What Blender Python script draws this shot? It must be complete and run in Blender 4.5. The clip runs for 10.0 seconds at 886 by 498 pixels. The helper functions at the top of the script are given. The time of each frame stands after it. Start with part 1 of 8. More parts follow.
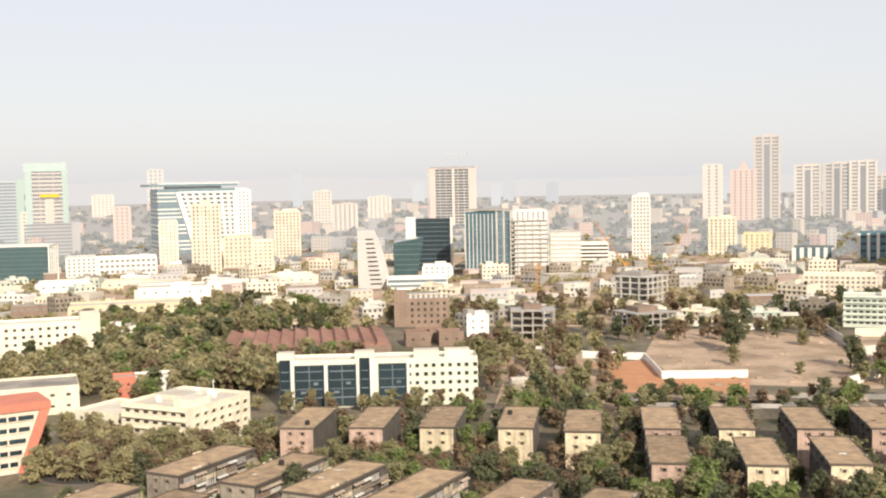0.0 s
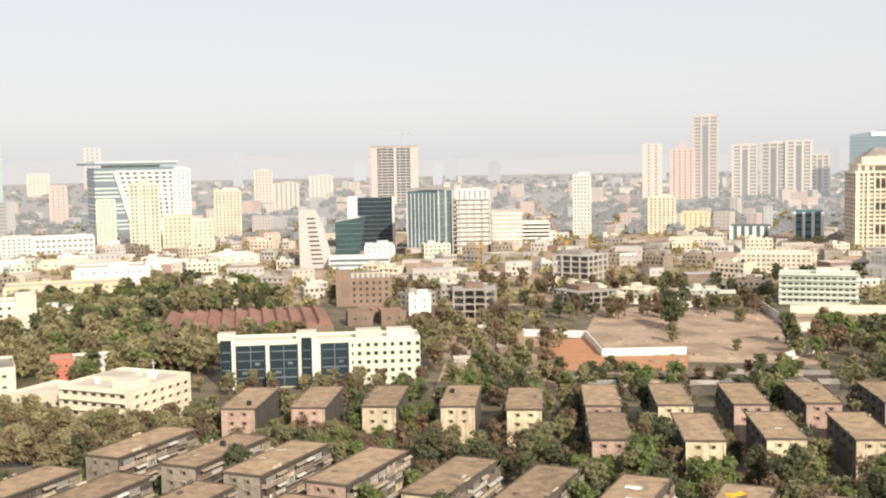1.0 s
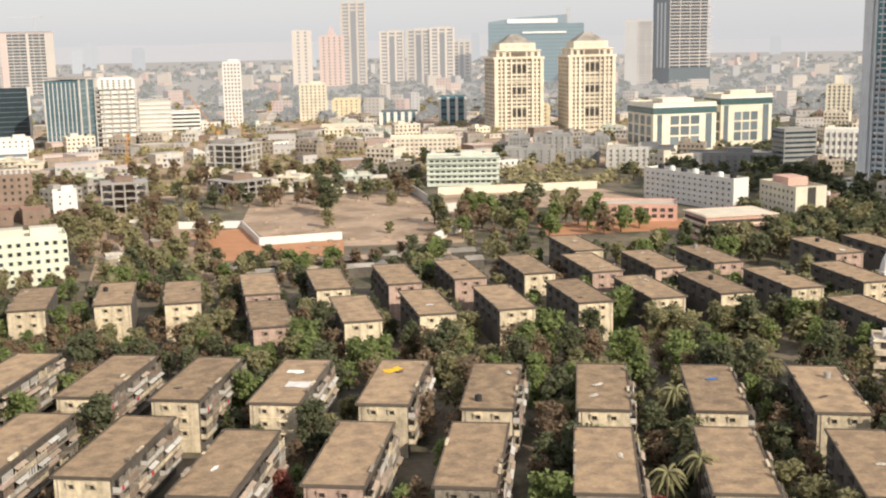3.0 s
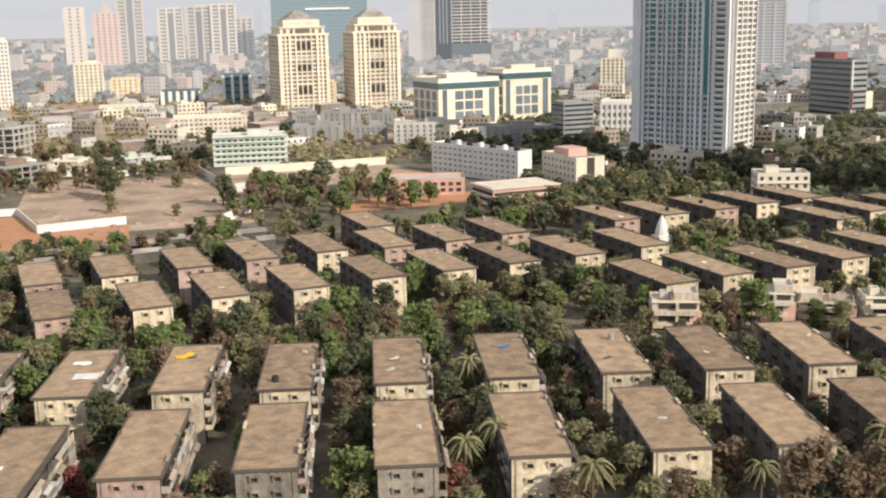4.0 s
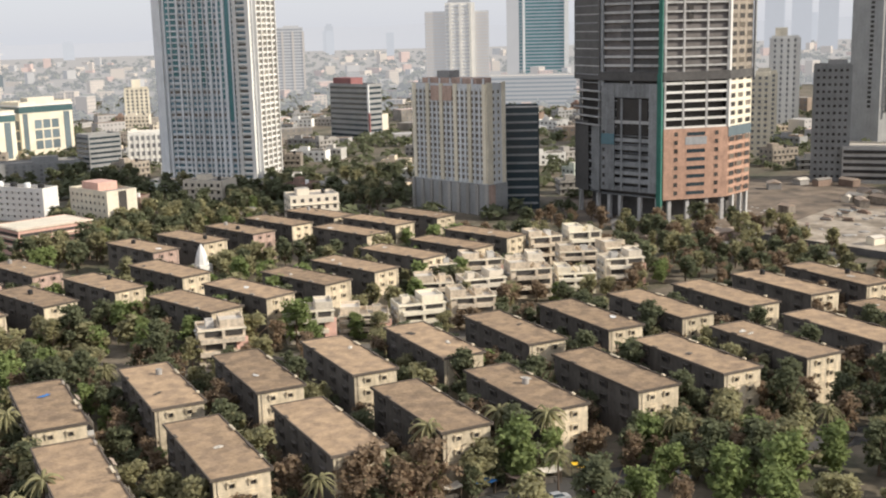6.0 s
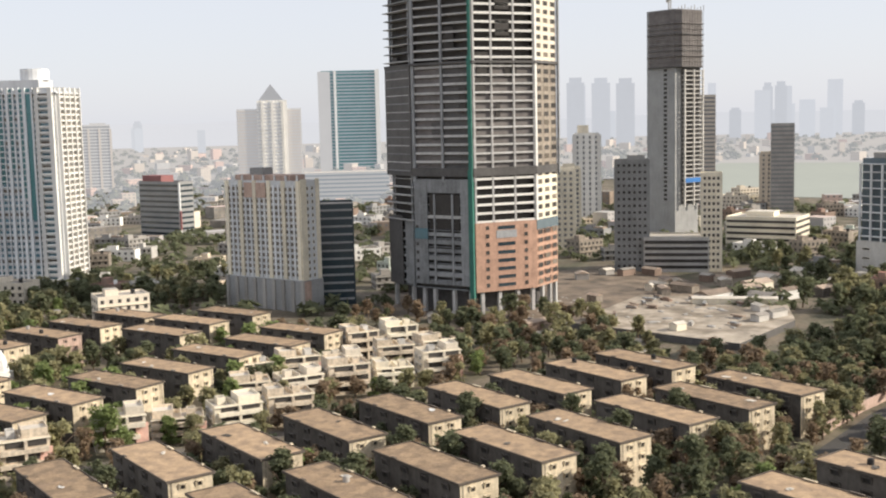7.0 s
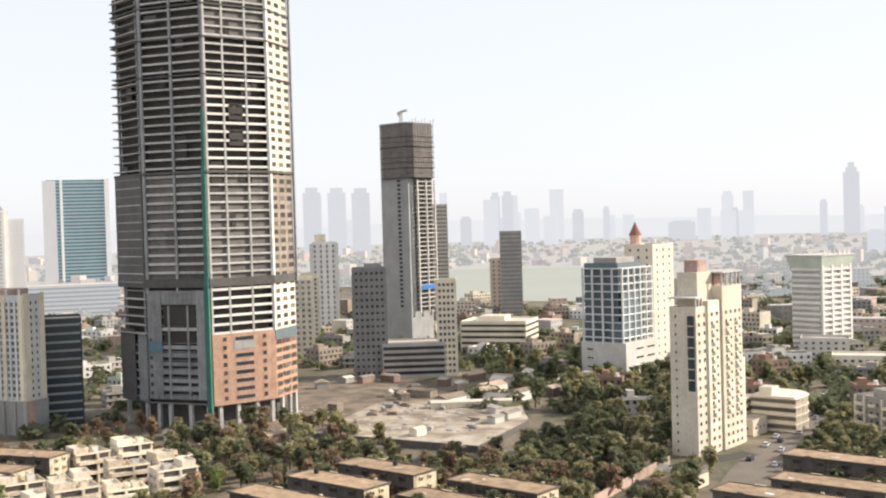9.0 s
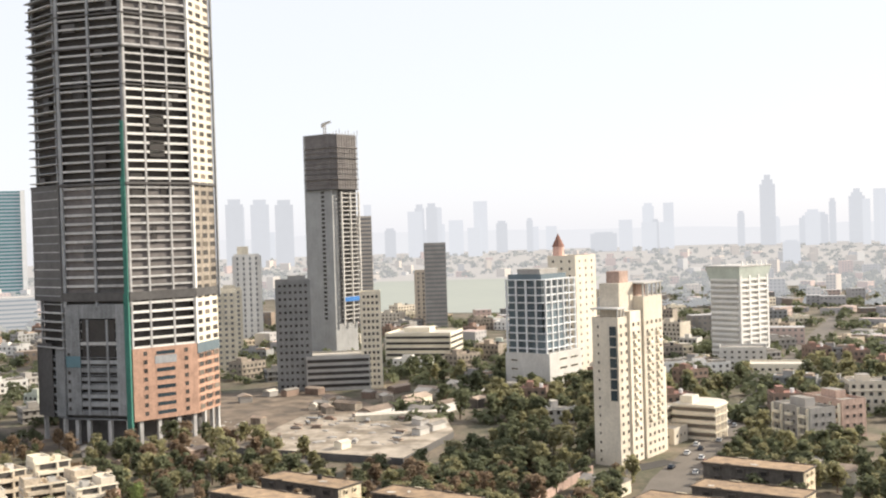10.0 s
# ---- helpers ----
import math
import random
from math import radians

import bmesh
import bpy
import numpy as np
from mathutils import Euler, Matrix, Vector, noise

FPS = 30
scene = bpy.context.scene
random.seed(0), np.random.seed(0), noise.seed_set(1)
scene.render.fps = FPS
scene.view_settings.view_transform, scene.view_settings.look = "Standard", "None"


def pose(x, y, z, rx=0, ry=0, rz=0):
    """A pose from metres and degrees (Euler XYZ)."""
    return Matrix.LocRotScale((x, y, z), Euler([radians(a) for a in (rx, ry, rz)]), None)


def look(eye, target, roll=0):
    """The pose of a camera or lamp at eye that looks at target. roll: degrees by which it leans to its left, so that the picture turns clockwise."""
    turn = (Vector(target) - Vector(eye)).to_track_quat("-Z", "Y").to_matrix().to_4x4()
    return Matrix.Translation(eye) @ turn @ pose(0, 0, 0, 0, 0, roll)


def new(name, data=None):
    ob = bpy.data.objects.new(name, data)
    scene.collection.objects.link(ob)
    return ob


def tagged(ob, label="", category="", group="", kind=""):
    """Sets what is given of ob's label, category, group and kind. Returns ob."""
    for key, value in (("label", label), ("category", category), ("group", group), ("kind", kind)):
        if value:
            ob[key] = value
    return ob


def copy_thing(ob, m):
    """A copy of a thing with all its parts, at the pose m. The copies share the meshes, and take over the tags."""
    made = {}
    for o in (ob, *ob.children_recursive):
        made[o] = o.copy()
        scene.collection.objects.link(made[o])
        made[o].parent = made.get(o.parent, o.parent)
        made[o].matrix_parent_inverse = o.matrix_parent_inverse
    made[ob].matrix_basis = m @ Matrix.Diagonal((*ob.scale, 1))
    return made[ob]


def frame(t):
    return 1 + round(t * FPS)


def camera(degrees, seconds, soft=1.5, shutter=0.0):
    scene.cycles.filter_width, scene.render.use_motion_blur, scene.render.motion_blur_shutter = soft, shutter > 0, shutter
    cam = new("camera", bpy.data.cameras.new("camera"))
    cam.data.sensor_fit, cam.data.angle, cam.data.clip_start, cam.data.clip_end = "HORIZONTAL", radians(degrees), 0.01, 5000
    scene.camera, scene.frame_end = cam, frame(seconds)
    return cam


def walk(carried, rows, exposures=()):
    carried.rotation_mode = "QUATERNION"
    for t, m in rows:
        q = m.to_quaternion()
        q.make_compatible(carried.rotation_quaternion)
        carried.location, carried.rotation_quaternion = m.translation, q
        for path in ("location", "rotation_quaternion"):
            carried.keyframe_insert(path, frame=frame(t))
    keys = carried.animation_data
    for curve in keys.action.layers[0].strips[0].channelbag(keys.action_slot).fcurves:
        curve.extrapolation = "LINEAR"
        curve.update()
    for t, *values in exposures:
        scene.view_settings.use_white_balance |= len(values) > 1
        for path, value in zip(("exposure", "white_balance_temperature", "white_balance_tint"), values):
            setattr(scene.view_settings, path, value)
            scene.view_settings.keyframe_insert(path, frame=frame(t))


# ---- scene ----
cam = camera(42.70, 10.0, soft=2.1)
PATH = [
    (0, pose(0, 0, 80, 86.450, 1.083, -0.000)),
    (0.5, pose(0, 0, 80, 86.216, 1.050, -0.423)),
    (1, pose(0, 0, 80, 85.346, 1.007, -2.932)),
    (1.5, pose(0, 0, 80, 84.211, 0.976, -6.227)),
    (2, pose(0, 0, 80, 82.452, 0.957, -9.680)),
    (2.5, pose(0, 0, 80, 80.685, 0.944, -14.440)),
    (2.7, pose(0, 0, 80, 80.114, 0.950, -16.808)),
    (3.8, pose(0, 0, 80, 78.201, 1.098, -29.058)),
    (4, pose(0, 0, 80, 78.073, 1.123, -31.064)),
    (4.5, pose(0, 0, 80, 77.852, 1.157, -36.263)),
    (5, pose(0, 0, 80, 77.736, 1.153, -42.091)),
    (5.5, pose(0, 0, 80, 77.778, 1.224, -48.357)),
    (5.7, pose(0, 0, 80, 77.946, 1.234, -51.030)),
    (6.8, pose(0, 0, 80, 82.616, 1.351, -62.130)),
    (7, pose(0, 0, 80, 83.566, 1.319, -63.864)),
    (7.5, pose(0, 0, 80, 85.718, 1.509, -68.258)),
    (8, pose(0, 0, 80, 87.128, 1.589, -71.739)),
    (8.5, pose(0, 0, 80, 87.886, 1.648, -74.205)),
    (9, pose(0, 0, 80, 88.717, 1.664, -77.075)),
    (9.5, pose(0, 0, 80, 89.217, 1.728, -79.500)),
    (10, pose(0, 0, 80, 89.202, 1.760, -80.900)),
]
walk(cam, PATH, ((0, 0.16, 6500, 10), (1, 0.14, 6500, 10), (2.5, 0.06, 6500, 10), (4, -0.04, 6150, 10), (5.7, 0.04, 6100, 10), (7, 0.2, 6180, 10), (7.5, 0.28, 6200, 10), (8, 0.36, 6250, 10), (9, 0.46, 6280, 10), (10, 0.49, 6280, 10)))

# ---- light ----
SUN_AZ, SUN_EL = 160.0, 30.0            # clockwise from +y, and above the horizon
world = bpy.data.worlds.new("hazy_sky")
scene.world = world
world.use_nodes = True
wn = world.node_tree
sky = wn.nodes.new("ShaderNodeTexSky")
sky.sky_type = "NISHITA"
sky.sun_disc = False
sky.sun_elevation = radians(SUN_EL)
sky.sun_rotation = radians(SUN_AZ)
sky.altitude = 0
sky.air_density = 1.0
sky.dust_density = 1.2
sky.ozone_density = 1.0
background = wn.nodes["Background"]
background.inputs["Strength"].default_value = 0.086
# smog: most of the sky is a bright even veil
veil = wn.nodes.new("ShaderNodeMix")
veil.data_type = "RGBA"
veil.inputs["Factor"].default_value = 0.7
veil.inputs["B"].default_value = (10.1, 9.9, 10.15, 1)
wn.links.new(sky.outputs[0], veil.inputs["A"])
wn.links.new(veil.outputs["Result"], background.inputs["Color"])
sun_data = bpy.data.lights.new("sun", "SUN")
sun_data.energy, sun_data.angle, sun_data.color = 5.0, radians(0.9), (1.0, 0.88, 0.72)
sun = new("sun", sun_data)
a, e = radians(SUN_AZ), radians(SUN_EL)
sun.matrix_world = look((math.sin(a) * 300, math.cos(a) * 300, 400), (math.sin(a) * 300 - math.sin(a) * math.cos(e), math.cos(a) * 300 - math.cos(a) * math.cos(e), 400 - math.sin(e)))

# ---- materials ----


def surf(name, rgb, rough=0.85, amount=0.25, fine=1.2, coarse=0.12, streak=0.0, rand=0.12, bump=0.0, metal=0.0, alt=None, alt_scale=0.05, island=False, spec=0.3, thin=0.0):
    """A procedural surface: colour with fine grain, coarse stains, rain streaks and a small change from object to object."""
    m = bpy.data.materials.new(name)
    m.use_nodes = True
    nt = m.node_tree
    bsdf = nt.nodes["Principled BSDF"]
    bsdf.inputs["Roughness"].default_value = rough
    bsdf.inputs["Metallic"].default_value = metal
    bsdf.inputs["Specular IOR Level"].default_value = spec
    geo = nt.nodes.new("ShaderNodeNewGeometry")

    def noise_at(scale, stretch=(1, 1, 1), detail=3):
        mp = nt.nodes.new("ShaderNodeMapping")
        mp.inputs["Scale"].default_value = stretch
        nt.links.new(geo.outputs["Position"], mp.inputs["Vector"])
        n = nt.nodes.new("ShaderNodeTexNoise")
        n.inputs["Scale"].default_value = scale
        n.inputs["Detail"].default_value = detail
        nt.links.new(mp.outputs[0], n.inputs["Vector"])
        return n.outputs["Fac"]

    def calc(op, x, y):
        n = nt.nodes.new("ShaderNodeMath")
        n.operation = op
        for i, v in enumerate((x, y)):
            if isinstance(v, (int, float)):
                n.inputs[i].default_value = v
            else:
                nt.links.new(v, n.inputs[i])
        return n.outputs[0]

    f = noise_at(fine)
    total = calc("MULTIPLY", calc("SUBTRACT", f, 0.5), amount * 1.6)
    total = calc("ADD", total, calc("MULTIPLY", calc("SUBTRACT", noise_at(coarse), 0.5), amount * 2.0))
    if streak:
        total = calc("ADD", total, calc("MULTIPLY", calc("SUBTRACT", noise_at(0.9, (1, 1, 0.12)), 0.55), streak * 2.2))
    if rand:
        if island:
            rnd = geo.outputs["Random Per Island"]
        else:
            rnd = nt.nodes.new("ShaderNodeObjectInfo").outputs["Random"]
        total = calc("ADD", total, calc("MULTIPLY", calc("SUBTRACT", rnd, 0.5), rand * 2))
    value = calc("ADD", total, 1.0)
    hsv = nt.nodes.new("ShaderNodeHueSaturation")
    hsv.inputs["Color"].default_value = (*rgb, 1)
    if alt:
        mix = nt.nodes.new("ShaderNodeMix")
        mix.data_type = "RGBA"
        mix.inputs["A"].default_value = (*rgb, 1)
        mix.inputs["B"].default_value = (*alt, 1)
        ramp = nt.nodes.new("ShaderNodeMapRange")
        ramp.inputs["From Min"].default_value = 0.44
        ramp.inputs["From Max"].default_value = 0.6
        nt.links.new(noise_at(alt_scale, detail=5), ramp.inputs["Value"])
        nt.links.new(ramp.outputs[0], mix.inputs["Factor"])
        nt.links.new(mix.outputs["Result"], hsv.inputs["Color"])
    nt.links.new(value, hsv.inputs["Value"])
    nt.links.new(hsv.outputs[0], bsdf.inputs["Base Color"])
    if bump:
        b = nt.nodes.new("ShaderNodeBump")
        b.inputs["Strength"].default_value = bump
        b.inputs["Distance"].default_value = 0.2
        nt.links.new(f, b.inputs["Height"])
        nt.links.new(b.outputs[0], bsdf.inputs["Normal"])
    if thin:
        # leaves let part of the light through
        tr = nt.nodes.new("ShaderNodeBsdfTranslucent")
        nt.links.new(hsv.outputs[0], tr.inputs["Color"])
        mx = nt.nodes.new("ShaderNodeMixShader")
        mx.inputs[0].default_value = thin
        nt.links.new(bsdf.outputs[0], mx.inputs[1])
        nt.links.new(tr.outputs[0], mx.inputs[2])
        nt.links.new(mx.outputs[0], nt.nodes["Material Output"].inputs["Surface"])
    return m


def pane_glass(name, rgb, rough=0.12):
    m = surf(name, rgb, rough=rough, amount=0.15, fine=0.4, coarse=0.05, rand=0.25, spec=0.6)
    return m


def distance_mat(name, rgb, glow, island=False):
    """Backdrop of distance: the smog haze in front of it is painted in as a glow."""
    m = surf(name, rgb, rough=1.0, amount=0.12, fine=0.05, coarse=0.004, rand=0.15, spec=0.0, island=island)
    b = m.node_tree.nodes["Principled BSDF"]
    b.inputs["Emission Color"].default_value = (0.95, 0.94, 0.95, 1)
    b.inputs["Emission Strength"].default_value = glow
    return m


LIME_WASH = surf("pale_lime_wash", (0.62, 0.62, 0.50), amount=0.15, streak=0.12)
CREAM = surf("cream_paint", (0.67, 0.60, 0.485), streak=0.1)
CREAM_PALE = surf("pale_cream_paint", (0.73, 0.665, 0.525), streak=0.08)
WHITE = surf("white_paint", (0.74, 0.72, 0.67), amount=0.12, streak=0.06)
YELLOW = surf("yellow_paint", (0.68, 0.58, 0.39), streak=0.1)
CONCRETE = surf("raw_concrete", (0.36, 0.34, 0.31), streak=0.15)
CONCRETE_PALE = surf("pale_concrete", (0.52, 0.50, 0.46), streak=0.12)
GREY_WALL = surf("grey_render", (0.30, 0.30, 0.29), streak=0.14)
# dark net; its colour also serves where shade is painted on solid walls
DARK_NET_AND_SHADE = surf("dark_net_and_shade", (0.11, 0.105, 0.10), amount=0.35, fine=0.6)
BROWN_NET = surf("brown_safety_net", (0.20, 0.16, 0.13), amount=0.3, fine=0.6)
GREEN_NET = surf("green_safety_net", (0.05, 0.16, 0.125), amount=0.4)
ORANGE = surf("orange_cladding", (0.45, 0.285, 0.205), amount=0.3, coarse=0.3, streak=0.15)
CORAL = surf("coral_paint", (0.52, 0.19, 0.13), amount=0.15)
PINK = surf("pink_paint", (0.66, 0.42, 0.34), streak=0.12)
BRICK = surf("old_brick", (0.24, 0.175, 0.135), amount=0.35, streak=0.12)
MINT = surf("pale_green_paint", (0.52, 0.56, 0.49), streak=0.1)
CHAWL_GREY = surf("grey_weathered_plaster", (0.30, 0.26, 0.21), amount=0.4, coarse=0.3, streak=0.4, rand=0.2)
TERRACE = surf("dusty_cream_wash", (0.60, 0.51, 0.39), amount=0.35, coarse=0.3, streak=0.35)
# weathered plaster, darkened so the shade on the flats' sides is in its colour
CHAWL = surf("shade_darkened_plaster", (0.12, 0.106, 0.09), amount=0.4, coarse=0.25, streak=0.35, rand=0.22)
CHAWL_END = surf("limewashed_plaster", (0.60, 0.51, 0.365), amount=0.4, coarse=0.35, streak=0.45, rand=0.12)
CHAWL_PINK = surf("faded_pink_plaster", (0.44, 0.32, 0.26), amount=0.3, coarse=0.3, streak=0.3)
ROOF_TAN = surf("dusty_roof_felt", (0.35, 0.248, 0.152), amount=0.42, fine=1.8, coarse=0.4, rand=0.2, bump=0.5, alt=(0.26, 0.186, 0.12), alt_scale=0.35)
ROOF_EDGE = surf("dark_parapet", (0.11, 0.09, 0.072), amount=0.4)
ROOF_GREY = surf("grey_roof", (0.34, 0.31, 0.27), amount=0.3, alt=(0.24, 0.22, 0.19), alt_scale=0.1)
ROOF_PALE = surf("pale_roof", (0.55, 0.50, 0.42), amount=0.25)
TILE_RED = surf("red_sheet_roof", (0.30, 0.16, 0.12), amount=0.35, fine=0.7, streak=0.1)
SHED_ROOF = surf("rusty_asbestos_sheet", (0.33, 0.26, 0.20), amount=0.4, rand=0.3)
GLASS_DARK = pane_glass("dark_glass", (0.03, 0.045, 0.055))
GLASS_BLUE = pane_glass("blue_glass", (0.10, 0.19, 0.23))
GLASS_TEAL = pane_glass("teal_glass", (0.07, 0.20, 0.21))
GLASS_TEAL_DARK = pane_glass("dark_teal_glass", (0.07, 0.12, 0.125))
GLASS_GREY = pane_glass("grey_glass", (0.16, 0.20, 0.22))
# near-black stands in for the shade inside windows and voids
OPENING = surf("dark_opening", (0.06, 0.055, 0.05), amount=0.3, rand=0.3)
STEEL_WHITE = surf("white_steel", (0.75, 0.75, 0.72), rough=0.5, amount=0.1)
STEEL_ORANGE = surf("orange_steel", (0.55, 0.26, 0.06), rough=0.5, amount=0.1)
PLASTIC_BLACK = surf("black_plastic_tank", (0.03, 0.03, 0.03), rough=0.5)
TARP_YELLOW = surf("yellow_tarpaulin", (0.75, 0.46, 0.02), rough=0.6)
TARP_BLUE = surf("blue_tarpaulin", (0.05, 0.18, 0.45), rough=0.6)
CROWN_NET = surf("grey_brown_safety_net", (0.17, 0.155, 0.145), amount=0.4, fine=0.4)
SIGN_RED = surf("dull_red_board", (0.28, 0.13, 0.125))
BILLBOARD = surf("blue_billboard", (0.06, 0.22, 0.42), rough=0.5, amount=0.3, fine=0.4)
CLOTH_RED = surf("red_cloth", (0.45, 0.05, 0.05))
GROUND = surf("dusty_ground", (0.17, 0.14, 0.10), amount=0.6, fine=0.5, coarse=0.05, rand=0, alt=(0.10, 0.095, 0.06), alt_scale=0.06, bump=0.4)
SITE_SOIL = surf("trodden_site_soil", (0.21, 0.165, 0.12), amount=0.6, fine=0.4, coarse=0.08, rand=0, alt=(0.13, 0.105, 0.08), alt_scale=0.1, bump=0.5)
DIRT = surf("bare_earth", (0.42, 0.31, 0.22), amount=0.35, fine=0.3, coarse=0.05, rand=0, alt=(0.30, 0.22, 0.15), alt_scale=0.06, bump=0.4)
RED_EARTH = surf("red_clay_court", (0.46, 0.23, 0.12), amount=0.2, fine=0.3, rand=0)
ASPHALT = surf("asphalt", (0.07, 0.066, 0.06), amount=0.3, rand=0)
DUSTY_ROAD = surf("dusty_road", (0.16, 0.14, 0.115), amount=0.3, rand=0)
WATER_MARK = surf("pale_concrete_paving", (0.36, 0.31, 0.245), amount=0.6, fine=0.3, coarse=0.08, alt=(0.21, 0.175, 0.13), alt_scale=0.09)
BARK = surf("bark", (0.14, 0.10, 0.07))
LEAF_GREEN = surf("green_leaves", (0.24, 0.29, 0.11), amount=0.35, fine=0.5, coarse=0.08, rand=0.2, island=True, thin=0.5)
LEAF_DARK = surf("dark_leaves", (0.165, 0.178, 0.10), amount=0.35, fine=0.5, coarse=0.08, rand=0.2, island=True, thin=0.5)
LEAF_OLIVE = surf("dusty_olive_leaves", (0.325, 0.305, 0.165), amount=0.35, fine=0.5, coarse=0.08, rand=0.2, island=True, thin=0.5)
# dusty khaki, paled further to stand in for haze over the far wood
LEAF_KHAKI = surf("dusty_hazed_khaki_leaves", (0.43, 0.385, 0.22), amount=0.4, fine=0.3, coarse=0.05, rand=0.2, island=True, thin=0.5)
LEAF_RED = surf("dull_red_leaves", (0.26, 0.10, 0.075), amount=0.35, fine=0.5, coarse=0.08, rand=0.28, island=True, thin=0.3)
LEAF_DRY = surf("dry_brown_leaves", (0.29, 0.215, 0.14), amount=0.35, fine=0.5, coarse=0.08, rand=0.2, island=True, thin=0.5)
CAR_WHITE = surf("white_car_paint", (0.7, 0.7, 0.68), rough=0.3)
CAR_GREY = surf("silver_car_paint", (0.35, 0.36, 0.37), rough=0.3)
CAR_RED = surf("red_car_paint", (0.4, 0.04, 0.03), rough=0.3)
CAR_DARK = surf("dark_car_paint", (0.04, 0.045, 0.06), rough=0.3)
RUBBER = surf("tyre_rubber", (0.02, 0.02, 0.02))
# far set: contrast softened in the base colours to stand in for haze
FAR_PALE = surf("hazed_far_render", (0.54, 0.48, 0.40), amount=0.12, rand=0.12)
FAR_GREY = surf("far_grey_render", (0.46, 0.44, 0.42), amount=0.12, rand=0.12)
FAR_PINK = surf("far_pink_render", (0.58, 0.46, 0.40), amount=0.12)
FAR_WINDOW = surf("hazed_far_window", (0.22, 0.22, 0.22), amount=0.15, rand=0.2)
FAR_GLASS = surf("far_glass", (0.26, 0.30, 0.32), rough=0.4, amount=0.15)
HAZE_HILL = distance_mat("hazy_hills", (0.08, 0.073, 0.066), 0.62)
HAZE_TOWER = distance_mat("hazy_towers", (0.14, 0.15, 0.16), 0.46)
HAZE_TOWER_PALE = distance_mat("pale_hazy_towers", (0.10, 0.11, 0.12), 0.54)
# hazy copies of wall, window and net colours, with haze added as emission
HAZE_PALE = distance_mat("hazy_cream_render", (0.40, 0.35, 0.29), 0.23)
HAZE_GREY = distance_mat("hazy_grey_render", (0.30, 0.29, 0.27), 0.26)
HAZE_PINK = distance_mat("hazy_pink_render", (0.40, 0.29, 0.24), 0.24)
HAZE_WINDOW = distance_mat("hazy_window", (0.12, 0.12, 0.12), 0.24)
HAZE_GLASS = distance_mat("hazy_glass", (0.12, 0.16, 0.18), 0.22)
HAZE_DARK = distance_mat("hazy_dark_nets_and_voids", (0.06, 0.075, 0.08), 0.15)
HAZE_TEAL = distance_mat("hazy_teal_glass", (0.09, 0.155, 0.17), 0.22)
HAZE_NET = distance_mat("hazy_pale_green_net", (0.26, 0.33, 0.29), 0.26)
TOWER_WHITE = surf("off_white_tower_paint", (0.67, 0.68, 0.68), amount=0.15, streak=0.15)
# window colour lifted from black to stand in for haze
WINDOW_BROWN = surf("brown_hazed_window", (0.17, 0.145, 0.115), amount=0.25, rand=0.3)
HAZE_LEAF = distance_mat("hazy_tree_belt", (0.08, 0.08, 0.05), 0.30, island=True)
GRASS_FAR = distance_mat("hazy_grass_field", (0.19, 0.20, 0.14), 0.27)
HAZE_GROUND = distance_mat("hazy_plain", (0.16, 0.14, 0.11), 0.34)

# ---- mesh helpers ----
mesh_store = {}


def add_box(bm, x0, x1, y0, y1, z0, z1, mi=0, top=None):
    """A box in bm; mi its material slot, top the slot of its upper face."""
    vs = [bm.verts.new((x, y, z)) for z in (z0, z1) for x, y in ((x0, y0), (x1, y0), (x1, y1), (x0, y1))]
    for i, quad in enumerate(((3, 2, 1, 0), (4, 5, 6, 7), (0, 1, 5, 4), (1, 2, 6, 5), (2, 3, 7, 6), (3, 0, 4, 7))):
        f = bm.faces.new([vs[k] for k in quad])
        f.material_index = top if (top is not None and i == 1) else mi
    return vs


def add_prism(bm, ring, z0, z1, mi=0, top=None):
    """An upright prism over a ring of (x, y), counter-clockwise."""
    lo = [bm.verts.new((x, y, z0)) for x, y in ring]
    hi = [bm.verts.new((x, y, z1)) for x, y in ring]
    n = len(ring)
    for i in range(n):
        bm.faces.new((lo[i], lo[(i + 1) % n], hi[(i + 1) % n], hi[i])).material_index = mi
    bm.faces.new(hi).material_index = mi if top is None else top
    bm.faces.new(lo[::-1]).material_index = mi


def circle(r, n=12, cx=0.0, cy=0.0):
    return [(cx + r * math.cos(2 * math.pi * i / n), cy + r * math.sin(2 * math.pi * i / n)) for i in range(n)]


def to_mesh(name, bm, *mats):
    me = bpy.data.meshes.new(name)
    bm.to_mesh(me)
    bm.free()
    for m in mats:
        me.materials.append(m)
    return me


def part(name, mesh, parent, loc=(0, 0, 0), rz=0.0, label=""):
    """One mesh object under a thing or under a part."""
    if not isinstance(mesh, bpy.types.Mesh):
        raise TypeError(name)
    ob = new(name, mesh)
    ob.parent = parent
    ob.matrix_basis = pose(*loc, 0, 0, rz)
    if label:
        tagged(ob, label)
    return ob


def thing(name, label, category, x, y, rz=0.0, z=0.0, group="", kind=""):
    ob = new(name)
    ob.empty_display_size = 1
    ob.matrix_basis = pose(x, y, z, 0, 0, rz)
    return tagged(ob, label, category, group, kind)


def single(name, mesh, label, category, x, y, z=0.0, rz=0.0, group="", kind=""):
    ob = new(name, mesh)
    ob.matrix_basis = pose(x, y, z, 0, 0, rz)
    return tagged(ob, label, category, group, kind)


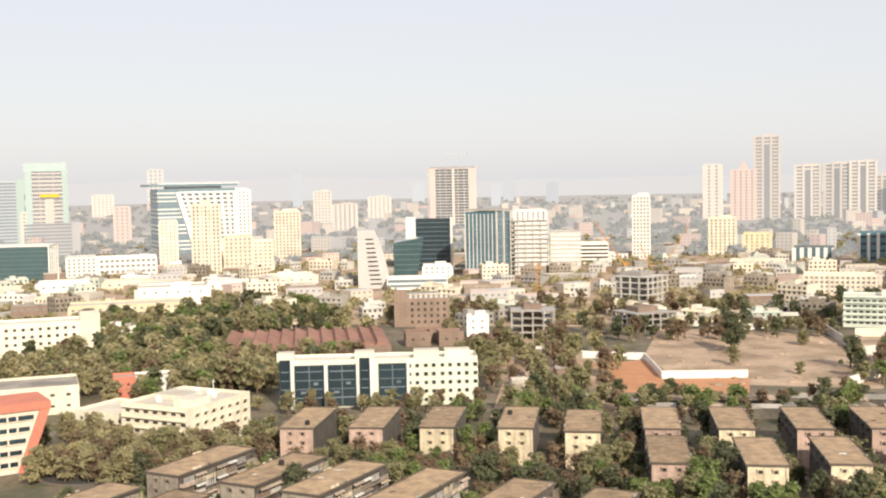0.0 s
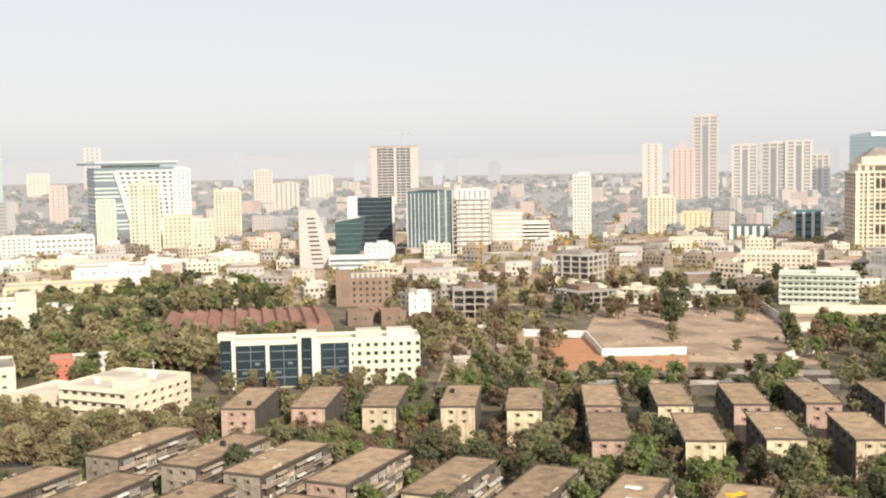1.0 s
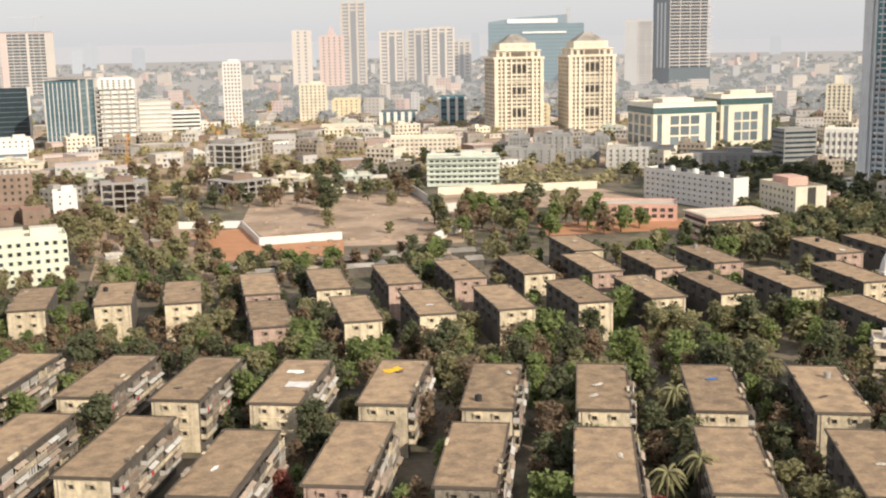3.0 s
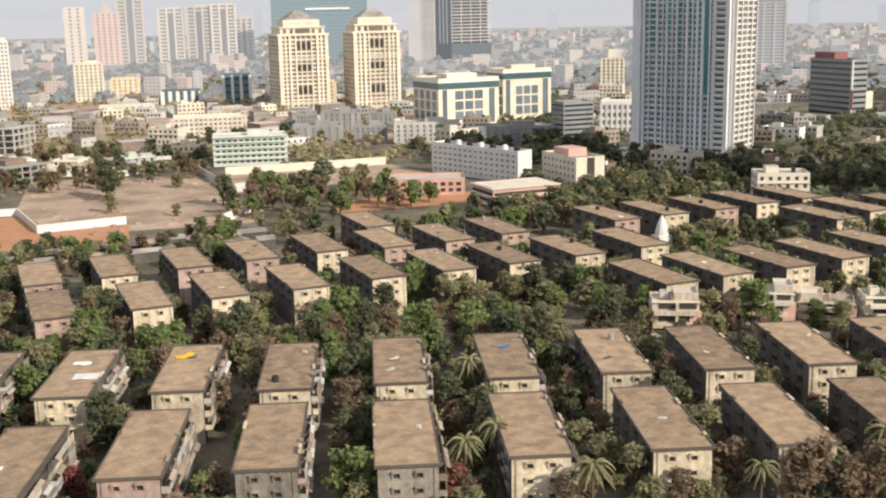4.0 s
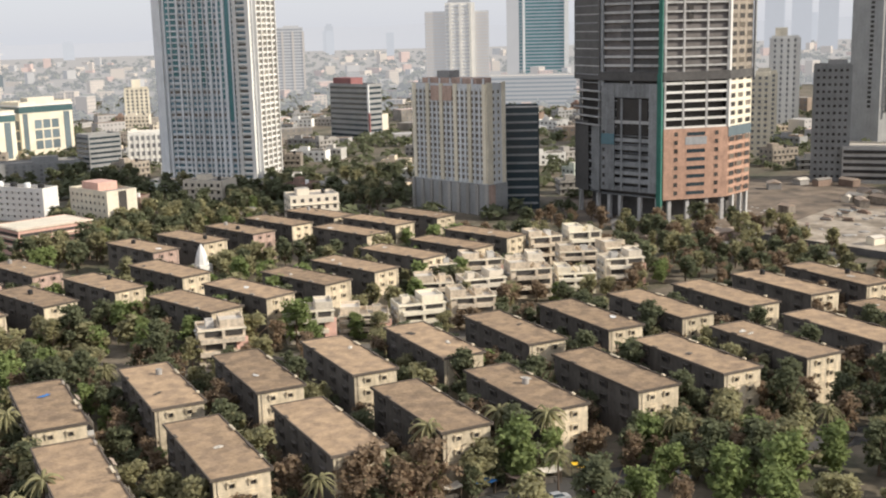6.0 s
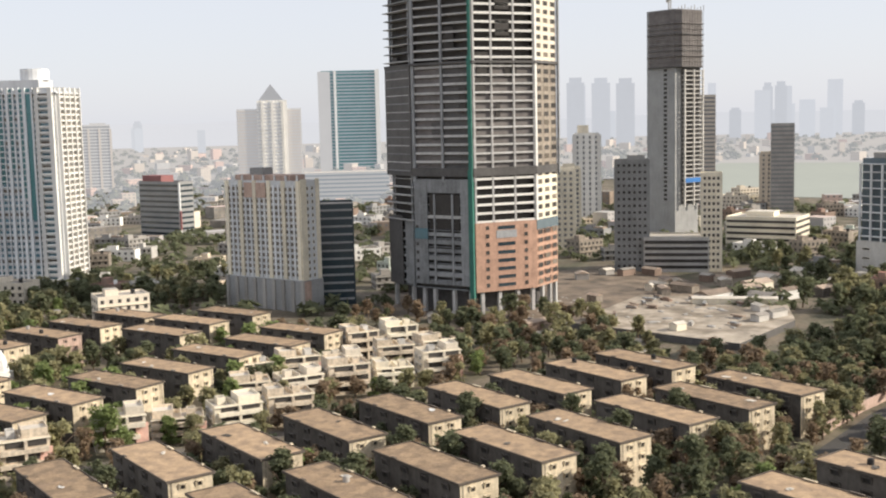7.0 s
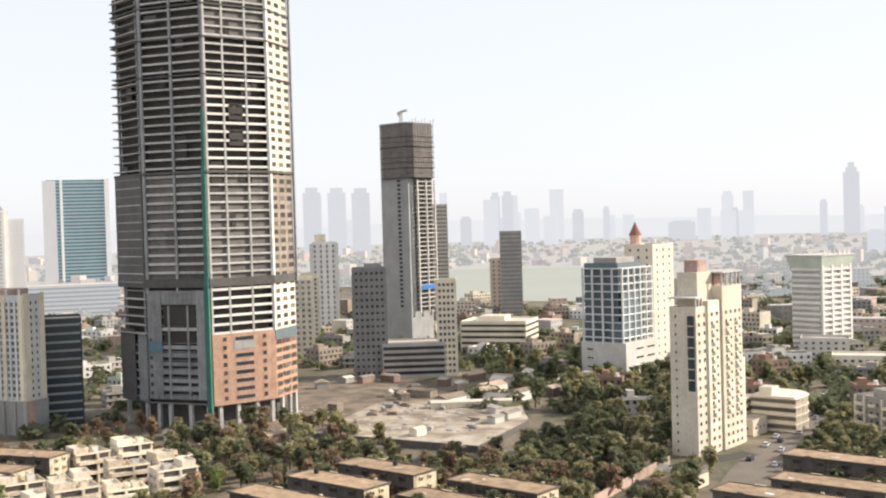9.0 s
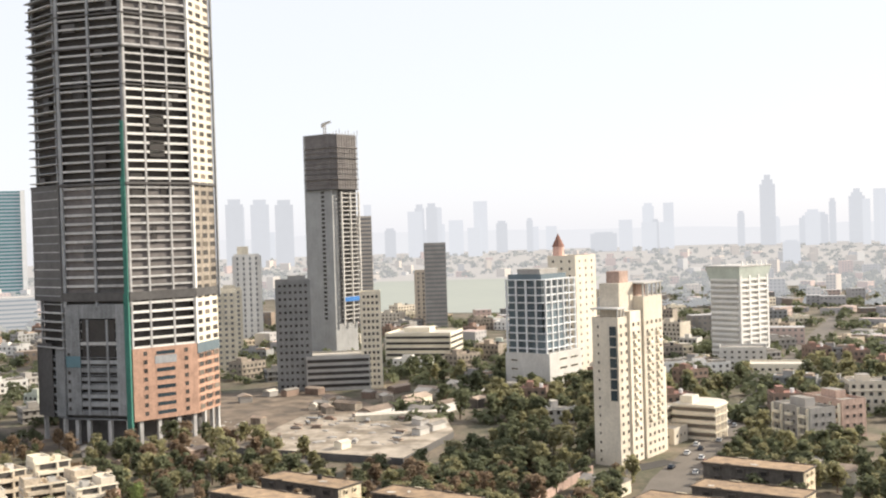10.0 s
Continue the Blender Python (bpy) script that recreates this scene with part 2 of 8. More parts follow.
def box_mesh(sx, sy, sz, *mats, top=None):
    """A box mesh shared by all parts of that size; its base is centred on the origin."""
    key = ("box", round(sx, 2), round(sy, 2), round(sz, 2), tuple(m.name for m in mats), top)
    if key not in mesh_store:
        bm = bmesh.new()
        add_box(bm, -sx / 2, sx / 2, -sy / 2, sy / 2, 0, sz, 0, top)
        mesh_store[key] = to_mesh("box", bm, *mats)
    return mesh_store[key]


def window_mesh(w, h, frame, pane, shade=0.0):
    """A window that faces -y, in one piece: frame, set-back pane and, if given, a hood over it."""
    key = ("win", round(w, 2), round(h, 2), frame.name, pane.name, shade)
    if key not in mesh_store:
        bm = bmesh.new()
        t, o = min(0.14, w * 0.12), -0.12

        def ring(x, z0, z1, ylo, yhi):
            return [bm.verts.new(v) for v in ((-x, ylo, z0), (x, ylo, z0), (x, yhi, z1), (-x, yhi, z1))]

        hood = -max(0.12, shade)
        rings = [ring(w / 2 + (0.2 if shade else 0), 0, h + (0.15 if shade else 0), 0, 0), ring(w / 2 + (0.2 if shade else 0), 0, h + (0.15 if shade else 0), o, hood), ring(w / 2 - t, t, h - t, o, hood), ring(w / 2 - t, t, h - t, -0.02, -0.02)]
        for q, s in zip(rings, rings[1:]):
            for i in range(4):
                bm.faces.new((q[i], q[(i + 1) % 4], s[(i + 1) % 4], s[i]))
        bm.faces.new(rings[-1]).material_index = 1
        mesh_store[key] = to_mesh("window", bm, frame, pane)
    return mesh_store[key]


def tray(bm, lx, ly, z0, h, depth, t, wall=0, roof=1):
    """A closed box with a sunk top: walls, parapet and flat roof in one piece."""
    def ring(x, y, z):
        return [bm.verts.new(v) for v in ((-x, -y, z), (x, -y, z), (x, y, z), (-x, y, z))]

    rings = [ring(lx / 2, ly / 2, z0), ring(lx / 2, ly / 2, h), ring(lx / 2 - t, ly / 2 - t, h), ring(lx / 2 - t, ly / 2 - t, h - depth)]
    for q, s in zip(rings, rings[1:]):
        for i in range(4):
            bm.faces.new((q[i], q[(i + 1) % 4], s[(i + 1) % 4], s[i])).material_index = wall
    bm.faces.new(rings[-1]).material_index = roof
    bm.faces.new(rings[0][::-1]).material_index = wall


def body_mesh(lx, ly, h, wall, roof, parapet=0.9, thick=0.25):
    """Walls, flat roof and a real parapet round it."""
    bm = bmesh.new()
    tray(bm, lx, ly, 0, h, parapet, thick)
    return to_mesh("wall", bm, wall, roof)


def on_face(face, lx, ly, s, out=0.0):
    """A place at s along a face (R: -y, L: -x, E: +x) and the turn of what hangs there."""
    if face == "R":
        return s, -ly / 2 - out, 0.0
    if face == "L":
        return -lx / 2 - out, -s, -90.0
    return lx / 2 + out, s, 90.0


def window_grid(par, face, lx, ly, cols, rows, z0, z1, mesh, w, h, margin=1.0, name="window", skip=None):
    """cols x rows windows on one face, each a part of its own."""
    length = (lx if face == "R" else ly) - 2 * margin
    for r in range(rows):
        z = z0 + (z1 - z0) * (r + 0.5) / rows - h / 2
        for c in range(cols):
            if skip and skip(c, r):
                continue
            s = -length / 2 + length * (c + 0.5) / cols
            x, y, rz = on_face(face, lx, ly, s)
            part(name, mesh, par, (x, y, z), rz)


def far_off(par):
    """Whether a building stands so far off that its storeys cannot be picked apart."""
    return par.matrix_basis.translation.length > 930


def floor_bands(par, face, lx, ly, rows, z0, z1, mat, h, out=0.25, name="window_band", inset=0.6):
    """A long strip at every storey of one face."""
    length = (lx if face == "R" else ly) - 2 * inset
    x, y, rz = on_face(face, lx, ly, 0.0, out / 2 - 0.02)
    levels = [z0 + (z1 - z0) * (r + 0.5) / rows - h / 2 for r in range(rows)]
    if far_off(par):
        bm = bmesh.new()
        for z in levels:
            add_box(bm, -length / 2, length / 2, -out / 2, out / 2, z, z + h)
        tagged(part(name, to_mesh(name, bm, mat), par, (x, y, 0), rz), kind="stuff")
        return
    me = box_mesh(length, out, h, mat)
    for z in levels:
        part(name, me, par, (x, y, z), rz)


def fins(par, face, lx, ly, n, z0, z1, mat, w=0.5, out=0.5, name="pilaster", margin=0.0):
    length = (lx if face == "R" else ly) - 2 * margin
    if far_off(par):
        bm = bmesh.new()
        for i in range(n):
            s = -length / 2 + length * i / max(1, n - 1)
            add_box(bm, s - w / 2, s + w / 2, -out / 2, out / 2, 0, z1 - z0)
        x, y, rz = on_face(face, lx, ly, 0.0, out / 2 - 0.03)
        tagged(part(name, to_mesh(name, bm, mat), par, (x, y, z0), rz), kind="stuff")
        return
    me = box_mesh(w, out, z1 - z0, mat)
    for i in range(n):
        s = -length / 2 + length * i / max(1, n - 1)
        x, y, rz = on_face(face, lx, ly, s, out / 2 - 0.03)
        part(name, me, par, (x, y, z0), rz)

# ---- ground ----
bm = bmesh.new()
add_prism(bm, circle(4900, 96), -2.0, 0.0)
ground = single("ground", to_mesh("ground", bm, GROUND), "dusty brown ground with patches of dry scrub", "ground", 0, 0, kind="structure")


def patch(name, label, ring, z, mat, category="ground"):
    bm = bmesh.new()
    add_prism(bm, ring, -0.2, z)
    return single(name, to_mesh(name, bm, mat), label, category, 0, 0, kind="structure")


def strip(name, label, pts, width, z, mat, category="road"):
    """A paved strip along a line of points."""
    bm = bmesh.new()
    left, right = [], []
    for i, p in enumerate(pts):
        q0, q1 = Vector(pts[max(0, i - 1)]), Vector(pts[min(len(pts) - 1, i + 1)])
        d = (q1 - q0).normalized()
        nrm = Vector((-d.y, d.x)) * width / 2
        left.append(Vector(p) + nrm)
        right.append(Vector(p) - nrm)
    for i in range(len(pts) - 1):
        add_prism(bm, [right[i][:], right[i + 1][:], left[i + 1][:], left[i][:]], -0.2, z)
    return single(name, to_mesh(name, bm, mat), label, category, 0, 0, kind="structure")


patch("bare_lot", "bare brown earth lot with tracks and rubble", [(112, 425), (160, 412), (192, 480), (186, 556), (112, 590), (88, 500), (90, 446)], 0.05, DIRT)
patch("clay_court", "flat red clay court beside a white wall", [(66, 414), (110, 408), (118, 438), (85, 440), (86, 486), (62, 480)], 0.09, RED_EARTH)
patch("bare_yard", "bare earth yard behind a white wall", [(182, 490), (284, 470), (284, 528), (200, 545)], 0.07, DIRT)
patch("clay_yard", "red clay yard among green trees", [(196, 412), (262, 398), (268, 425), (205, 440)], 0.06, RED_EARTH)
patch("dusty_district", "pale dusty ground between far sheds and sites", [(-330, 690), (60, 600), (230, 610), (420, 640), (600, 900), (430, 1120), (0, 1180), (-420, 1080)], 0.03, DIRT)
patch("dusty_yard", "dusty yard with scrub beside the white office", [(14, 372), (62, 366), (66, 420), (64, 500), (40, 560), (18, 540), (22, 440)], 0.05, DIRT)
patch("racecourse", "pale green racecourse lawn far off", [(1100, 60), (1900, 40), (1900, 420), (1150, 330)], 0.3, GRASS_FAR)
patch("tower_yard", "dusty building yard round the tower", [(400, 150), (430, 112), (500, 104), (578, 160), (560, 206), (470, 260), (410, 240)], 0.06, SITE_SOIL)
bm = bmesh.new()
inner, outer = circle(1500, 96), circle(4880, 96)
for i in range(96):
    k = (i + 1) % 96
    bm.faces.new([bm.verts.new((*p, 0.25)) for p in (inner[i], outer[i], outer[k], inner[k])])
bmesh.ops.remove_doubles(bm, verts=bm.verts, dist=0.01)
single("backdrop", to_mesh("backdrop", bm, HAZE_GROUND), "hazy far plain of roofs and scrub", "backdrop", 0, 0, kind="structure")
strip("road", "busy asphalt road between flats", [(-250, -60), (150, -22), (260, 5), (363, -13), (454, -38), (543, -61), (674, -93), (1200, -230)], 14, 0.05, DUSTY_ROAD)
strip("road", "narrow asphalt street with parked cars", [(120, 118), (146, 103), (170, 90), (225, 52), (267, 35), (314, 25), (374, 5), (392, -14)], 8, 0.07, ASPHALT)
strip("road", "dirt lane between rows of old flats", [(-110, 305), (-20, 275), (60, 245), (150, 215), (200, 190), (300, 130), (360, 95)], 7, 0.06, DUSTY_ROAD)

# ---- four-storey worker flats ----


def flat_balcony(kind, w, walls):
    """One balcony that faces +x: parapet, side cheeks, sill, and on most a boxed-in upper half or an awning."""
    key = ("flat_balcony", kind, round(w, 2), walls[0].name, walls[1].name)
    if key in mesh_store:
        return mesh_store[key]
    r = random.Random(kind * 13 + 5)
    bm = bmesh.new()
    d, h = 1.25, 2.55
    low = r.choice((0.75, 0.9, 1.05))
    o, t = w / 2, 0.13
    add_prism(bm, [(0, -o), (d, -o), (d, o), (0, o), (0, o - t), (d - t, o - t), (d - t, -o + t), (0, -o + t)], 0, low)
    # posts and panels rise from one sill, in one piece
    panes = {0: 0.62, 1: 0.06, 2: 0.08}[kind % 3]
    n = {0: 4, 1: 3, 2: 7}[kind % 3]
    outline = [(-o - 0.04, low + 0.09), (-o - 0.04, low + 0.002), (o + 0.04, low + 0.002), (o + 0.04, low + 0.09)]
    for i in reversed(range(n)):
        y = -o + w * (i + 0.5) / n
        half = min(w / n * 0.46, max(0.06, panes * w / n * r.choice((0.3, 0.5, 0.7))))
        top = h - r.choice((0.1, 0.4, 0.8)) if kind % 3 == 0 else h - 0.4
        outline += [(y + half, low + 0.09), (y + half, top), (y - half, top), (y - half, low + 0.09)]
    back = [bm.verts.new((d - 0.1, y, z)) for y, z in outline]
    face = [bm.verts.new((d + 0.03, y, z)) for y, z in outline]
    m = len(outline)
    for i in range(m):
        bm.faces.new((back[i], face[i], face[(i + 1) % m], back[(i + 1) % m])).material_index = 1
    bm.faces.new(face).material_index = 1
    bm.faces.new(back[::-1]).material_index = 1
    if kind % 3 == 1:
        # sloping awning over an open half
        lo = [bm.verts.new(v) for v in ((d, -o, h - 0.45), (d + 0.7, -o, h - 0.8), (d + 0.7, o, h - 0.8), (d, o, h - 0.45))]
        hi = [bm.verts.new(v) for v in ((d, -o, h - 0.35), (d + 0.7, -o, h - 0.74), (d + 0.7, o, h - 0.74), (d, o, h - 0.35))]
        for i in range(4):
            bm.faces.new((lo[i], lo[(i + 1) % 4], hi[(i + 1) % 4], hi[i])).material_index = 2
        bm.faces.new(hi).material_index = 2
        bm.faces.new(lo[::-1]).material_index = 2
    mesh_store[key] = to_mesh("balcony", bm, *walls, SHED_ROOF if kind % 2 else CONCRETE_PALE)
    return mesh_store[key]


def flat_end(lx, h, mat, pipe_at):
    """End wall with storey ledges and a rain pipe, in one piece."""
    bm = bmesh.new()
    add_box(bm, -lx / 2, lx / 2, -0.08, 0.08, 0, h)
    for k in range(1, 4):
        z = h * k / 4
        add_box(bm, -lx / 2 - 0.04, lx / 2 + 0.04, -0.16, -0.082, z - 0.07, z + 0.07)
    add_box(bm, pipe_at - 0.06, pipe_at + 0.06, -0.24, -0.17, 0.2, h - 0.1, 1)
    return to_mesh("end_wall", bm, mat, CHAWL_GREY)


def worker_flat(name, label, lx, ly, h, end_mat, balconies, group, cols=5, rows=3):
    """A long four-storey block: x is its width, y its length; its near end faces -y."""
    b = thing(name, label, "apartment block", 0, 0, group=group)
    edge = random.Random(int(lx * ly * 10) + balconies + cols)
    bm = bmesh.new()
    add_box(bm, -lx / 2, lx / 2, -ly / 2, ly / 2, 0, h - 0.5)
    # side walls take the plaster colour that already holds their shade
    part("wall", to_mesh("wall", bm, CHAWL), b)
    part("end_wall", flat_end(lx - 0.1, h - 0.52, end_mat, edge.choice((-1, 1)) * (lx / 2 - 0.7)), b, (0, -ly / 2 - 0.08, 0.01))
    bm = bmesh.new()
    tray(bm, lx + 1.0, ly + 1.0, h - 0.498, h, 0.2, 0.22, 1, 0)
    part("roof", to_mesh("roof", bm, ROOF_TAN, ROOF_EDGE), b)
    for k in range(4):
        side, s0 = edge.choice((-1, 1)), edge.uniform(-0.45, 0.45)
        part("parapet_lump", box_mesh(0.5, edge.choice((0.8, 1.6, 3.0)), edge.choice((0.2, 0.35, 0.55)), edge.choice((ROOF_EDGE, CHAWL_GREY, CHAWL_END))), b, (side * (lx / 2 + 0.2), s0 * ly, h + 0.002))
    win = window_mesh(1.2, 1.2, end_mat, OPENING, 0.5)
    window_grid(b, "R", lx, ly + 0.32, 2, rows, h - 0.5 - 2.6 * rows, h - 0.5, win, 1.2, 1.2, 1.2)
    side = window_mesh(2.0, 1.35, CHAWL_GREY if cols > 4 else CHAWL, OPENING, 0.55)
    if balconies in (0, 8):
        window_grid(b, "L", lx, ly, cols, rows, h - 0.5 - 2.6 * rows, h - 0.5, side, 2.0, 1.35, 0.8)
    if balconies:
        step = (h - 0.5) / 4
        slab = box_mesh(1.4, ly - 0.6, 0.18, CHAWL_GREY)
        for r in range(1, 4):
            part("balcony_slab", slab, b, (lx / 2 + 0.7, 0, step * r - 0.1))
        r0 = random.Random(balconies)
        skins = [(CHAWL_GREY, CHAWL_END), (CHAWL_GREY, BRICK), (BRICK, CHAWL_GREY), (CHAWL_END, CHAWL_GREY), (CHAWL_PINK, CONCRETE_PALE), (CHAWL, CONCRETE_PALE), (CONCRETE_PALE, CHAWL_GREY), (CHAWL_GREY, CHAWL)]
        cloth = (CLOTH_RED, WHITE, ROOF_PALE, CHAWL_PINK, CREAM)
        for r in range(1, 4):
            for c in range(7):
                if r0.random() < 0.08:
                    continue
                y0 = -ly / 2 + 0.4 + (ly - 0.8) * (c + 0.5) / 7
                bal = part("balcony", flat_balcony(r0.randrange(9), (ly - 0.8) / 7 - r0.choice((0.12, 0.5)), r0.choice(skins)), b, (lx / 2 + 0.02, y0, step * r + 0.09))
                if r0.random() < 0.22:
                    part("hanging_cloth", box_mesh(0.06, r0.choice((0.5, 0.8, 1.2)), 0.8, r0.choice(cloth)), bal, (1.3, r0.uniform(-0.8, 0.8), 0.05))
    return b


FLAT_H = 11.0
flat_a = worker_flat("apartment_block", "weathered old four-storey flats with a dusty brown roof and cluttered balconies", 9.6, 29.5, FLAT_H, CHAWL_GREY, 3, "rows of old worker flats")
flat_b = worker_flat("apartment_block", "old four-storey flats with cream limewashed end wall and tan roof", 9.6, 29.5, FLAT_H, CHAWL_END, 8, "rows of old worker flats")
flat_f = worker_flat("apartment_block", "dark old four-storey flats with patched balconies and dusty roof", 9.6, 29.5, FLAT_H, CHAWL_GREY, 14, "rows of old worker flats")
flat_g = worker_flat("apartment_block", "old four-storey flats with stained pink end wall and patched balconies", 9.6, 29.5, FLAT_H, CHAWL_PINK, 21, "rows of old worker flats")
flat_c = worker_flat("apartment_block", "grey weathered four-storey flats with flat tan roof among trees", 9.6, 29.5, FLAT_H, CHAWL_END, 0, "rows of old worker flats", 4)
flat_d = worker_flat("apartment_block", "old four-storey flats with faded pink end wall and brown roof", 9.6, 28.2, FLAT_H, CHAWL_PINK, 0, "rows of old worker flats", 4, 2)
flat_e = worker_flat("apartment_block", "old four-storey flats with pale cream end wall and brown roof", 9.6, 28.2, FLAT_H, CHAWL_END, 0, "rows of old worker flats", 4, 2)
flat_spots = []
used = set()


def put_flats(model, turn, *places):
    for x, y in places:
        m = pose(x, y, 0, 0, 0, -turn)
        if model not in used:
            used.add(model)
            model.matrix_basis = m
        else:
            copy_thing(model, m)
        flat_spots.append((x, y, turn))


put_flats(flat_a, 27, (-61.8, 280.5), (-26.5, 261.5), (-64.3, 237), (-6.8, 206.6), (67.1, 169.4))
put_flats(flat_f, 27, (-42, 270.2), (-81.7, 244.6), (-24.4, 216.5), (27.7, 182), (86.3, 158.5))
put_flats(flat_g, 27, (-44.6, 227.8), (-7.4, 252.4), (48.1, 178.1))
put_flats(flat_b, 27, (11.1, 197.3), (30.4, 232.4), (12.9, 241.7), (48, 222.6), (67.4, 213.6), (84.8, 203.1), (104.8, 194), (124.4, 184.5), (105.8, 150.2))
put_flats(flat_c, 27, (144.3, 175), (126.3, 140.1), (162, 165.4), (180.6, 156.4), (144.2, 130.5), (162.9, 121.5), (199.9, 147.5), (218.4, 137.5), (181.5, 112), (201, 102.5), (238, 128), (256.7, 118.1), (220, 93))
put_flats(flat_c, 27, (275.3, 108.5), (239, 82.5), (258.4, 72.4), (276.4, 62.7), (294.6, 53.7), (312.2, 90.6), (294.5, 99.5), (208.8, 27.2), (228.6, 16.2), (290.1, -16), (304.3, -31), (335.5, -36), (250, 5))
put_flats(flat_d, 8, (-40.6, 329), (-21, 327.9), (60.7, 319.8), (55.6, 282.5), (101.2, 316.2), (121, 315), (161.6, 306.9), (181.3, 304), (201.6, 303.6), (244.5, 300.4), (284.7, 295.3))
put_flats(flat_e, 8, (-1.2, 326.7), (20.7, 324), (38.6, 318), (80.5, 318), (77.7, 278.8), (97.4, 278.3), (118.1, 275), (142.3, 313), (139.9, 273.3), (160, 270), (179.7, 267.3), (200.7, 264.7), (223.3, 262.8))
put_flats(flat_e, 8, (198.2, 224), (216.5, 222.6), (264.1, 298), (304.5, 295.3), (236.5, 219.5), (325.6, 293.4), (301.9, 258), (256.5, 218), (279, 217), (299.4, 212.3), (320.5, 213), (323, 262), (343, 258), (172.4, 339.2))

# ---- buildings ----
footprints = []


def block(name, label, spot, wall, roof=ROOF_GREY, category="building", group="", parapet=0.9, head=None, floors=0):
    """An upright building body. spot: x, y, turn, length along its x and y, height."""
    x, y, rz, lx, ly, h = spot
    b = thing(name, label, category, x, y, rz, group=group)
    part("wall", body_mesh(lx, ly, h, wall, roof, parapet), b)
    if head:
        part("stair_head", box_mesh(lx * head, ly * 0.4, 3.0, wall, roof, top=1), b, (lx * 0.12, ly * 0.1, h - parapet))
    footprints.append((x, y, max(lx, ly) * 0.6))
    return b


def flats(name, label, spot, wall, cr, cl, rows, size=(1.4, 1.5), pane=OPENING, frame=None, shade=0.0, z0=1.0, z1=None, **kw):
    """A building with separate windows on its two open faces."""
    b = block(name, label, spot, wall, **kw)
    x, y, rz, lx, ly, h = spot
    me = window_mesh(size[0], size[1], frame or wall, pane, shade)
    z1 = z1 or h - 1.2
    if math.hypot(x, y) > 640:
        # far off: window strips behind proud piers
        step = (z1 - z0) / rows
        # far panes are paler, with distance haze put into their colour
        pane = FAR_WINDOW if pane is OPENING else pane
        for f, n in (("R", cr), ("L", cl)):
            if n:
                floor_bands(b, f, lx, ly, rows, z0, z1, pane, min(size[1], step * 0.62), 0.2)
                gap = (lx if f == "R" else ly) / n
                fins(b, f, lx, ly, n + 1, z0, z1, frame or wall, max(0.5, gap - size[0]), 0.5, "pier", 0.3)
        return b
    if cr:
        window_grid(b, "R", lx, ly, cr, rows, z0, z1, me, *size)
    if cl:
        window_grid(b, "L", lx, ly, cl, rows, z0, z1, me, *size)
    return b


def banded(name, label, spot, wall, rows, band, share=0.5, faces="RL", z0=1.0, z1=None, band_name="window_band", out=0.25, piers=0, pier_mat=None, **kw):
    """A building with a long strip of windows at each storey."""
    b = block(name, label, spot, wall, **kw)
    x, y, rz, lx, ly, h = spot
    z1 = z1 or h - 1.0
    for f in faces:
        floor_bands(b, f, lx, ly, rows, z0, z1, band, (z1 - z0) / rows * share, out, band_name)
        if piers:
            n = piers if f == "R" else max(2, int(piers * ly / lx))
            fins(b, f, lx, ly, n, z0, z1 + 0.5, pier_mat or wall, 0.7, out + 0.25)
    return b


def bare_frame(name, label, spot, rows, slab_mat, core_mat, nx, ny, net=None, lip=0.5, category="building site", core=0.6, net_from=0.0):
    """An unfinished concrete frame: slabs, columns and a core, each a part."""
    x, y, rz, lx, ly, h = spot
    b = thing(name, label, category, x, y, rz)
    step = h / rows
    thick = 0.45 if math.hypot(x, y) < 1200 else 1.4
    slab = box_mesh(lx, ly, thick, slab_mat)
    for r in range(1, rows + 1):
        part("floor_slab", slab, b, (0, 0, r * step - thick))
    col = box_mesh(0.8, 0.8, h - 0.1, slab_mat)
    for i in range(nx):
        for j in range(ny):
            if i in (0, nx - 1) or j in (0, ny - 1):
                part("column", col, b, (-lx / 2 + lip + (lx - 2 * lip) * i / (nx - 1), -ly / 2 + lip + (ly - 2 * lip) * j / (ny - 1), 0))
    part("core", box_mesh(lx * core, ly * core, h + 2.5, core_mat), b, (0, ly * 0.08, 0))
    if net:
        part("safety_net", box_mesh(0.12, ly * 0.98, h - net_from, net), b, (-lx / 2 - 0.1, 0, net_from))
    footprints.append((x, y, max(lx, ly) * 0.6))
    return b


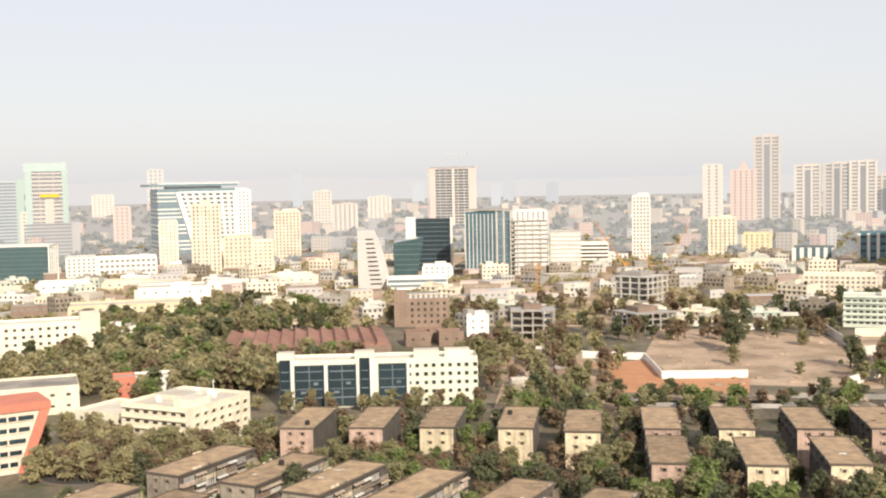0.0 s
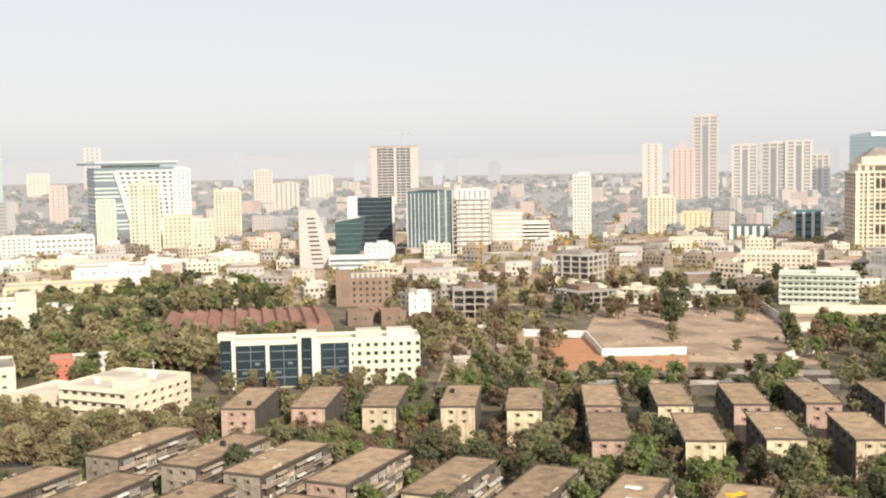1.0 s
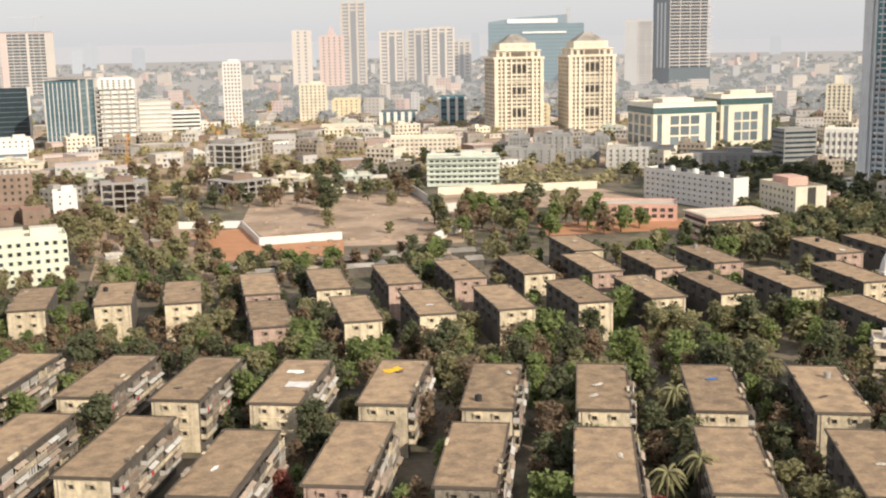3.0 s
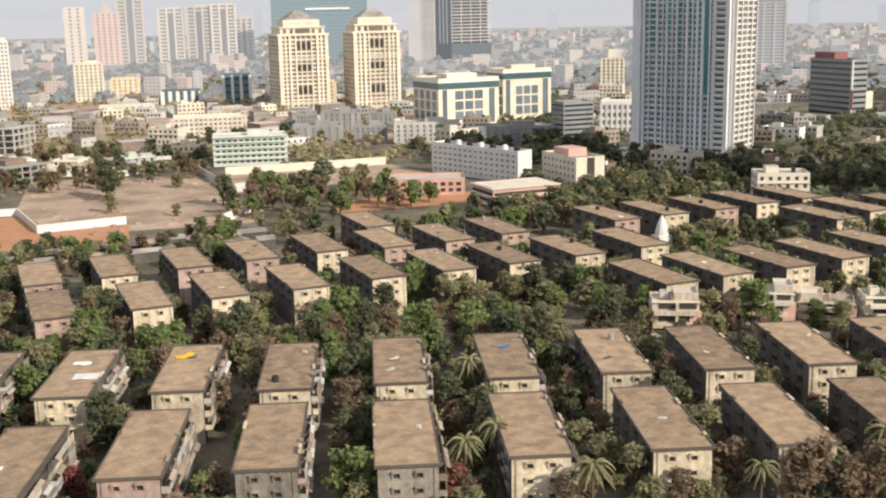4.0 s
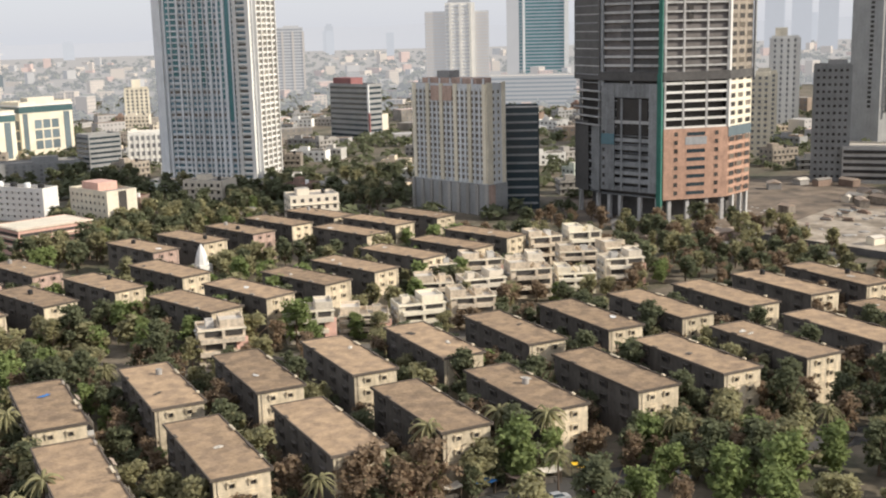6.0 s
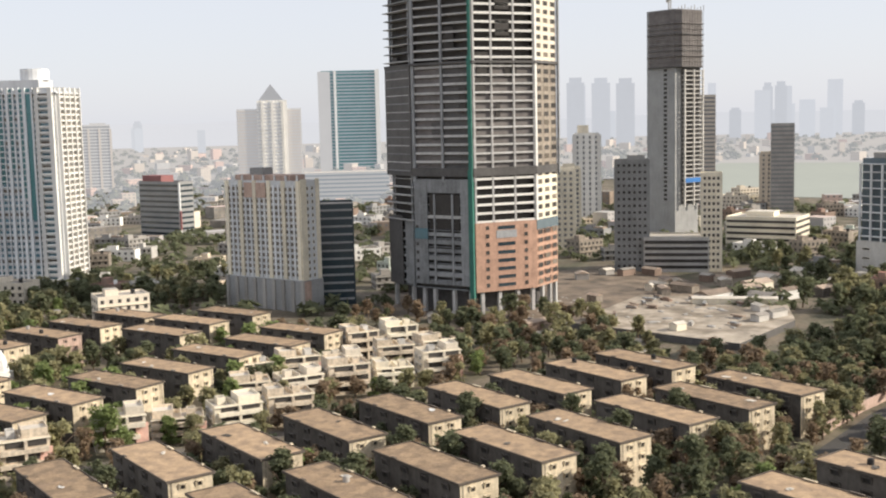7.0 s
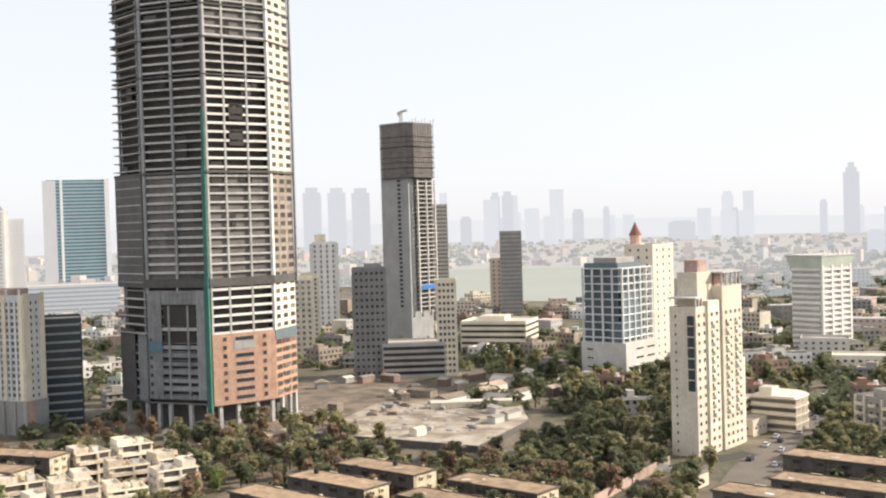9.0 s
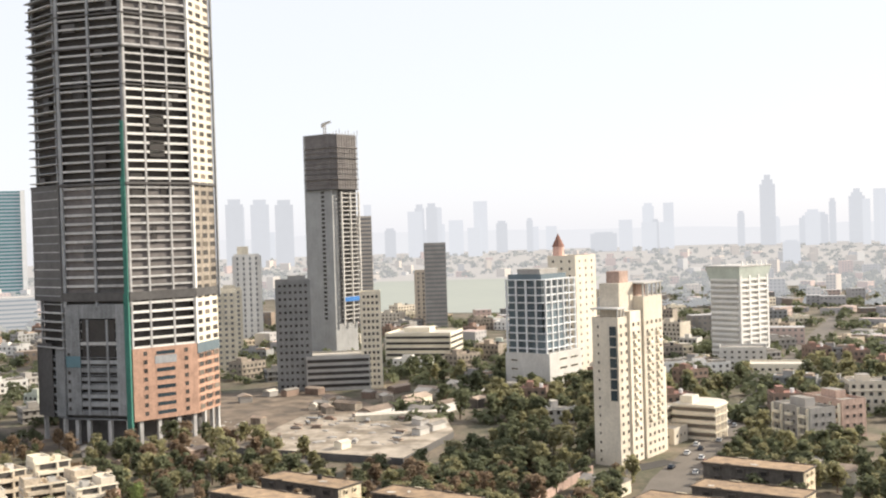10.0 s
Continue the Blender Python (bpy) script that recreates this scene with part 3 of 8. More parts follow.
def crane(label, x, y, z, mast, jib, turn, mat):
    """A tower crane: lattice mast, jib, counter-jib, cab."""
    c = thing("tower_crane", label, "crane", x, y, turn, z)
    bm = bmesh.new()
    for sx in (-0.7, 0.7):
        for sy in (-0.7, 0.7):
            add_box(bm, sx - 0.15, sx + 0.15, sy - 0.15, sy + 0.15, 0, mast)
    k = 0.0
    while k < mast:
        add_box(bm, -0.8, 0.8, -0.8, -0.65, k, k + 0.25)
        add_box(bm, -0.8, 0.8, 0.65, 0.8, k, k + 0.25)
        k += 2.0
    part("mast", to_mesh("mast", bm, mat), c)
    bm = bmesh.new()
    add_box(bm, -jib * 0.3, jib, -0.5, -0.25, mast, mast + 0.3)
    add_box(bm, -jib * 0.3, jib, 0.25, 0.5, mast, mast + 0.3)
    add_box(bm, -jib * 0.2, jib * 0.9, -0.15, 0.15, mast + 1.2, mast + 1.5)
    k = -jib * 0.2
    while k < jib * 0.9:
        add_box(bm, k, k + 0.25, -0.5, 0.5, mast + 0.3, mast + 1.3)
        k += 2.5
    part("jib", to_mesh("jib", bm, mat), c)
    part("cab", box_mesh(1.8, 1.6, 2.2, mat), c, (0, -1.4, mast - 2.0))
    part("counterweight", box_mesh(3.0, 1.6, 2.2, CONCRETE), c, (-jib * 0.26, 0, mast - 1.2))
    return c


def tank(x, y, z, r=1.0, h=1.6, mat=PLASTIC_BLACK, label="black plastic water tank on a roof"):
    key = ("tank", r, h, mat.name)
    if key not in mesh_store:
        bm = bmesh.new()
        add_prism(bm, circle(r, 14), 0, h * 0.8)
        add_prism(bm, circle(r * 0.85, 14), h * 0.8 + 0.002, h * 0.92)
        add_prism(bm, circle(r * 0.35, 10), h * 0.92 + 0.002, h)
        mesh_store[key] = to_mesh("tank", bm, mat)
    return single("water_tank", mesh_store[key], label, "water tank", x, y, z, group="roof water tanks")


def local(spot, dx, dy):
    """World x, y of a point in a building's own plan."""
    x, y, rz = spot[:3]
    c, s = math.cos(radians(rz)), math.sin(radians(rz))
    return x + dx * c - dy * s, y + dx * s + dy * c


# white office with dark glass bays
S = (-24.3, 404.0, 3, 70.0, 14.0, 17.0)
b = flats("office_building", "white five-storey office block with dark glass bays", S, LIME_WASH, 0, 0, 5, roof=ROOF_PALE)
for cx, w, zt in ((-33.0, 5.0, 18.6), (-24.5, 11.5, 16.6), (-13.0, 11.0, 16.6), (-5.0, 4.8, 18.8), (4.8, 11.0, 16.6)):
    part("glass_bay", box_mesh(w - 1.2, 0.5, zt - 1.9, GLASS_DARK), b, (cx, -7.2, 0.6))
    part("bay_pier", box_mesh(1.0, 0.9, min(zt, 16.9), WHITE), b, (cx + w / 2, -7.3, 0))
    if w > 6:
        part("mullion", box_mesh(0.35, 0.12, zt - 2.2, GLASS_GREY), b, (cx, -7.5, 0.7))
    for r in range(4):
        part("floor_line", box_mesh(w - 2.1, 0.12, 0.35, GLASS_GREY), b, (cx, -7.46, 3.6 + r * 3.1))
    if w > 6:
        part("window_vent", box_mesh(2.0, 0.1, 0.9, GLASS_GREY), b, (cx - w * 0.18, -7.49, 5.2))
        part("window_vent", box_mesh(1.6, 0.1, 0.9, GLASS_GREY), b, (cx + w * 0.2, -7.49, 8.3))
me = window_mesh(1.5, 1.6, LIME_WASH, GLASS_DARK, 0.35)
for c in range(9):
    for r in range(5):
        part("window", me, b, (11.8 + c * 2.75 + (c // 2) * 0.35 - 1.0, -7.0, 1.2 + r * 3.05))
for cx, w in ((-33, 6), (-5, 7), (17, 9), (28, 9)):
    part("stair_head", box_mesh(w, 6, 3.0, LIME_WASH, ROOF_PALE, top=1), b, (cx, -1.5, 16.2))

# cream college buildings
S = (-81.7, 351.8, 63, 29.2, 27.0, 13.4)
b = flats("college_hall", "cream four-storey college hall with ribbon windows and roof tanks", S, CREAM_PALE, 7, 0, 4, (2.0, 1.4), OPENING, shade=0.7, roof=ROOF_PALE)
window_grid(b, "L", 29.2, 27, 7, 4, 0.5, 12.6, window_mesh(2.2, 1.2, CREAM_PALE, OPENING), 2.2, 1.2)
for r in range(4):
    part("sunshade_ledge", box_mesh(0.9, 25.0, 0.2, CREAM_PALE), b, (-15.0, 0.8, 3.0 + r * 3.02))
part("roof_block", box_mesh(9, 7, 2.6, CREAM_PALE, ROOF_PALE, top=1), b, (-7, -8, 12.5))
part("roof_block", box_mesh(9, 12, 1.5, CREAM_PALE, ROOF_PALE, top=1), b, (2, 5, 12.5))
for dx, dy in ((6, -6), (9, -2), (10, 4), (-6, 6)):
    tank(*local(S, dx, dy), 12.52, 1.0, 1.8, STEEL_WHITE, "white water tank on a cream roof")
flats("annexe", "cream two-storey college wing with small windows", (-104.4, 365.6, 63, 20, 26, 8.0), CREAM_PALE, 4, 6, 2, (1.3, 1.2), roof=ROOF_PALE)
mast = thing("roof_mast", "thin steel mast and dish on a cream roof", "aerial", -74, 356, 0, 12.5)
part("pole", box_mesh(0.18, 0.18, 5.5, STEEL_WHITE), mast)
part("cross_arm", box_mesh(1.6, 0.12, 0.12, STEEL_WHITE), mast, (0, 0, 4.6))
bm = bmesh.new()
add_prism(bm, circle(0.9, 12), 0, 0.3)
part("dish", to_mesh("dish", bm, STEEL_WHITE), mast, (0.9, 0, 1.2))
flats("hall", "grey-roofed cream hall with a row of windows", (-150, 402, 20, 34, 25, 10.0), CREAM_PALE, 6, 3, 2, (1.8, 1.3), roof=ROOF_GREY)
flats("roof_house", "red-painted block with a cream wall behind the hall", (-121, 421, 17, 8, 10, 9.0), CORAL, 2, 2, 2, (1.2, 1.2))
flats("annexe", "pale grey annexe with flat roof", (-112, 428, 15, 18, 12, 8.0), WHITE, 4, 2, 2, (1.2, 1.2), roof=ROOF_PALE)
S = (-130.0, 315.7, 122, 15.6, 30.0, 20.0)
b = thing("office_building", "coral and cream office with window bands and a leaning end", "building", *S[:3])
footprints.append((S[0], S[1], 19))
lean = [(15, 0), (-8.6, 0), (-15, 17.4), (15, 17.4)]


def lean_prism(name, outline, x0, x1, mat):
    """An outline in y and z, drawn out along x."""
    bm = bmesh.new()
    n = len(outline)
    lo = [bm.verts.new((x0, py, pz)) for py, pz in outline]
    hi = [bm.verts.new((x1, py, pz)) for py, pz in outline]
    for i in range(n):
        bm.faces.new((lo[i], lo[(i + 1) % n], hi[(i + 1) % n], hi[i]))
    bm.faces.new(lo[::-1])
    bm.faces.new(hi)
    bmesh.ops.recalc_face_normals(bm, faces=bm.faces)
    return to_mesh(name, bm, mat)


part("wall", lean_prism("wall", lean, -7.8, 7.8, CREAM), b)
part("leaning_border", lean_prism("border", [(-6.4, 0), (-9.2, 0), (-15.7, 17.35), (-12.9, 17.35)], -8.5, -6.9, CORAL), b)
part("cornice", box_mesh(17.0, 31.4, 2.2, CORAL), b, (0, -0.3, 17.4))
part("roof_house", box_mesh(9, 10, 2.4, TILE_RED), b, (1, 6, 19.6))
for k in range(5):
    z = 2.0 + k * 3.2
    y0 = -5.8 - 6.4 * z / 17.4
    part("window_band", box_mesh(0.3, 14.8 - y0, 1.25, GLASS_DARK), b, (-7.85, (14.8 + y0) / 2, z))
    part("sill", box_mesh(0.5, 14.8 - y0, 0.25, CREAM_PALE), b, (-7.95, (14.8 + y0) / 2, z - 0.3))
    for c in range(int((14.4 - y0) / 2.6)):
        part("window_post", box_mesh(0.4, 0.5, 1.24, CREAM), b, (-7.9, 14.0 - c * 2.6, z + 0.004))
patch("kerb_ring", "dull red paved ring round a court", circle(13.6, 28, -101, 312), 0.05, TILE_RED, "pavement")
patch("court", "dark paved court inside a red ring", circle(12.5, 24, -101, 312), 0.09, ASPHALT, "pavement")

# far left
b = flats("college_building", "long cream three-storey building with many windows", (-199, 536, 20, 62, 20, 16.1), CREAM_PALE, 16, 0, 4, (1.8, 1.7), roof=ROOF_PALE)
part("stair_tower", box_mesh(9, 12, 19.5, CREAM_PALE), b, (28, -6, 0))
flats("low_block", "long low yellow block with a dark window strip", (-193, 693, 16, 72, 25, 8.2), YELLOW, 18, 0, 2, (2.0, 1.2), roof=ROOF_PALE)
flats("low_block", "white industrial sheds with pale roofs", (-184, 762, 14, 44, 30, 12.0), WHITE, 6, 2, 2, (1.6, 1.4), roof=ROOF_PALE, head=0.3)
for i in range(6):
    flats("warehouse", "pale long warehouse with flat roof", (-330 + i * 42, 830 + (i % 3) * 24, 16, 36, 18, 6.5 + (i % 2) * 2), (FAR_PALE, WHITE, CREAM_PALE)[i % 3], 5, 2, 1, (2.2, 1.4), roof=ROOF_PALE)

# saw-tooth mill
shed = thing("textile_mill", "old mill with rows of red saw-tooth roofs", "factory", -66, 533, 7)
part("wall", box_mesh(76, 58, 5.5, BRICK), shed)
bm = bmesh.new()
vs = [bm.verts.new(v) for v in ((0, -9.4, 0), (6.2, -9.4, 0), (0.9, -9.4, 2.0), (0, 9.4, 0), (6.2, 9.4, 0), (0.9, 9.4, 2.0))]
for q in ((0, 1, 2), (5, 4, 3), (1, 4, 5, 2), (0, 2, 5, 3), (0, 3, 4, 1)):
    bm.faces.new([vs[k] for k in q])
ridge = to_mesh("roof_ridge", bm, TILE_RED)
for j in range(3):
    for i in range(12):
        part("roof_ridge", ridge, shed, (-37.5 + i * 6.25, -19.2 + j * 19.2, 5.502))
footprints.append((-66, 533, 50))
b = flats("mill_building", "ruined brown brick mill block with an open parapet", (-13, 622, 1, 30, 20, 15.5), BRICK, 8, 5, 4, (1.6, 1.8))
part("stair_tower", box_mesh(7, 9, 19.5, BRICK), b, (-11.5, -5.6, 0))
for i in range(8):
    part("parapet_post", box_mesh(1.2, 0.8, 2.2, CONCRETE_PALE), b, (-6 + i * 2.8, -9.5, 15.5))
flats("house", "white water tower house", (16, 563, -2, 11, 8, 12.0), WHITE, 2, 1, 3, (1.2, 1.2), head=0.5)
for i, (x, y, w) in enumerate(((-8, 560, 14), (2, 545, 12), (18, 530, 12), (-14, 545, 12))):
    flats("shed", "brown brick mill shed with red roof", (x, y, 7, w, 12, 6 + i % 2), BRICK, 2, 1, 1, (1.4, 1.2), roof=TILE_RED)

# frames and low sites in the middle distance
bare_frame("unfinished_building", "unfinished concrete frame among trees", (43.6, 563.9, -4, 22, 18, 14.2), 4, CONCRETE, BRICK, 5, 4, core=0.4)
bare_frame("unfinished_building", "low unfinished brown concrete frame", (103.5, 588.7, 25, 24.6, 23.2, 9.2), 3, CONCRETE, BRICK, 6, 6, core=0.5)
bare_frame("unfinished_building", "unfinished grey frame with dark stair shafts", (120.7, 699.7, 50, 24.4, 25.8, 18.1), 5, CONCRETE_PALE, CONCRETE, 5, 5, core=0.55)

# skyline of the first part
S = (-361.3, 951.4, 95, 28.7, 62, 30.7)
b = banded("office_building", "wide dark glass office with pale slab lines and a white end", S, GLASS_GREY, 8, GLASS_TEAL_DARK, 0.8, "L", out=0.3)
fins(b, "R", 28.7, 62, 5, 0, 30.7, WHITE, 1.6, 0.9)
floor_bands(b, "R", 28.7, 62, 8, 1, 29.7, WHITE, 0.9, 0.5, "slab_edge")
part("roof_edge", box_mesh(30, 63.4, 1.4, WHITE), b, (0, 0, 30.0))
b = banded("office_tower", "grey glass office tower with a pale green flank", (-571, 1488, 21, 46.8, 30, 87.3), HAZE_GREY, 20, HAZE_GLASS, 0.6, "R")
part("flank", box_mesh(16, 31, 90, HAZE_NET), b, (18, -0.6, 0))
part("slot", box_mesh(4, 1, 8, HAZE_DARK), b, (22, -16.3, 30))
part("slot", box_mesh(4, 1, 8, HAZE_DARK), b, (22, -16.3, 46))
part("slot", box_mesh(4, 1, 8, HAZE_DARK), b, (22, -16.3, 62))
b = bare_frame("unfinished_tower", "unfinished tower wrapped in pale green net", (-435, 1245, 19, 42, 30, 103), 24, HAZE_PALE, HAZE_GREY, 4, 3, core=0.93)
part("green_net", box_mesh(44, 31, 9, HAZE_NET), b, (-1, 0, 96))
part("green_net", box_mesh(7, 31, 92, HAZE_NET), b, (-18.5, -0.8, 4))
part("green_net", box_mesh(6, 31, 60, HAZE_NET), b, (19, -0.8, 38))
part("grey_shaft", box_mesh(9, 1.5, 66, HAZE_PALE), b, (2, -15.9, 0))
part("yellow_platform", box_mesh(20, 2.4, 3, TARP_YELLOW), b, (3, -16.2, 68))
part("lower_storeys", box_mesh(50, 30, 40, HAZE_GREY), b, (8, -2, 0))
floor_bands(b, "R", 50, 34, 10, 2, 40, HAZE_WINDOW, 1.8, 0.3)
flats("tower_block", "slim cream tower block", (-511, 1406, 20, 24, 15, 49), HAZE_PALE, 4, 0, 10, (2.4, 2.0), HAZE_WINDOW)
flats("tower_block", "pale twin tower block in haze", (-849, 2827, 17, 48, 20, 56), HAZE_PALE, 5, 0, 8, (3.5, 3.0), HAZE_WINDOW)
flats("tower_block", "brown tower block in haze", (-437, 1540, 16, 20, 15, 51), HAZE_PINK, 3, 0, 10, (2.4, 2.0), HAZE_WINDOW)
S = (-280.4, 1270, 26, 86.2, 40, 74.2)
b = block("office_tower", "teal glass office with a slanting white lattice front", S, HAZE_TEAL, roof=ROOF_PALE)
for k in range(16):
    z = 3 + k * 4.4
    part("floor_band", box_mesh(88, 41.6, 1.5, WHITE if k % 4 else HAZE_GLASS), b, (0, 0, z))


def lattice_x(z, f):
    """The lattice leans: its near edge runs from x = -2 at the foot to x = -22 at the top."""
    x0 = -2 - 20 * z / 70
    return x0 + (41.5 - x0) * f


for k in range(9):
    bm = bmesh.new()
    x0, x1 = lattice_x(0, k / 8), lattice_x(70, k / 8)
    w = 1.5 if 0 < k < 8 else 2.6
    lo = [bm.verts.new(v) for v in ((x0 - w, -25, 0), (x0 + w, -25, 0), (x0 + w, -20.6, 0), (x0 - w, -20.6, 0))]
    hi = [bm.verts.new(v) for v in ((x1 - w, -25, 70), (x1 + w, -25, 70), (x1 + w, -20.6, 70), (x1 - w, -20.6, 70))]
    for i in range(4):
        bm.faces.new((lo[i], lo[(i + 1) % 4], hi[(i + 1) % 4], hi[i]))
    bm.faces.new(hi)
    bm.faces.new(lo[::-1])
    part("lattice_rib", to_mesh("rib", bm, WHITE), b)
for k in range(15):
    z = 2 + k * 4.8
    x0 = lattice_x(z, 0)
    part("lattice_beam", box_mesh(41.5 - x0, 2.6, 2.0, WHITE), b, ((x0 + 41.5) / 2, -23.2, z))
part("roof_canopy", box_mesh(98, 46, 2.4, HAZE_TEAL), b, (-4, 0, 77))
part("canopy_edge", box_mesh(90, 46.5, 1.0, WHITE), b, (2, 0, 79.6))
part("roof_plant", box_mesh(60, 20, 2.7, WHITE), b, (0, 0, 74.2))
flats("tower_block", "pale tower almost lost in haze", (-927, 3661, 14, 43, 25, 128), HAZE_GREY, 3, 0, 10, (5, 5), HAZE_WINDOW)
flats("tower_block", "slim cream tower block", (-269, 1105, 14, 16.2, 15, 45), CREAM_PALE, 4, 0, 13, (1.5, 1.6), FAR_WINDOW)
S = (-208, 990, 12, 24.1, 18, 62)
b = flats("tower_block", "yellow-cream tower block with an arched top", S, CREAM, 7, 0, 18, (1.8, 1.8), OPENING)
part("roof_gable", box_mesh(9, 10, 4.5, CREAM), b, (0, -3, 61.2))
fins(b, "R", 24.1, 18, 4, 0, 62, CREAM, 1.2, 0.7)
flats("tower_block", "white stepped tower block", (-254, 1389, 10, 34, 25, 71.6), WHITE, 7, 0, 16, (2.4, 2.2), FAR_WINDOW, head=0.5)
flats("apartment_block", "cream mid-rise flats with plain windows", (-189, 1038, 10, 25, 25, 31.6), CREAM, 6, 0, 8, (1.8, 1.6), OPENING)
flats("apartment_block", "cream narrow flats with white balconies", (-157, 979, 9, 16.7, 15, 30.4), CREAM_PALE, 4, 0, 9, (1.6, 1.6), OPENING)
flats("tower_block", "cream tower block with rows of windows", (-162, 1172, 8, 25.8, 20, 50), CREAM, 7, 0, 15, (1.7, 1.6), FAR_WINDOW, head=0.6)
for sp in ((-230, 2158, 6, 31.7, 25, 61), (-159, 1827, 5, 37.5, 25, 43), (-130, 2311, 3, 43, 25, 46.4)):
    flats("tower_block", "pale cream tower block in haze", sp, HAZE_PALE, 5, 0, 10, (3.2, 2.6), HAZE_WINDOW, head=0.4)

# business district in the middle
S = (-53, 845, 4, 23.5, 25, 42.9)
b = thing("office_building", "white office with a curved fin wall and dark slots", "building", S[0], S[1], S[2])
bm = bmesh.new()
side = [(-11.75, 0), (11.75, 0), (10.5, 12), (8.0, 24), (4.0, 36), (1.0, 42.9), (-11.75, 42.9)]
for y0, flip in ((-12.5, False), (12.5, True)):
    f = [bm.verts.new((x, y0, z)) for x, z in side]
    bm.faces.new(f[::-1] if flip else f)
bm.verts.ensure_lookup_table()
n = len(side)
for i in range(n):
    bm.faces.new((bm.verts[i], bm.verts[i + n], bm.verts[(i + 1) % n + n], bm.verts[(i + 1) % n]))
bmesh.ops.recalc_face_normals(bm, faces=bm.faces)
part("wall", to_mesh("wall", bm, FAR_GREY), b)
for r in range(11):
    part("window_slot", box_mesh(8.5 - r * 0.25, 0.3, 1.0, OPENING), b, (1.5 - r * 0.45, -12.6, 3 + r * 3.3))
footprints.append((S[0], S[1], 16))
b = thing("office_building", "green glass office with a front that leans outwards", "building", -28, 868, 2)
bm = bmesh.new()
lean = [(-11, 0), (6, 0), (12, 36), (-11, 32)]
for y0, flip in ((-10, False), (10, True)):
    f = [bm.verts.new((x, y0, z)) for x, z in lean]
    bm.faces.new(f[::-1] if flip else f)
bm.verts.ensure_lookup_table()
for i in range(4):
    bm.faces.new((bm.verts[i], bm.verts[i + 4], bm.verts[(i + 1) % 4 + 4], bm.verts[(i + 1) % 4]))
bmesh.ops.recalc_face_normals(bm, faces=bm.faces)
part("glass_wall", to_mesh("wall", bm, GLASS_TEAL_DARK), b)
for r in range(8):
    part("floor_line", box_mesh(17.4 + r * 0.65, 0.2, 0.3, GLASS_GREY), b, (-2.2 + r * 0.3, -10.05, 3.5 + r * 3.9))
footprints.append((-28, 868, 14))
banded("office_podium", "low white and teal podium building", (-20, 828, 0, 44, 16, 9), WHITE, 2, GLASS_GREY, 0.6, "R", roof=ROOF_PALE)
S = (-10, 998, 1, 30.2, 25, 45)
b = banded("office_building", "black glass office between white walls", S, GLASS_DARK, 11, GLASS_GREY, 0.08, "R", out=0.12)
part("side_wall", box_mesh(8.5, 25.4, 46.5, WHITE), b, (-19.2, 0, 0))
part("side_wall", box_mesh(2.0, 25.4, 46.0, WHITE), b, (16.2, 0, 0))
flats("office_building", "white low office with roof plant and chimney", (-6, 905, 2, 22, 14, 12), WHITE, 5, 0, 3, (1.6, 1.4), OPENING, head=0.4)
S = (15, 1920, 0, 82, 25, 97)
# core widened and dark, so the shade of open floors is in its colour
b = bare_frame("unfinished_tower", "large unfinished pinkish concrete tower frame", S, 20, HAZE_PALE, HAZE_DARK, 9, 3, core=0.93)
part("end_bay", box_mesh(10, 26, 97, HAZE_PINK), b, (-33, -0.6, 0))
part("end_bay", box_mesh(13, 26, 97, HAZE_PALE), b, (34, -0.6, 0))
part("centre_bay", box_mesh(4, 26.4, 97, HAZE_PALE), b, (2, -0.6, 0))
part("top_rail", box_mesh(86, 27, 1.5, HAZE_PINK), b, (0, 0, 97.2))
crane("pale tower crane on an unfinished frame", 30, 1915, 99, 22, 45, 180, HAZE_GREY)
S = (36, 926, 63, 27.9, 27.4, 52.5)
b = banded("office_tower", "blue-grey glass office tower with white ribs", S, GLASS_BLUE, 14, GLASS_GREY, 0.3, "RL", out=0.15)
fins(b, "L", 27.9, 27.4, 9, 1, 51, WHITE, 0.5, 0.5, "rib")
fins(b, "R", 27.9, 27.4, 3, 1, 53, CONCRETE_PALE, 2.2, 0.7)
part("roof_frame", box_mesh(28.5, 28.0, 1.2, CONCRETE), b, (0, 0, 53.6))
bare_frame("unfinished_building", "unfinished office frame with white upper floors", (71, 942, -4, 32, 30, 45), 12, CONCRETE_PALE, BRICK, 6, 4, core=0.8)
flats("roof_storey", "white top storeys over an unfinished frame", (72, 942, -4, 26, 26, 53), WHITE, 6, 0, 4, (2.0, 1.4), OPENING, z0=44, z1=52)
banded("office_building", "white office with long balcony bands", (103, 963, -6, 25.7, 30, 33.8), CONCRETE_PALE, 9, WHITE, 0.4, "R", band_name="white_band", out=0.6)
banded("office_building", "white low office with dark window bands", (138, 1039, -8, 25.3, 25, 19.3), WHITE, 5, OPENING, 0.45, "R")
flats("tower_block", "white tower block with a grid of dark windows", (188, 1079, -10, 16.3, 18, 61), WHITE, 5, 0, 17, (1.7, 1.9), OPENING, head=0.6)
flats("tower_block", "cream stepped tower block", (275, 1118, -14, 25.6, 20, 37), CREAM_PALE, 6, 0, 11, (1.8, 1.7), OPENING, head=0.4)
flats("apartment_block", "yellow mid-rise flats with plain windows", (306, 1107, -15, 25.3, 15, 22), YELLOW, 5, 0, 6, (1.8, 1.6), OPENING)
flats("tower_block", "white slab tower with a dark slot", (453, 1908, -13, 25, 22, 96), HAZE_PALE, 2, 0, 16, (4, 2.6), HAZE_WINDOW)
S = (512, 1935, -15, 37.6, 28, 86)
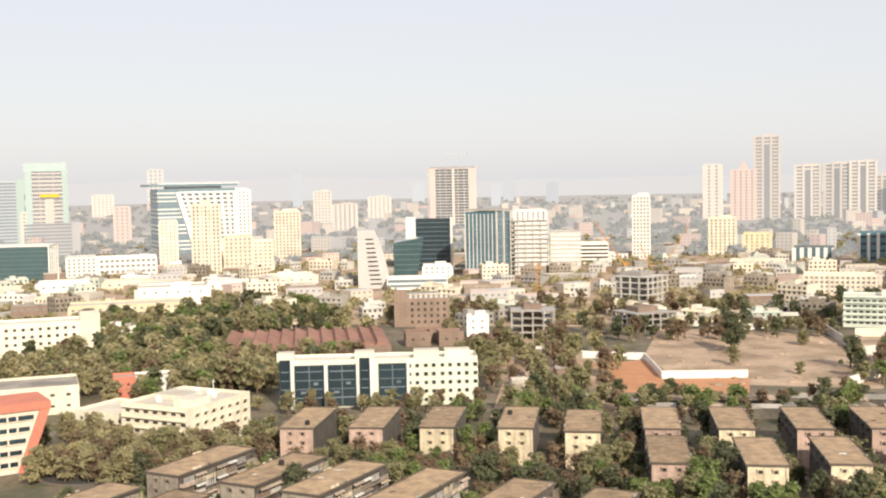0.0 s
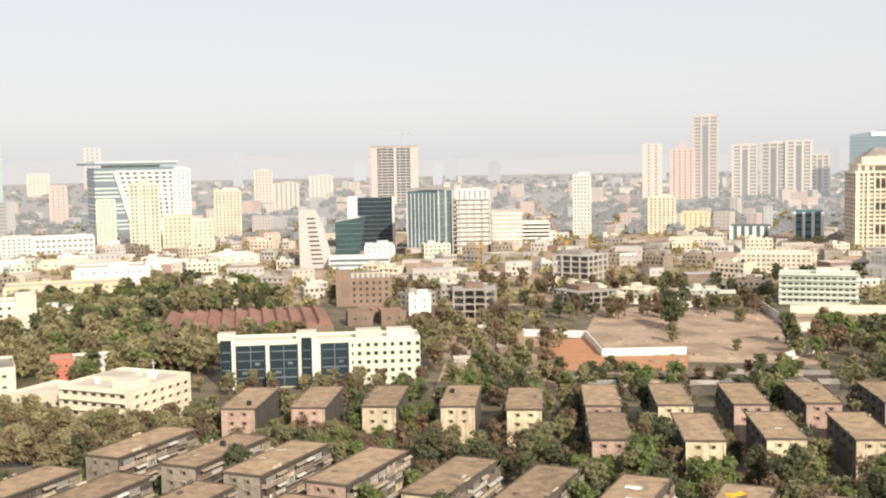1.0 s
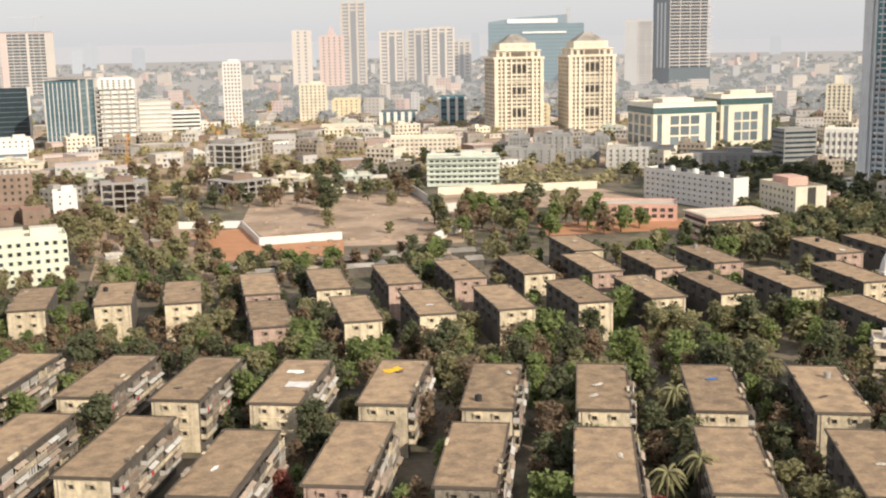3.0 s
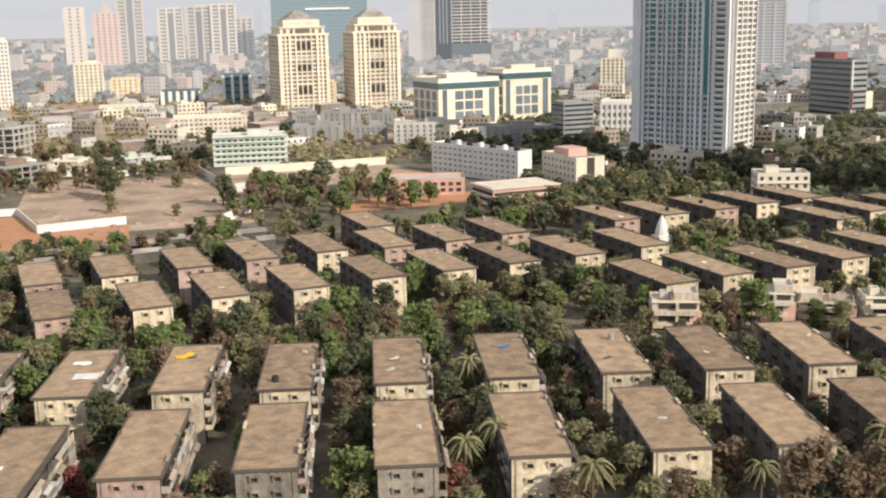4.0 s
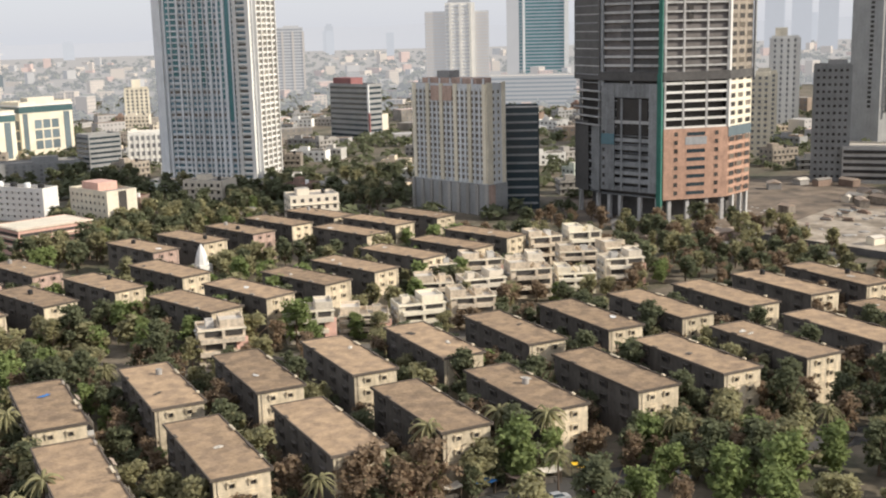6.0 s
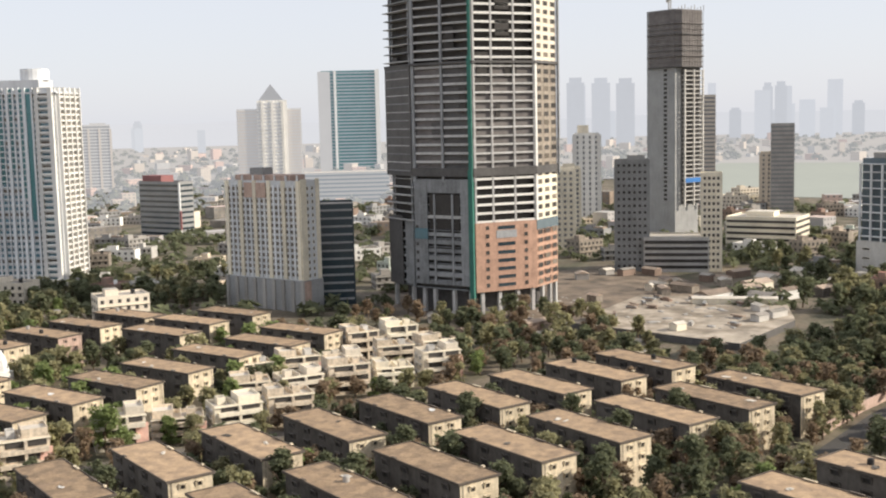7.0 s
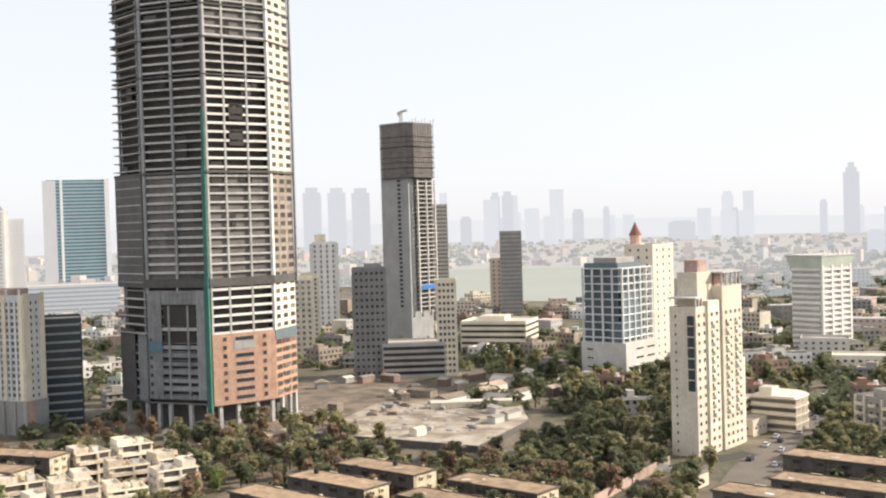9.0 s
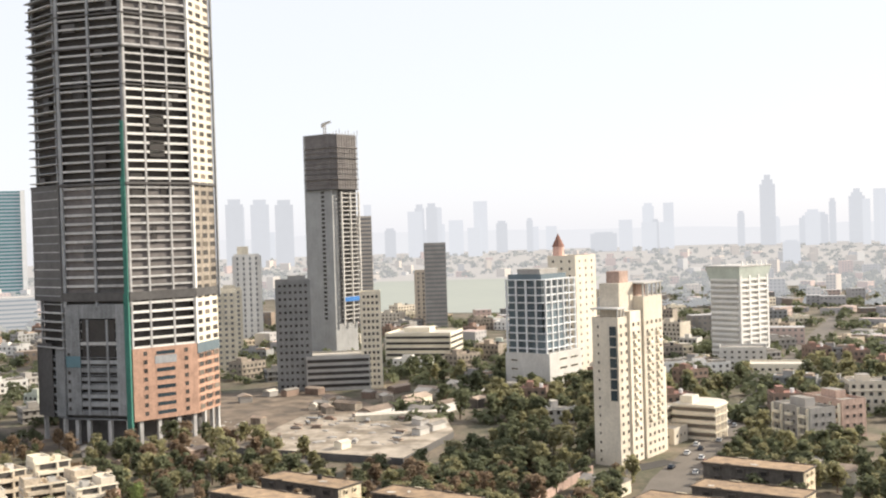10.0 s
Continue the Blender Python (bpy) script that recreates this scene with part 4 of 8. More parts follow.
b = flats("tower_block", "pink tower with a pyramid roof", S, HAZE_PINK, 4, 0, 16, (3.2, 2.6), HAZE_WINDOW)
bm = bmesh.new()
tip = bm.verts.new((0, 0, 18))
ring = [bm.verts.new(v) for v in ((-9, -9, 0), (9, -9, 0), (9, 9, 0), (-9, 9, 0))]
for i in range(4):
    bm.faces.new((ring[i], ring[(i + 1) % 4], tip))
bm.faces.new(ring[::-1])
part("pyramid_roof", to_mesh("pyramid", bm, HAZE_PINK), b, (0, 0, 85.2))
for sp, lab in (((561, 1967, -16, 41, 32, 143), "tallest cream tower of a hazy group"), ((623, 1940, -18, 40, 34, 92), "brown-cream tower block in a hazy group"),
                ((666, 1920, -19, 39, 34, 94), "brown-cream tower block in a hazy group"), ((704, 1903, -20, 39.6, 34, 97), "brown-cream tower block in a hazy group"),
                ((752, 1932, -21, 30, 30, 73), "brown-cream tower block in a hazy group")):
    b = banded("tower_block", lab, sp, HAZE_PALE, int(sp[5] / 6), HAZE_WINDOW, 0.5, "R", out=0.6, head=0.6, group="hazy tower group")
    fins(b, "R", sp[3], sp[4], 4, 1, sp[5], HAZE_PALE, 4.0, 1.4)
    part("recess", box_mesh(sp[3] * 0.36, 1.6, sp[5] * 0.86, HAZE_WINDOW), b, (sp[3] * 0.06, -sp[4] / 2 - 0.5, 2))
flats("office_building", "white office with a grid of square windows", (-287, 1016, 16, 54, 25, 16.1), WHITE, 12, 0, 3, (3.0, 2.6), OPENING, roof=ROOF_PALE)
flats("office_building", "white low office with dark windows", (-319, 993, 18, 25, 25, 18.2), WHITE, 6, 0, 5, (2.2, 1.6), OPENING)
flats("office_building", "dark blue office with white frame", (377, 994, -21, 24.2, 18, 26.8), GLASS_BLUE, 3, 0, 4, (5.5, 1.6), GLASS_DARK, WHITE)
flats("office_building", "pale blue office with arched roof", (330, 1010, -20, 34, 16, 14), GLASS_GREY, 5, 0, 3, (3.5, 2.0), GLASS_BLUE, WHITE)

# twin hotel towers and neighbours
for S in ((395, 893, -10, 41.7, 36, 76.4), (450.7, 867, -12, 39.5, 34, 77.3)):
    x, y, rz, lx, ly, h = S
    body = h - 14
    b = block("tower_block", "tall cream twin tower with stepped shoulders and a hipped roof", (x, y, rz, lx, ly, body), CREAM, roof=ROOF_PALE, group="twin cream towers", parapet=0.6)
    nf = 18
    step = (body - 3) / nf
    for f in "RL":
        floor_bands(b, f, lx, ly, nf, 2, body - 1, WINDOW_BROWN, step * 0.5, 0.2)
    for cx, w, o in ((-lx / 2 + 1.4, 2.9, 0.9), (-lx / 2 + 5.6, 1.5, 0.5), (-lx / 2 + 9.2, 2.0, 1.0), (-6.6, 1.2, 0.7), (6.6, 1.2, 0.7), (lx / 2 - 9.2, 2.0, 1.0), (lx / 2 - 5.6, 1.5, 0.5), (lx / 2 - 1.4, 2.9, 0.9)):
        part("pilaster", box_mesh(w, o + 0.25, body, CREAM_PALE), b, (cx, -ly / 2 - o / 2, 0))
    for cx in (-2.2, 2.2):
        part("pilaster", box_mesh(0.8, 0.6, body, CREAM_PALE), b, (cx, -ly / 2 - 0.2, 0))
    fins(b, "L", lx, ly, 7, 0, body, CREAM, 2.4, 0.5)
    for z in (body - 20, body - 38, 6):
        part("ledge", box_mesh(lx + 2.0, ly + 2.0, 0.8, CREAM_PALE), b, (0, 0, z))
        for cx in (-4.4, 0, 4.4):
            # dark boxes on the face stand in for the shade inside loggias
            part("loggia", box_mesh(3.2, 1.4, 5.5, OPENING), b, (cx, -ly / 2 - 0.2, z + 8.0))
    part("cornice", box_mesh(lx + 2.6, ly + 2.6, 1.3, CREAM_PALE), b, (0, 0, body - 1.0))
    part("shoulder", body_mesh(lx * 0.9, ly * 0.9, 6.6, CREAM, ROOF_PALE, 0.5), b, (0, 0, body - 0.55))
    for cx in (-lx * 0.36, -lx * 0.22, lx * 0.22, lx * 0.36):
        part("shoulder_window", box_mesh(2.6, 0.4, 3.6, WINDOW_BROWN), b, (cx, -ly * 0.45 - 0.1, body + 0.8))
    part("arcade", box_mesh(lx * 0.3, 0.4, 3.8, WINDOW_BROWN), b, (0, -ly * 0.45 - 0.1, body + 0.8))
    part("cornice", box_mesh(lx * 0.9 + 1.6, ly * 0.9 + 1.6, 0.9, CREAM_PALE), b, (0, 0, body + 5.3))
    part("crown_storey", body_mesh(lx * 0.74, ly * 0.74, 5.6, CREAM_PALE, ROOF_PALE, 0.4), b, (0, 0, body + 6.25))
    part("crown_panel", box_mesh(lx * 0.5, 0.4, 2.4, CREAM), b, (0, -ly * 0.37 - 0.1, body + 7.6))
    bm = bmesh.new()
    lo = [bm.verts.new(v) for v in ((-lx * 0.33, -ly * 0.33, 0), (lx * 0.33, -ly * 0.33, 0), (lx * 0.33, ly * 0.33, 0), (-lx * 0.33, ly * 0.33, 0))]
    hi = [bm.verts.new(v) for v in ((-3, -3, 7.5), (3, -3, 7.5), (3, 3, 7.5), (-3, 3, 7.5))]
    for i in range(4):
        bm.faces.new((lo[i], lo[(i + 1) % 4], hi[(i + 1) % 4], hi[i]))
    bm.faces.new(hi)
    bm.faces.new(lo[::-1])
    part("hipped_roof", to_mesh("hip", bm, ROOF_GREY), b, (0, 0, body + 11.5))
S = (829, 1781, -25, 160, 40, 100)
b = banded("office_tower", "broad teal glass tower with a sloping roof", S, HAZE_TEAL, 16, HAZE_GLASS, 0.3, "R", out=0.4)
bm = bmesh.new()
wedge = [(-80, 0), (52, 0), (52, 15), (-30, 11), (-80, 4)]
for y0, flip in ((-19, False), (19, True)):
    f = [bm.verts.new((px, y0, pz)) for px, pz in wedge]
    bm.faces.new(f[::-1] if flip else f)
bm.verts.ensure_lookup_table()
for i in range(5):
    bm.faces.new((bm.verts[i], bm.verts[i + 5], bm.verts[(i + 1) % 5 + 5], bm.verts[(i + 1) % 5]))
bmesh.ops.recalc_face_normals(bm, faces=bm.faces)
part("sloping_roof", to_mesh("roof", bm, HAZE_GLASS), b, (0, 0, 99.5))
part("roof_fin", box_mesh(84, 3, 7, STEEL_WHITE), b, (-6, -20, 101))
part("ledge", box_mesh(74, 3, 3, STEEL_WHITE), b, (14, -21, 84))
part("roof_fin", box_mesh(6, 6, 26, HAZE_GREY), b, (54, 0, 99))
b = bare_frame("unfinished_tower", "slim unfinished grey tower frame", (926, 1604, -30, 43, 25, 100), 24, HAZE_PALE, HAZE_GREY, 5, 3, net=HAZE_DARK, core=0.93)
part("dark_flank", box_mesh(20, 26, 99, HAZE_GREY), b, (-12, -0.6, 0))
# dark core fills the floors in place of their shade; the net is separate
b = bare_frame("unfinished_tower", "large unfinished tower frame with dark netting", (1004, 1605, -5, 70.8, 60, 134), 26, HAZE_PALE, HAZE_DARK, 5, 4, net=HAZE_DARK, core=0.94)
for k in range(3):
    part("net_slot", box_mesh(0.6, 4.5, 110, HAZE_GREY), b, (-35.6, -14 + k * 13, 18))
part("base_net", box_mesh(72.5, 62, 26, HAZE_DARK), b)
for k in range(6):
    part("platform", box_mesh(9, 56, 1.2, HAZE_GREY), b, (38, 0, 40 + k * 16))
crane("grey tower crane on an unfinished frame", 1005, 1600, 136, 14, 34, 20, HAZE_GREY)
for S, cr in (((431, 700, -5, 47.7, 42, 33.1), 3), ((488, 702, -5, 40.7, 24, 36.8), 3)):
    x, y, rz, lx, ly, h = S
    b = block("office_building", "cream-white office with big square window grids and a blue glass top", S, CREAM_PALE, roof=ROOF_GREY)
    me = window_mesh(lx / 7.0, 6.3, CREAM_PALE, GLASS_GREY)
    for r in range(3):
        for c in range(3):
            part("window", me, b, (-lx * 0.12 + c * lx / 6.2 - 2, -ly / 2, 3.5 + r * 7.2))
        for c in range(4):
            part("window", me, b, (-lx / 2, ly / 2 - (c + 0.5) * ly / 4.2, 3.5 + r * 7.2), -90)
    part("glass_band", box_mesh(lx + 0.5, ly + 0.5, 4.2, GLASS_TEAL_DARK), b, (0, 0, h - 7.5))
    part("cornice", box_mesh(lx + 1.2, ly + 1.2, 1.0, WHITE), b, (0, 0, h - 3.2))
    part("side_glass", box_mesh(3.5, 0.4, h - 9, GLASS_GREY), b, (-lx * 0.4, -ly / 2 - 0.1, 1))
    part("side_glass", box_mesh(4.5, 0.4, h - 9, GLASS_GREY), b, (lx * 0.38, -ly / 2 - 0.1, 1))
    part("roof_plant", box_mesh(lx * 0.5, ly * 0.4, 3, CREAM_PALE), b, (2, 2, h - 0.85))

# mid-rise row before the twins
b = flats("apartment_block", "pale green-white four-storey flats with window rows", (226, 581, -21, 39.3, 18, 16.4), MINT, 12, 0, 5, (2.2, 1.4), OPENING, shade=0.5, roof=ROOF_PALE, head=0.3)
for r in range(5):
    part("ledge", box_mesh(40.2, 1.0, 0.3, MINT), b, (0, -9.4, 3.3 + r * 3.0))
flats("apartment_block", "cream flats with dark window strips", (258, 738, -19, 45, 16, 13.8), CREAM, 14, 0, 4, (1.8, 1.5), OPENING, shade=0.5, roof=ROOF_PALE)
flats("low_block", "long cream low building with windows", (264, 955, -15, 43.6, 16, 7.5), CREAM, 9, 0, 2, (2.2, 1.4), OPENING, roof=ROOF_PALE)
for sp in ((316, 706, -24, 14.1, 16, 14.3), (340, 703, -26, 25, 16, 14.2), (366, 690, -27, 18, 14, 13), (300, 655, -25, 30, 16, 11.1), (330, 640, -26, 20, 14, 10)):
    flats("apartment_block", "grey four-storey flats in shade", sp, (GREY_WALL, CONCRETE_PALE)[int(sp[0]) % 2], 6, 3, 4, (1.6, 1.4), OPENING, roof=ROOF_GREY, head=0.3)
flats("apartment_block", "narrow yellow flats before a cream tower", (410, 880, -25, 20.2, 12, 24), YELLOW, 4, 2, 7, (1.6, 1.6), OPENING)
S = (296.7, 460.4, 10, 9.2, 61.3, 15.4)
b = flats("apartment_block", "long white flats with a row of roof tanks", S, WHITE, 0, 16, 5, (1.4, 1.3), OPENING, shade=0.4, roof=ROOF_GREY)
for i in range(7):
    tank(*local(S, 0.5, -25 + i * 8.2), 14.52, 1.5, 2.4, STEEL_WHITE if i % 2 else PLASTIC_BLACK, "round water tank on white flats")
flats("apartment_block", "grey low office with cluttered roof", (352, 606, -30, 40, 14, 13.1), CONCRETE_PALE, 10, 3, 4, (1.6, 1.4), OPENING, head=0.3)
flats("apartment_block", "grey low office with cluttered roof", (385, 560, -30, 46, 16, 12), GREY_WALL, 10, 3, 4, (1.6, 1.4), OPENING, head=0.3)
S = (252, 435, -30, 33.2, 18, 7.5)
b = flats("school", "low pink and cream school with open verandas", S, PINK, 9, 4, 2, (2.4, 1.9), OPENING, roof=ROOF_PALE)
S = (260, 377, -8, 29.7, 19.9, 10.5)
b = banded("school", "long pink three-storey hall with white ledges", S, PINK, 3, OPENING, 0.4, "RL", out=0.2, roof=ROOF_PALE)
for r in range(3):
    part("ledge", box_mesh(31, 21.2, 0.35, CREAM_PALE), b, (0, 0, 3.4 + r * 3.3))
S = (296, 386, -6, 13.9, 28.1, 18.8)
b = flats("apartment_block", "white-ended flats with a pink roof house", S, CREAM_PALE, 0, 8, 6, (1.4, 1.4), OPENING, head=None)
part("end_panel", box_mesh(3.6, 0.3, 18.4, OPENING), b, (0.2, -14.1, 0))
part("roof_house", box_mesh(9, 12, 3.4, PINK), b, (0, 2, 17.9))
S = (421, 549, -8, 20.6, 14, 24.9)
banded("office_building", "grey office with dark window bands", S, GREY_WALL, 8, GLASS_DARK, 0.4, "RL", out=0.2)
flats("office_building", "white and blue office with tall piers", (470, 564, -40, 23.7, 16, 21.3), WHITE, 7, 0, 4, (2.0, 2.6), OPENING, roof=ROOF_PALE)
b = flats("apartment_block", "cream flats with a stepped roof tower", (711, 865, -39, 21.5, 20, 32), CREAM_PALE, 5, 0, 9, (2.2, 1.8), OPENING)
part("roof_tower", box_mesh(8, 8, 8, CREAM_PALE), b, (0, 0, 31.2))

# cranes and booms on the middle sites


def boom_crane(label, x, y, turn, reach, rise, mat):
    """A crawler crane: tracks, cab and a slanting lattice boom."""
    c = thing("crawler_crane", label, "crane", x, y, turn)
    for sy in (-1.8, 1.8):
        part("track", box_mesh(6.5, 1.0, 1.2, RUBBER), c, (0, sy, 0.03))
    part("cab", box_mesh(5.0, 3.0, 2.6, mat), c, (-0.6, 0, 1.22))
    bm = bmesh.new()
    n = int(math.hypot(reach, rise) / 2.2)
    for k in range(n):
        q0, q1 = k / n, (k + 1) / n
        for sy, sz in ((-0.6, 0), (0.6, 0), (0, 1.1)):
            vs = []
            for q in (q0, q1):
                px, pz = 2 + reach * q, 3 + rise * q + sz
                vs += [bm.verts.new((px, sy - 0.2, pz)), bm.verts.new((px, sy + 0.2, pz)), bm.verts.new((px, sy + 0.2, pz + 0.4)), bm.verts.new((px, sy - 0.2, pz + 0.4))]
            for i in range(4):
                j = (i + 1) % 4
                bm.faces.new((vs[i], vs[j], vs[j + 4], vs[i + 4]))
        px, pz = 2 + reach * q0, 3 + rise * q0
        add_box(bm, px - 0.15, px + 0.15, -0.6, 0.6, pz, pz + 0.25)
        add_box(bm, px - 0.15, px + 0.15, -0.12, 0.12, pz, pz + 1.2)
    part("boom", to_mesh("boom", bm, mat), c)
    return c


boom_crane("orange crawler crane with a slanting lattice boom", 158, 987, 185, 25, 36, STEEL_ORANGE)
boom_crane("orange crawler crane with a slanting lattice boom", 190, 980, -12, 20, 34, STEEL_ORANGE)
boom_crane("orange crawler crane with a short boom", 176, 960, 160, 8, 18, STEEL_ORANGE)
crane("pale crane over an unfinished office", 62, 760, 0, 20, 16, 80, STEEL_ORANGE)

# tall white residential tower with close bays
S = (423, 449, -70, 56, 26, 101)
x, y, rz, lx, ly, h = S
b = block("residential_tower", "tall off-white residential tower with close piers and stacked balconies", S, TOWER_WHITE, group="")
nf = 33
step = (h - 4) / nf
for r in range(nf):
    z = 2.5 + r * step
    part("window_band", box_mesh(lx - 8, 0.3, step * 0.52, GLASS_BLUE if r % 4 else WINDOW_BROWN), b, (3, -ly / 2 - 0.1, z))
    part("balcony_slab", box_mesh(10.5, 1.5, 0.75, TOWER_WHITE), b, (-14.6, -ly / 2 - 0.7, z - 0.55))
    part("balcony_slab", box_mesh(20.5, 1.2, 0.5, TOWER_WHITE), b, (2.2, -ly / 2 - 0.55, z - 0.5))
    part("balcony_slab", box_mesh(5.5, 1.8, 1.0, WHITE), b, (lx / 2 - 6.0, -ly / 2 - 0.85, z - 0.5))
    part("window_band", box_mesh(0.3, ly - 2, step * 0.5, WINDOW_BROWN), b, (lx / 2 + 0.1, 0, z))
    part("balcony_slab", box_mesh(1.5, ly - 4, 0.9, WHITE), b, (lx / 2 + 0.7, 0, z - 0.6))
for cx, w, o in ((-25.6, 4.6, 1.4), (-21.2, 1.0, 1.5), (-18.2, 0.7, 1.1), (-13.6, 1.1, 1.7), (-10.6, 0.6, 1.1), (-8.0, 1.2, 1.6), (-5.0, 0.7, 1.2), (-2.2, 1.3, 1.6), (0.9, 0.6, 1.1), (3.6, 1.4, 1.7), (6.4, 0.7, 1.2), (9.2, 1.3, 1.6), (12.4, 1.6, 1.8), (16.2, 0.9, 1.3), (18.8, 1.9, 1.9), (25.9, 2.2, 2.1)):
    part("pier", box_mesh(w, o, h, WHITE if cx > 18 else TOWER_WHITE), b, (cx, -ly / 2 - o / 2 + 0.05, 0))
for cx, w, z0 in ((-19.6, 2.4, 70), (-16.0, 3.2, 58), (-6.5, 2.4, 66), (-0.7, 2.6, 54), (5.0, 2.4, 60), (10.8, 2.3, 46), (14.4, 2.8, 36)):
    part("glass_strip", box_mesh(w, 0.9, h - z0 - 0.5, GLASS_TEAL), b, (cx, -ly / 2 - 0.5, z0))
for cy in (-11.8, -6, 0, 6, 11.8):
    part("pier", box_mesh(1.9, 1.2 if abs(cy) == 6 else 0.8, h, WHITE), b, (lx / 2 + 0.9, cy, 0))
part("roof_storey", box_mesh(lx * 0.7, ly * 0.6, 5, TOWER_WHITE), b, (-2, 0, h - 0.9))
part("roof_ring", box_mesh(lx + 2.5, ly + 2.5, 0.8, TOWER_WHITE), b, (0, 0, h - 3))
bm = bmesh.new()
add_prism(bm, circle(7, 20), 0, 5.5)
part("roof_drum", to_mesh("drum", bm, TOWER_WHITE), b, (12, 0, h + 4.1))
part("podium", box_mesh(70, 40, 5.5, CONCRETE_PALE, ROOF_GREY, top=1), b, (4, -4, 0.02))

b = banded("tower_block", "tall grey and white tower with a dark top", (1173, 1101, -47, 42.5, 28, 86), HAZE_GREY, 20, HAZE_WINDOW, 0.5, "R", head=0.5)
fins(b, "R", 42.5, 28, 4, 0, 80, HAZE_PALE, 3, 1)
# grey hotel tower and neighbours
S = (412.5, 286.8, -10, 12, 44.9, 56.3)
x, y, rz, lx, ly, h = S
b = block("hotel_tower", "grey-cream concrete tower with close vertical strips of windows", S, TOWER_WHITE, roof=ROOF_EDGE)
floor_bands(b, "L", lx, ly, 15, 14.8, h - 2.4, WINDOW_BROWN, 1.5, 0.2)
for k in range(16):
    s = -ly / 2 + 0.9 + (ly - 1.8) * k / 15
    wide = 1.9 if k % 3 == 0 else 1.0
    part("pier", box_mesh(wide, 0.9 if k % 3 == 0 else 0.5, h - 14 - (0 if k % 3 == 0 else 2), CREAM_PALE if k % 3 == 0 else TOWER_WHITE), b, (-lx / 2 - 0.3, s, 14), -90)
window_grid(b, "R", lx, ly, 2, 14, 14, h - 2, window_mesh(1.2, 1.6, CREAM_PALE, OPENING), 1.2, 1.6, 3.0)
part("end_panel", box_mesh(3.4, 0.6, h - 13, CREAM_PALE), b, (-4.2, -ly / 2 - 0.22, 13.6))
part("end_panel", box_mesh(2.2, 0.5, h - 13, CREAM_PALE), b, (4.6, -ly / 2 - 0.18, 13.6))
part("top_recess", box_mesh(0.6, 13, 6.5, CHAWL_PINK), b, (-lx / 2 - 0.4, 4, h - 7.5))
part("base_cladding", box_mesh(lx + 0.8, ly + 0.8, 13.5, GREY_WALL), b)
part("base_corner", box_mesh(4.0, 1.2, 13.2, CHAWL_PINK), b, (-4.2, -ly / 2 - 0.6, 0))
fins(b, "L", lx + 0.8, ly + 0.8, 9, 0, 13.4, CONCRETE, 1.6, 0.8)
part("roof_storey", box_mesh(lx * 0.8, ly * 0.74, 3.2, CHAWL_PINK), b, (0, 1, h - 0.9))
part("roof_house", box_mesh(lx * 0.5, 8, 3.0, GREY_WALL), b, (0, 6, h + 2.302))
for k in range(7):
    part("roof_post", box_mesh(0.6, 0.6, 2.2, TOWER_WHITE), b, (-lx / 2 + 0.6, -ly / 2 + 2 + k * 6.6, h))

banded("office_building", "dark glass mid-rise office in shade", (436, 269, -58, 15.5, 25, 45), GLASS_DARK, 12, GREY_WALL, 0.25, "RL", band_name="floor_band", out=0.4)
S = (1171, 814, -55, 78, 35, 100)
b = banded("tower_block", "white tower with curved balconies and a pyramid top", S, HAZE_GREY, 26, HAZE_PALE, 0.45, "R", band_name="balcony_band", out=0.6)
part("centre_bay", box_mesh(36, 6, 110, WHITE), b, (4, -18.5, 0))
floor_bands(b, "R", 30, 43.2, 24, 2, 108, HAZE_GREY, 2.2, 0.3)
for cx in (-8, 4, 16):
    part("pier", box_mesh(3.0, 2.0, 109, WHITE), b, (cx, -22, 0))
bm = bmesh.new()
tip = bm.verts.new((0, 0, 20))
ring = [bm.verts.new(v) for v in ((-15, -10, 0), (15, -10, 0), (15, 10, 0), (-15, 10, 0))]
for i in range(4):
    bm.faces.new((ring[i], ring[(i + 1) % 4], tip))
bm.faces.new(ring[::-1])
part("pyramid_roof", to_mesh("pyramid", bm, HAZE_WINDOW), b, (3, -8, 110.02))
S = (1638, 975, -59, 93.4, 40, 166)
b = banded("office_tower", "pale blue glass tower with white edge piers", S, GLASS_TEAL, 30, HAZE_GLASS, 0.5, "R", out=0.4)
part("edge_pier", box_mesh(7, 42, 167, STEEL_WHITE), b, (45, -0.9, 0))
part("edge_pier", box_mesh(20, 42, 165, HAZE_GREY), b, (-42, -0.9, 0))
part("edge_pier", box_mesh(4, 42, 166, STEEL_WHITE), b, (-24, -1.2, 0))
banded("office_podium", "pale grey low podium behind the towers", (1008, 607, -59, 87, 40, 31), HAZE_GREY, 7, HAZE_GLASS, 0.4, "R", roof=ROOF_PALE)
S = (659, 552, -8, 14, 42, 41)
b = banded("office_building", "grey banded office with a red and white signboard edge", S, GREY_WALL, 10, GLASS_DARK, 0.4, "RL", out=0.2)
part("sign_strip", box_mesh(0.8, 1.6, 36, STEEL_WHITE), b, (-7.0, -21.5, 4))
part("sign_board", box_mesh(0.9, 1.8, 14, SIGN_RED), b, (-7.3, -22.4, 6))
part("roof_storey", box_mesh(12, 20, 5, SIGN_RED), b, (0, 8, 40.2))

TOWER_GREY = surf("cool_grey_concrete", (0.26, 0.265, 0.265), amount=0.35, coarse=0.2, streak=0.3, rand=0.2)
TOWER_PALE = surf("pale_new_concrete", (0.47, 0.46, 0.44), amount=0.3, coarse=0.2, streak=0.25, rand=0.15)
# the great unfinished tower: a faceted plan, its near corner at the origin
TOWER_H = 196
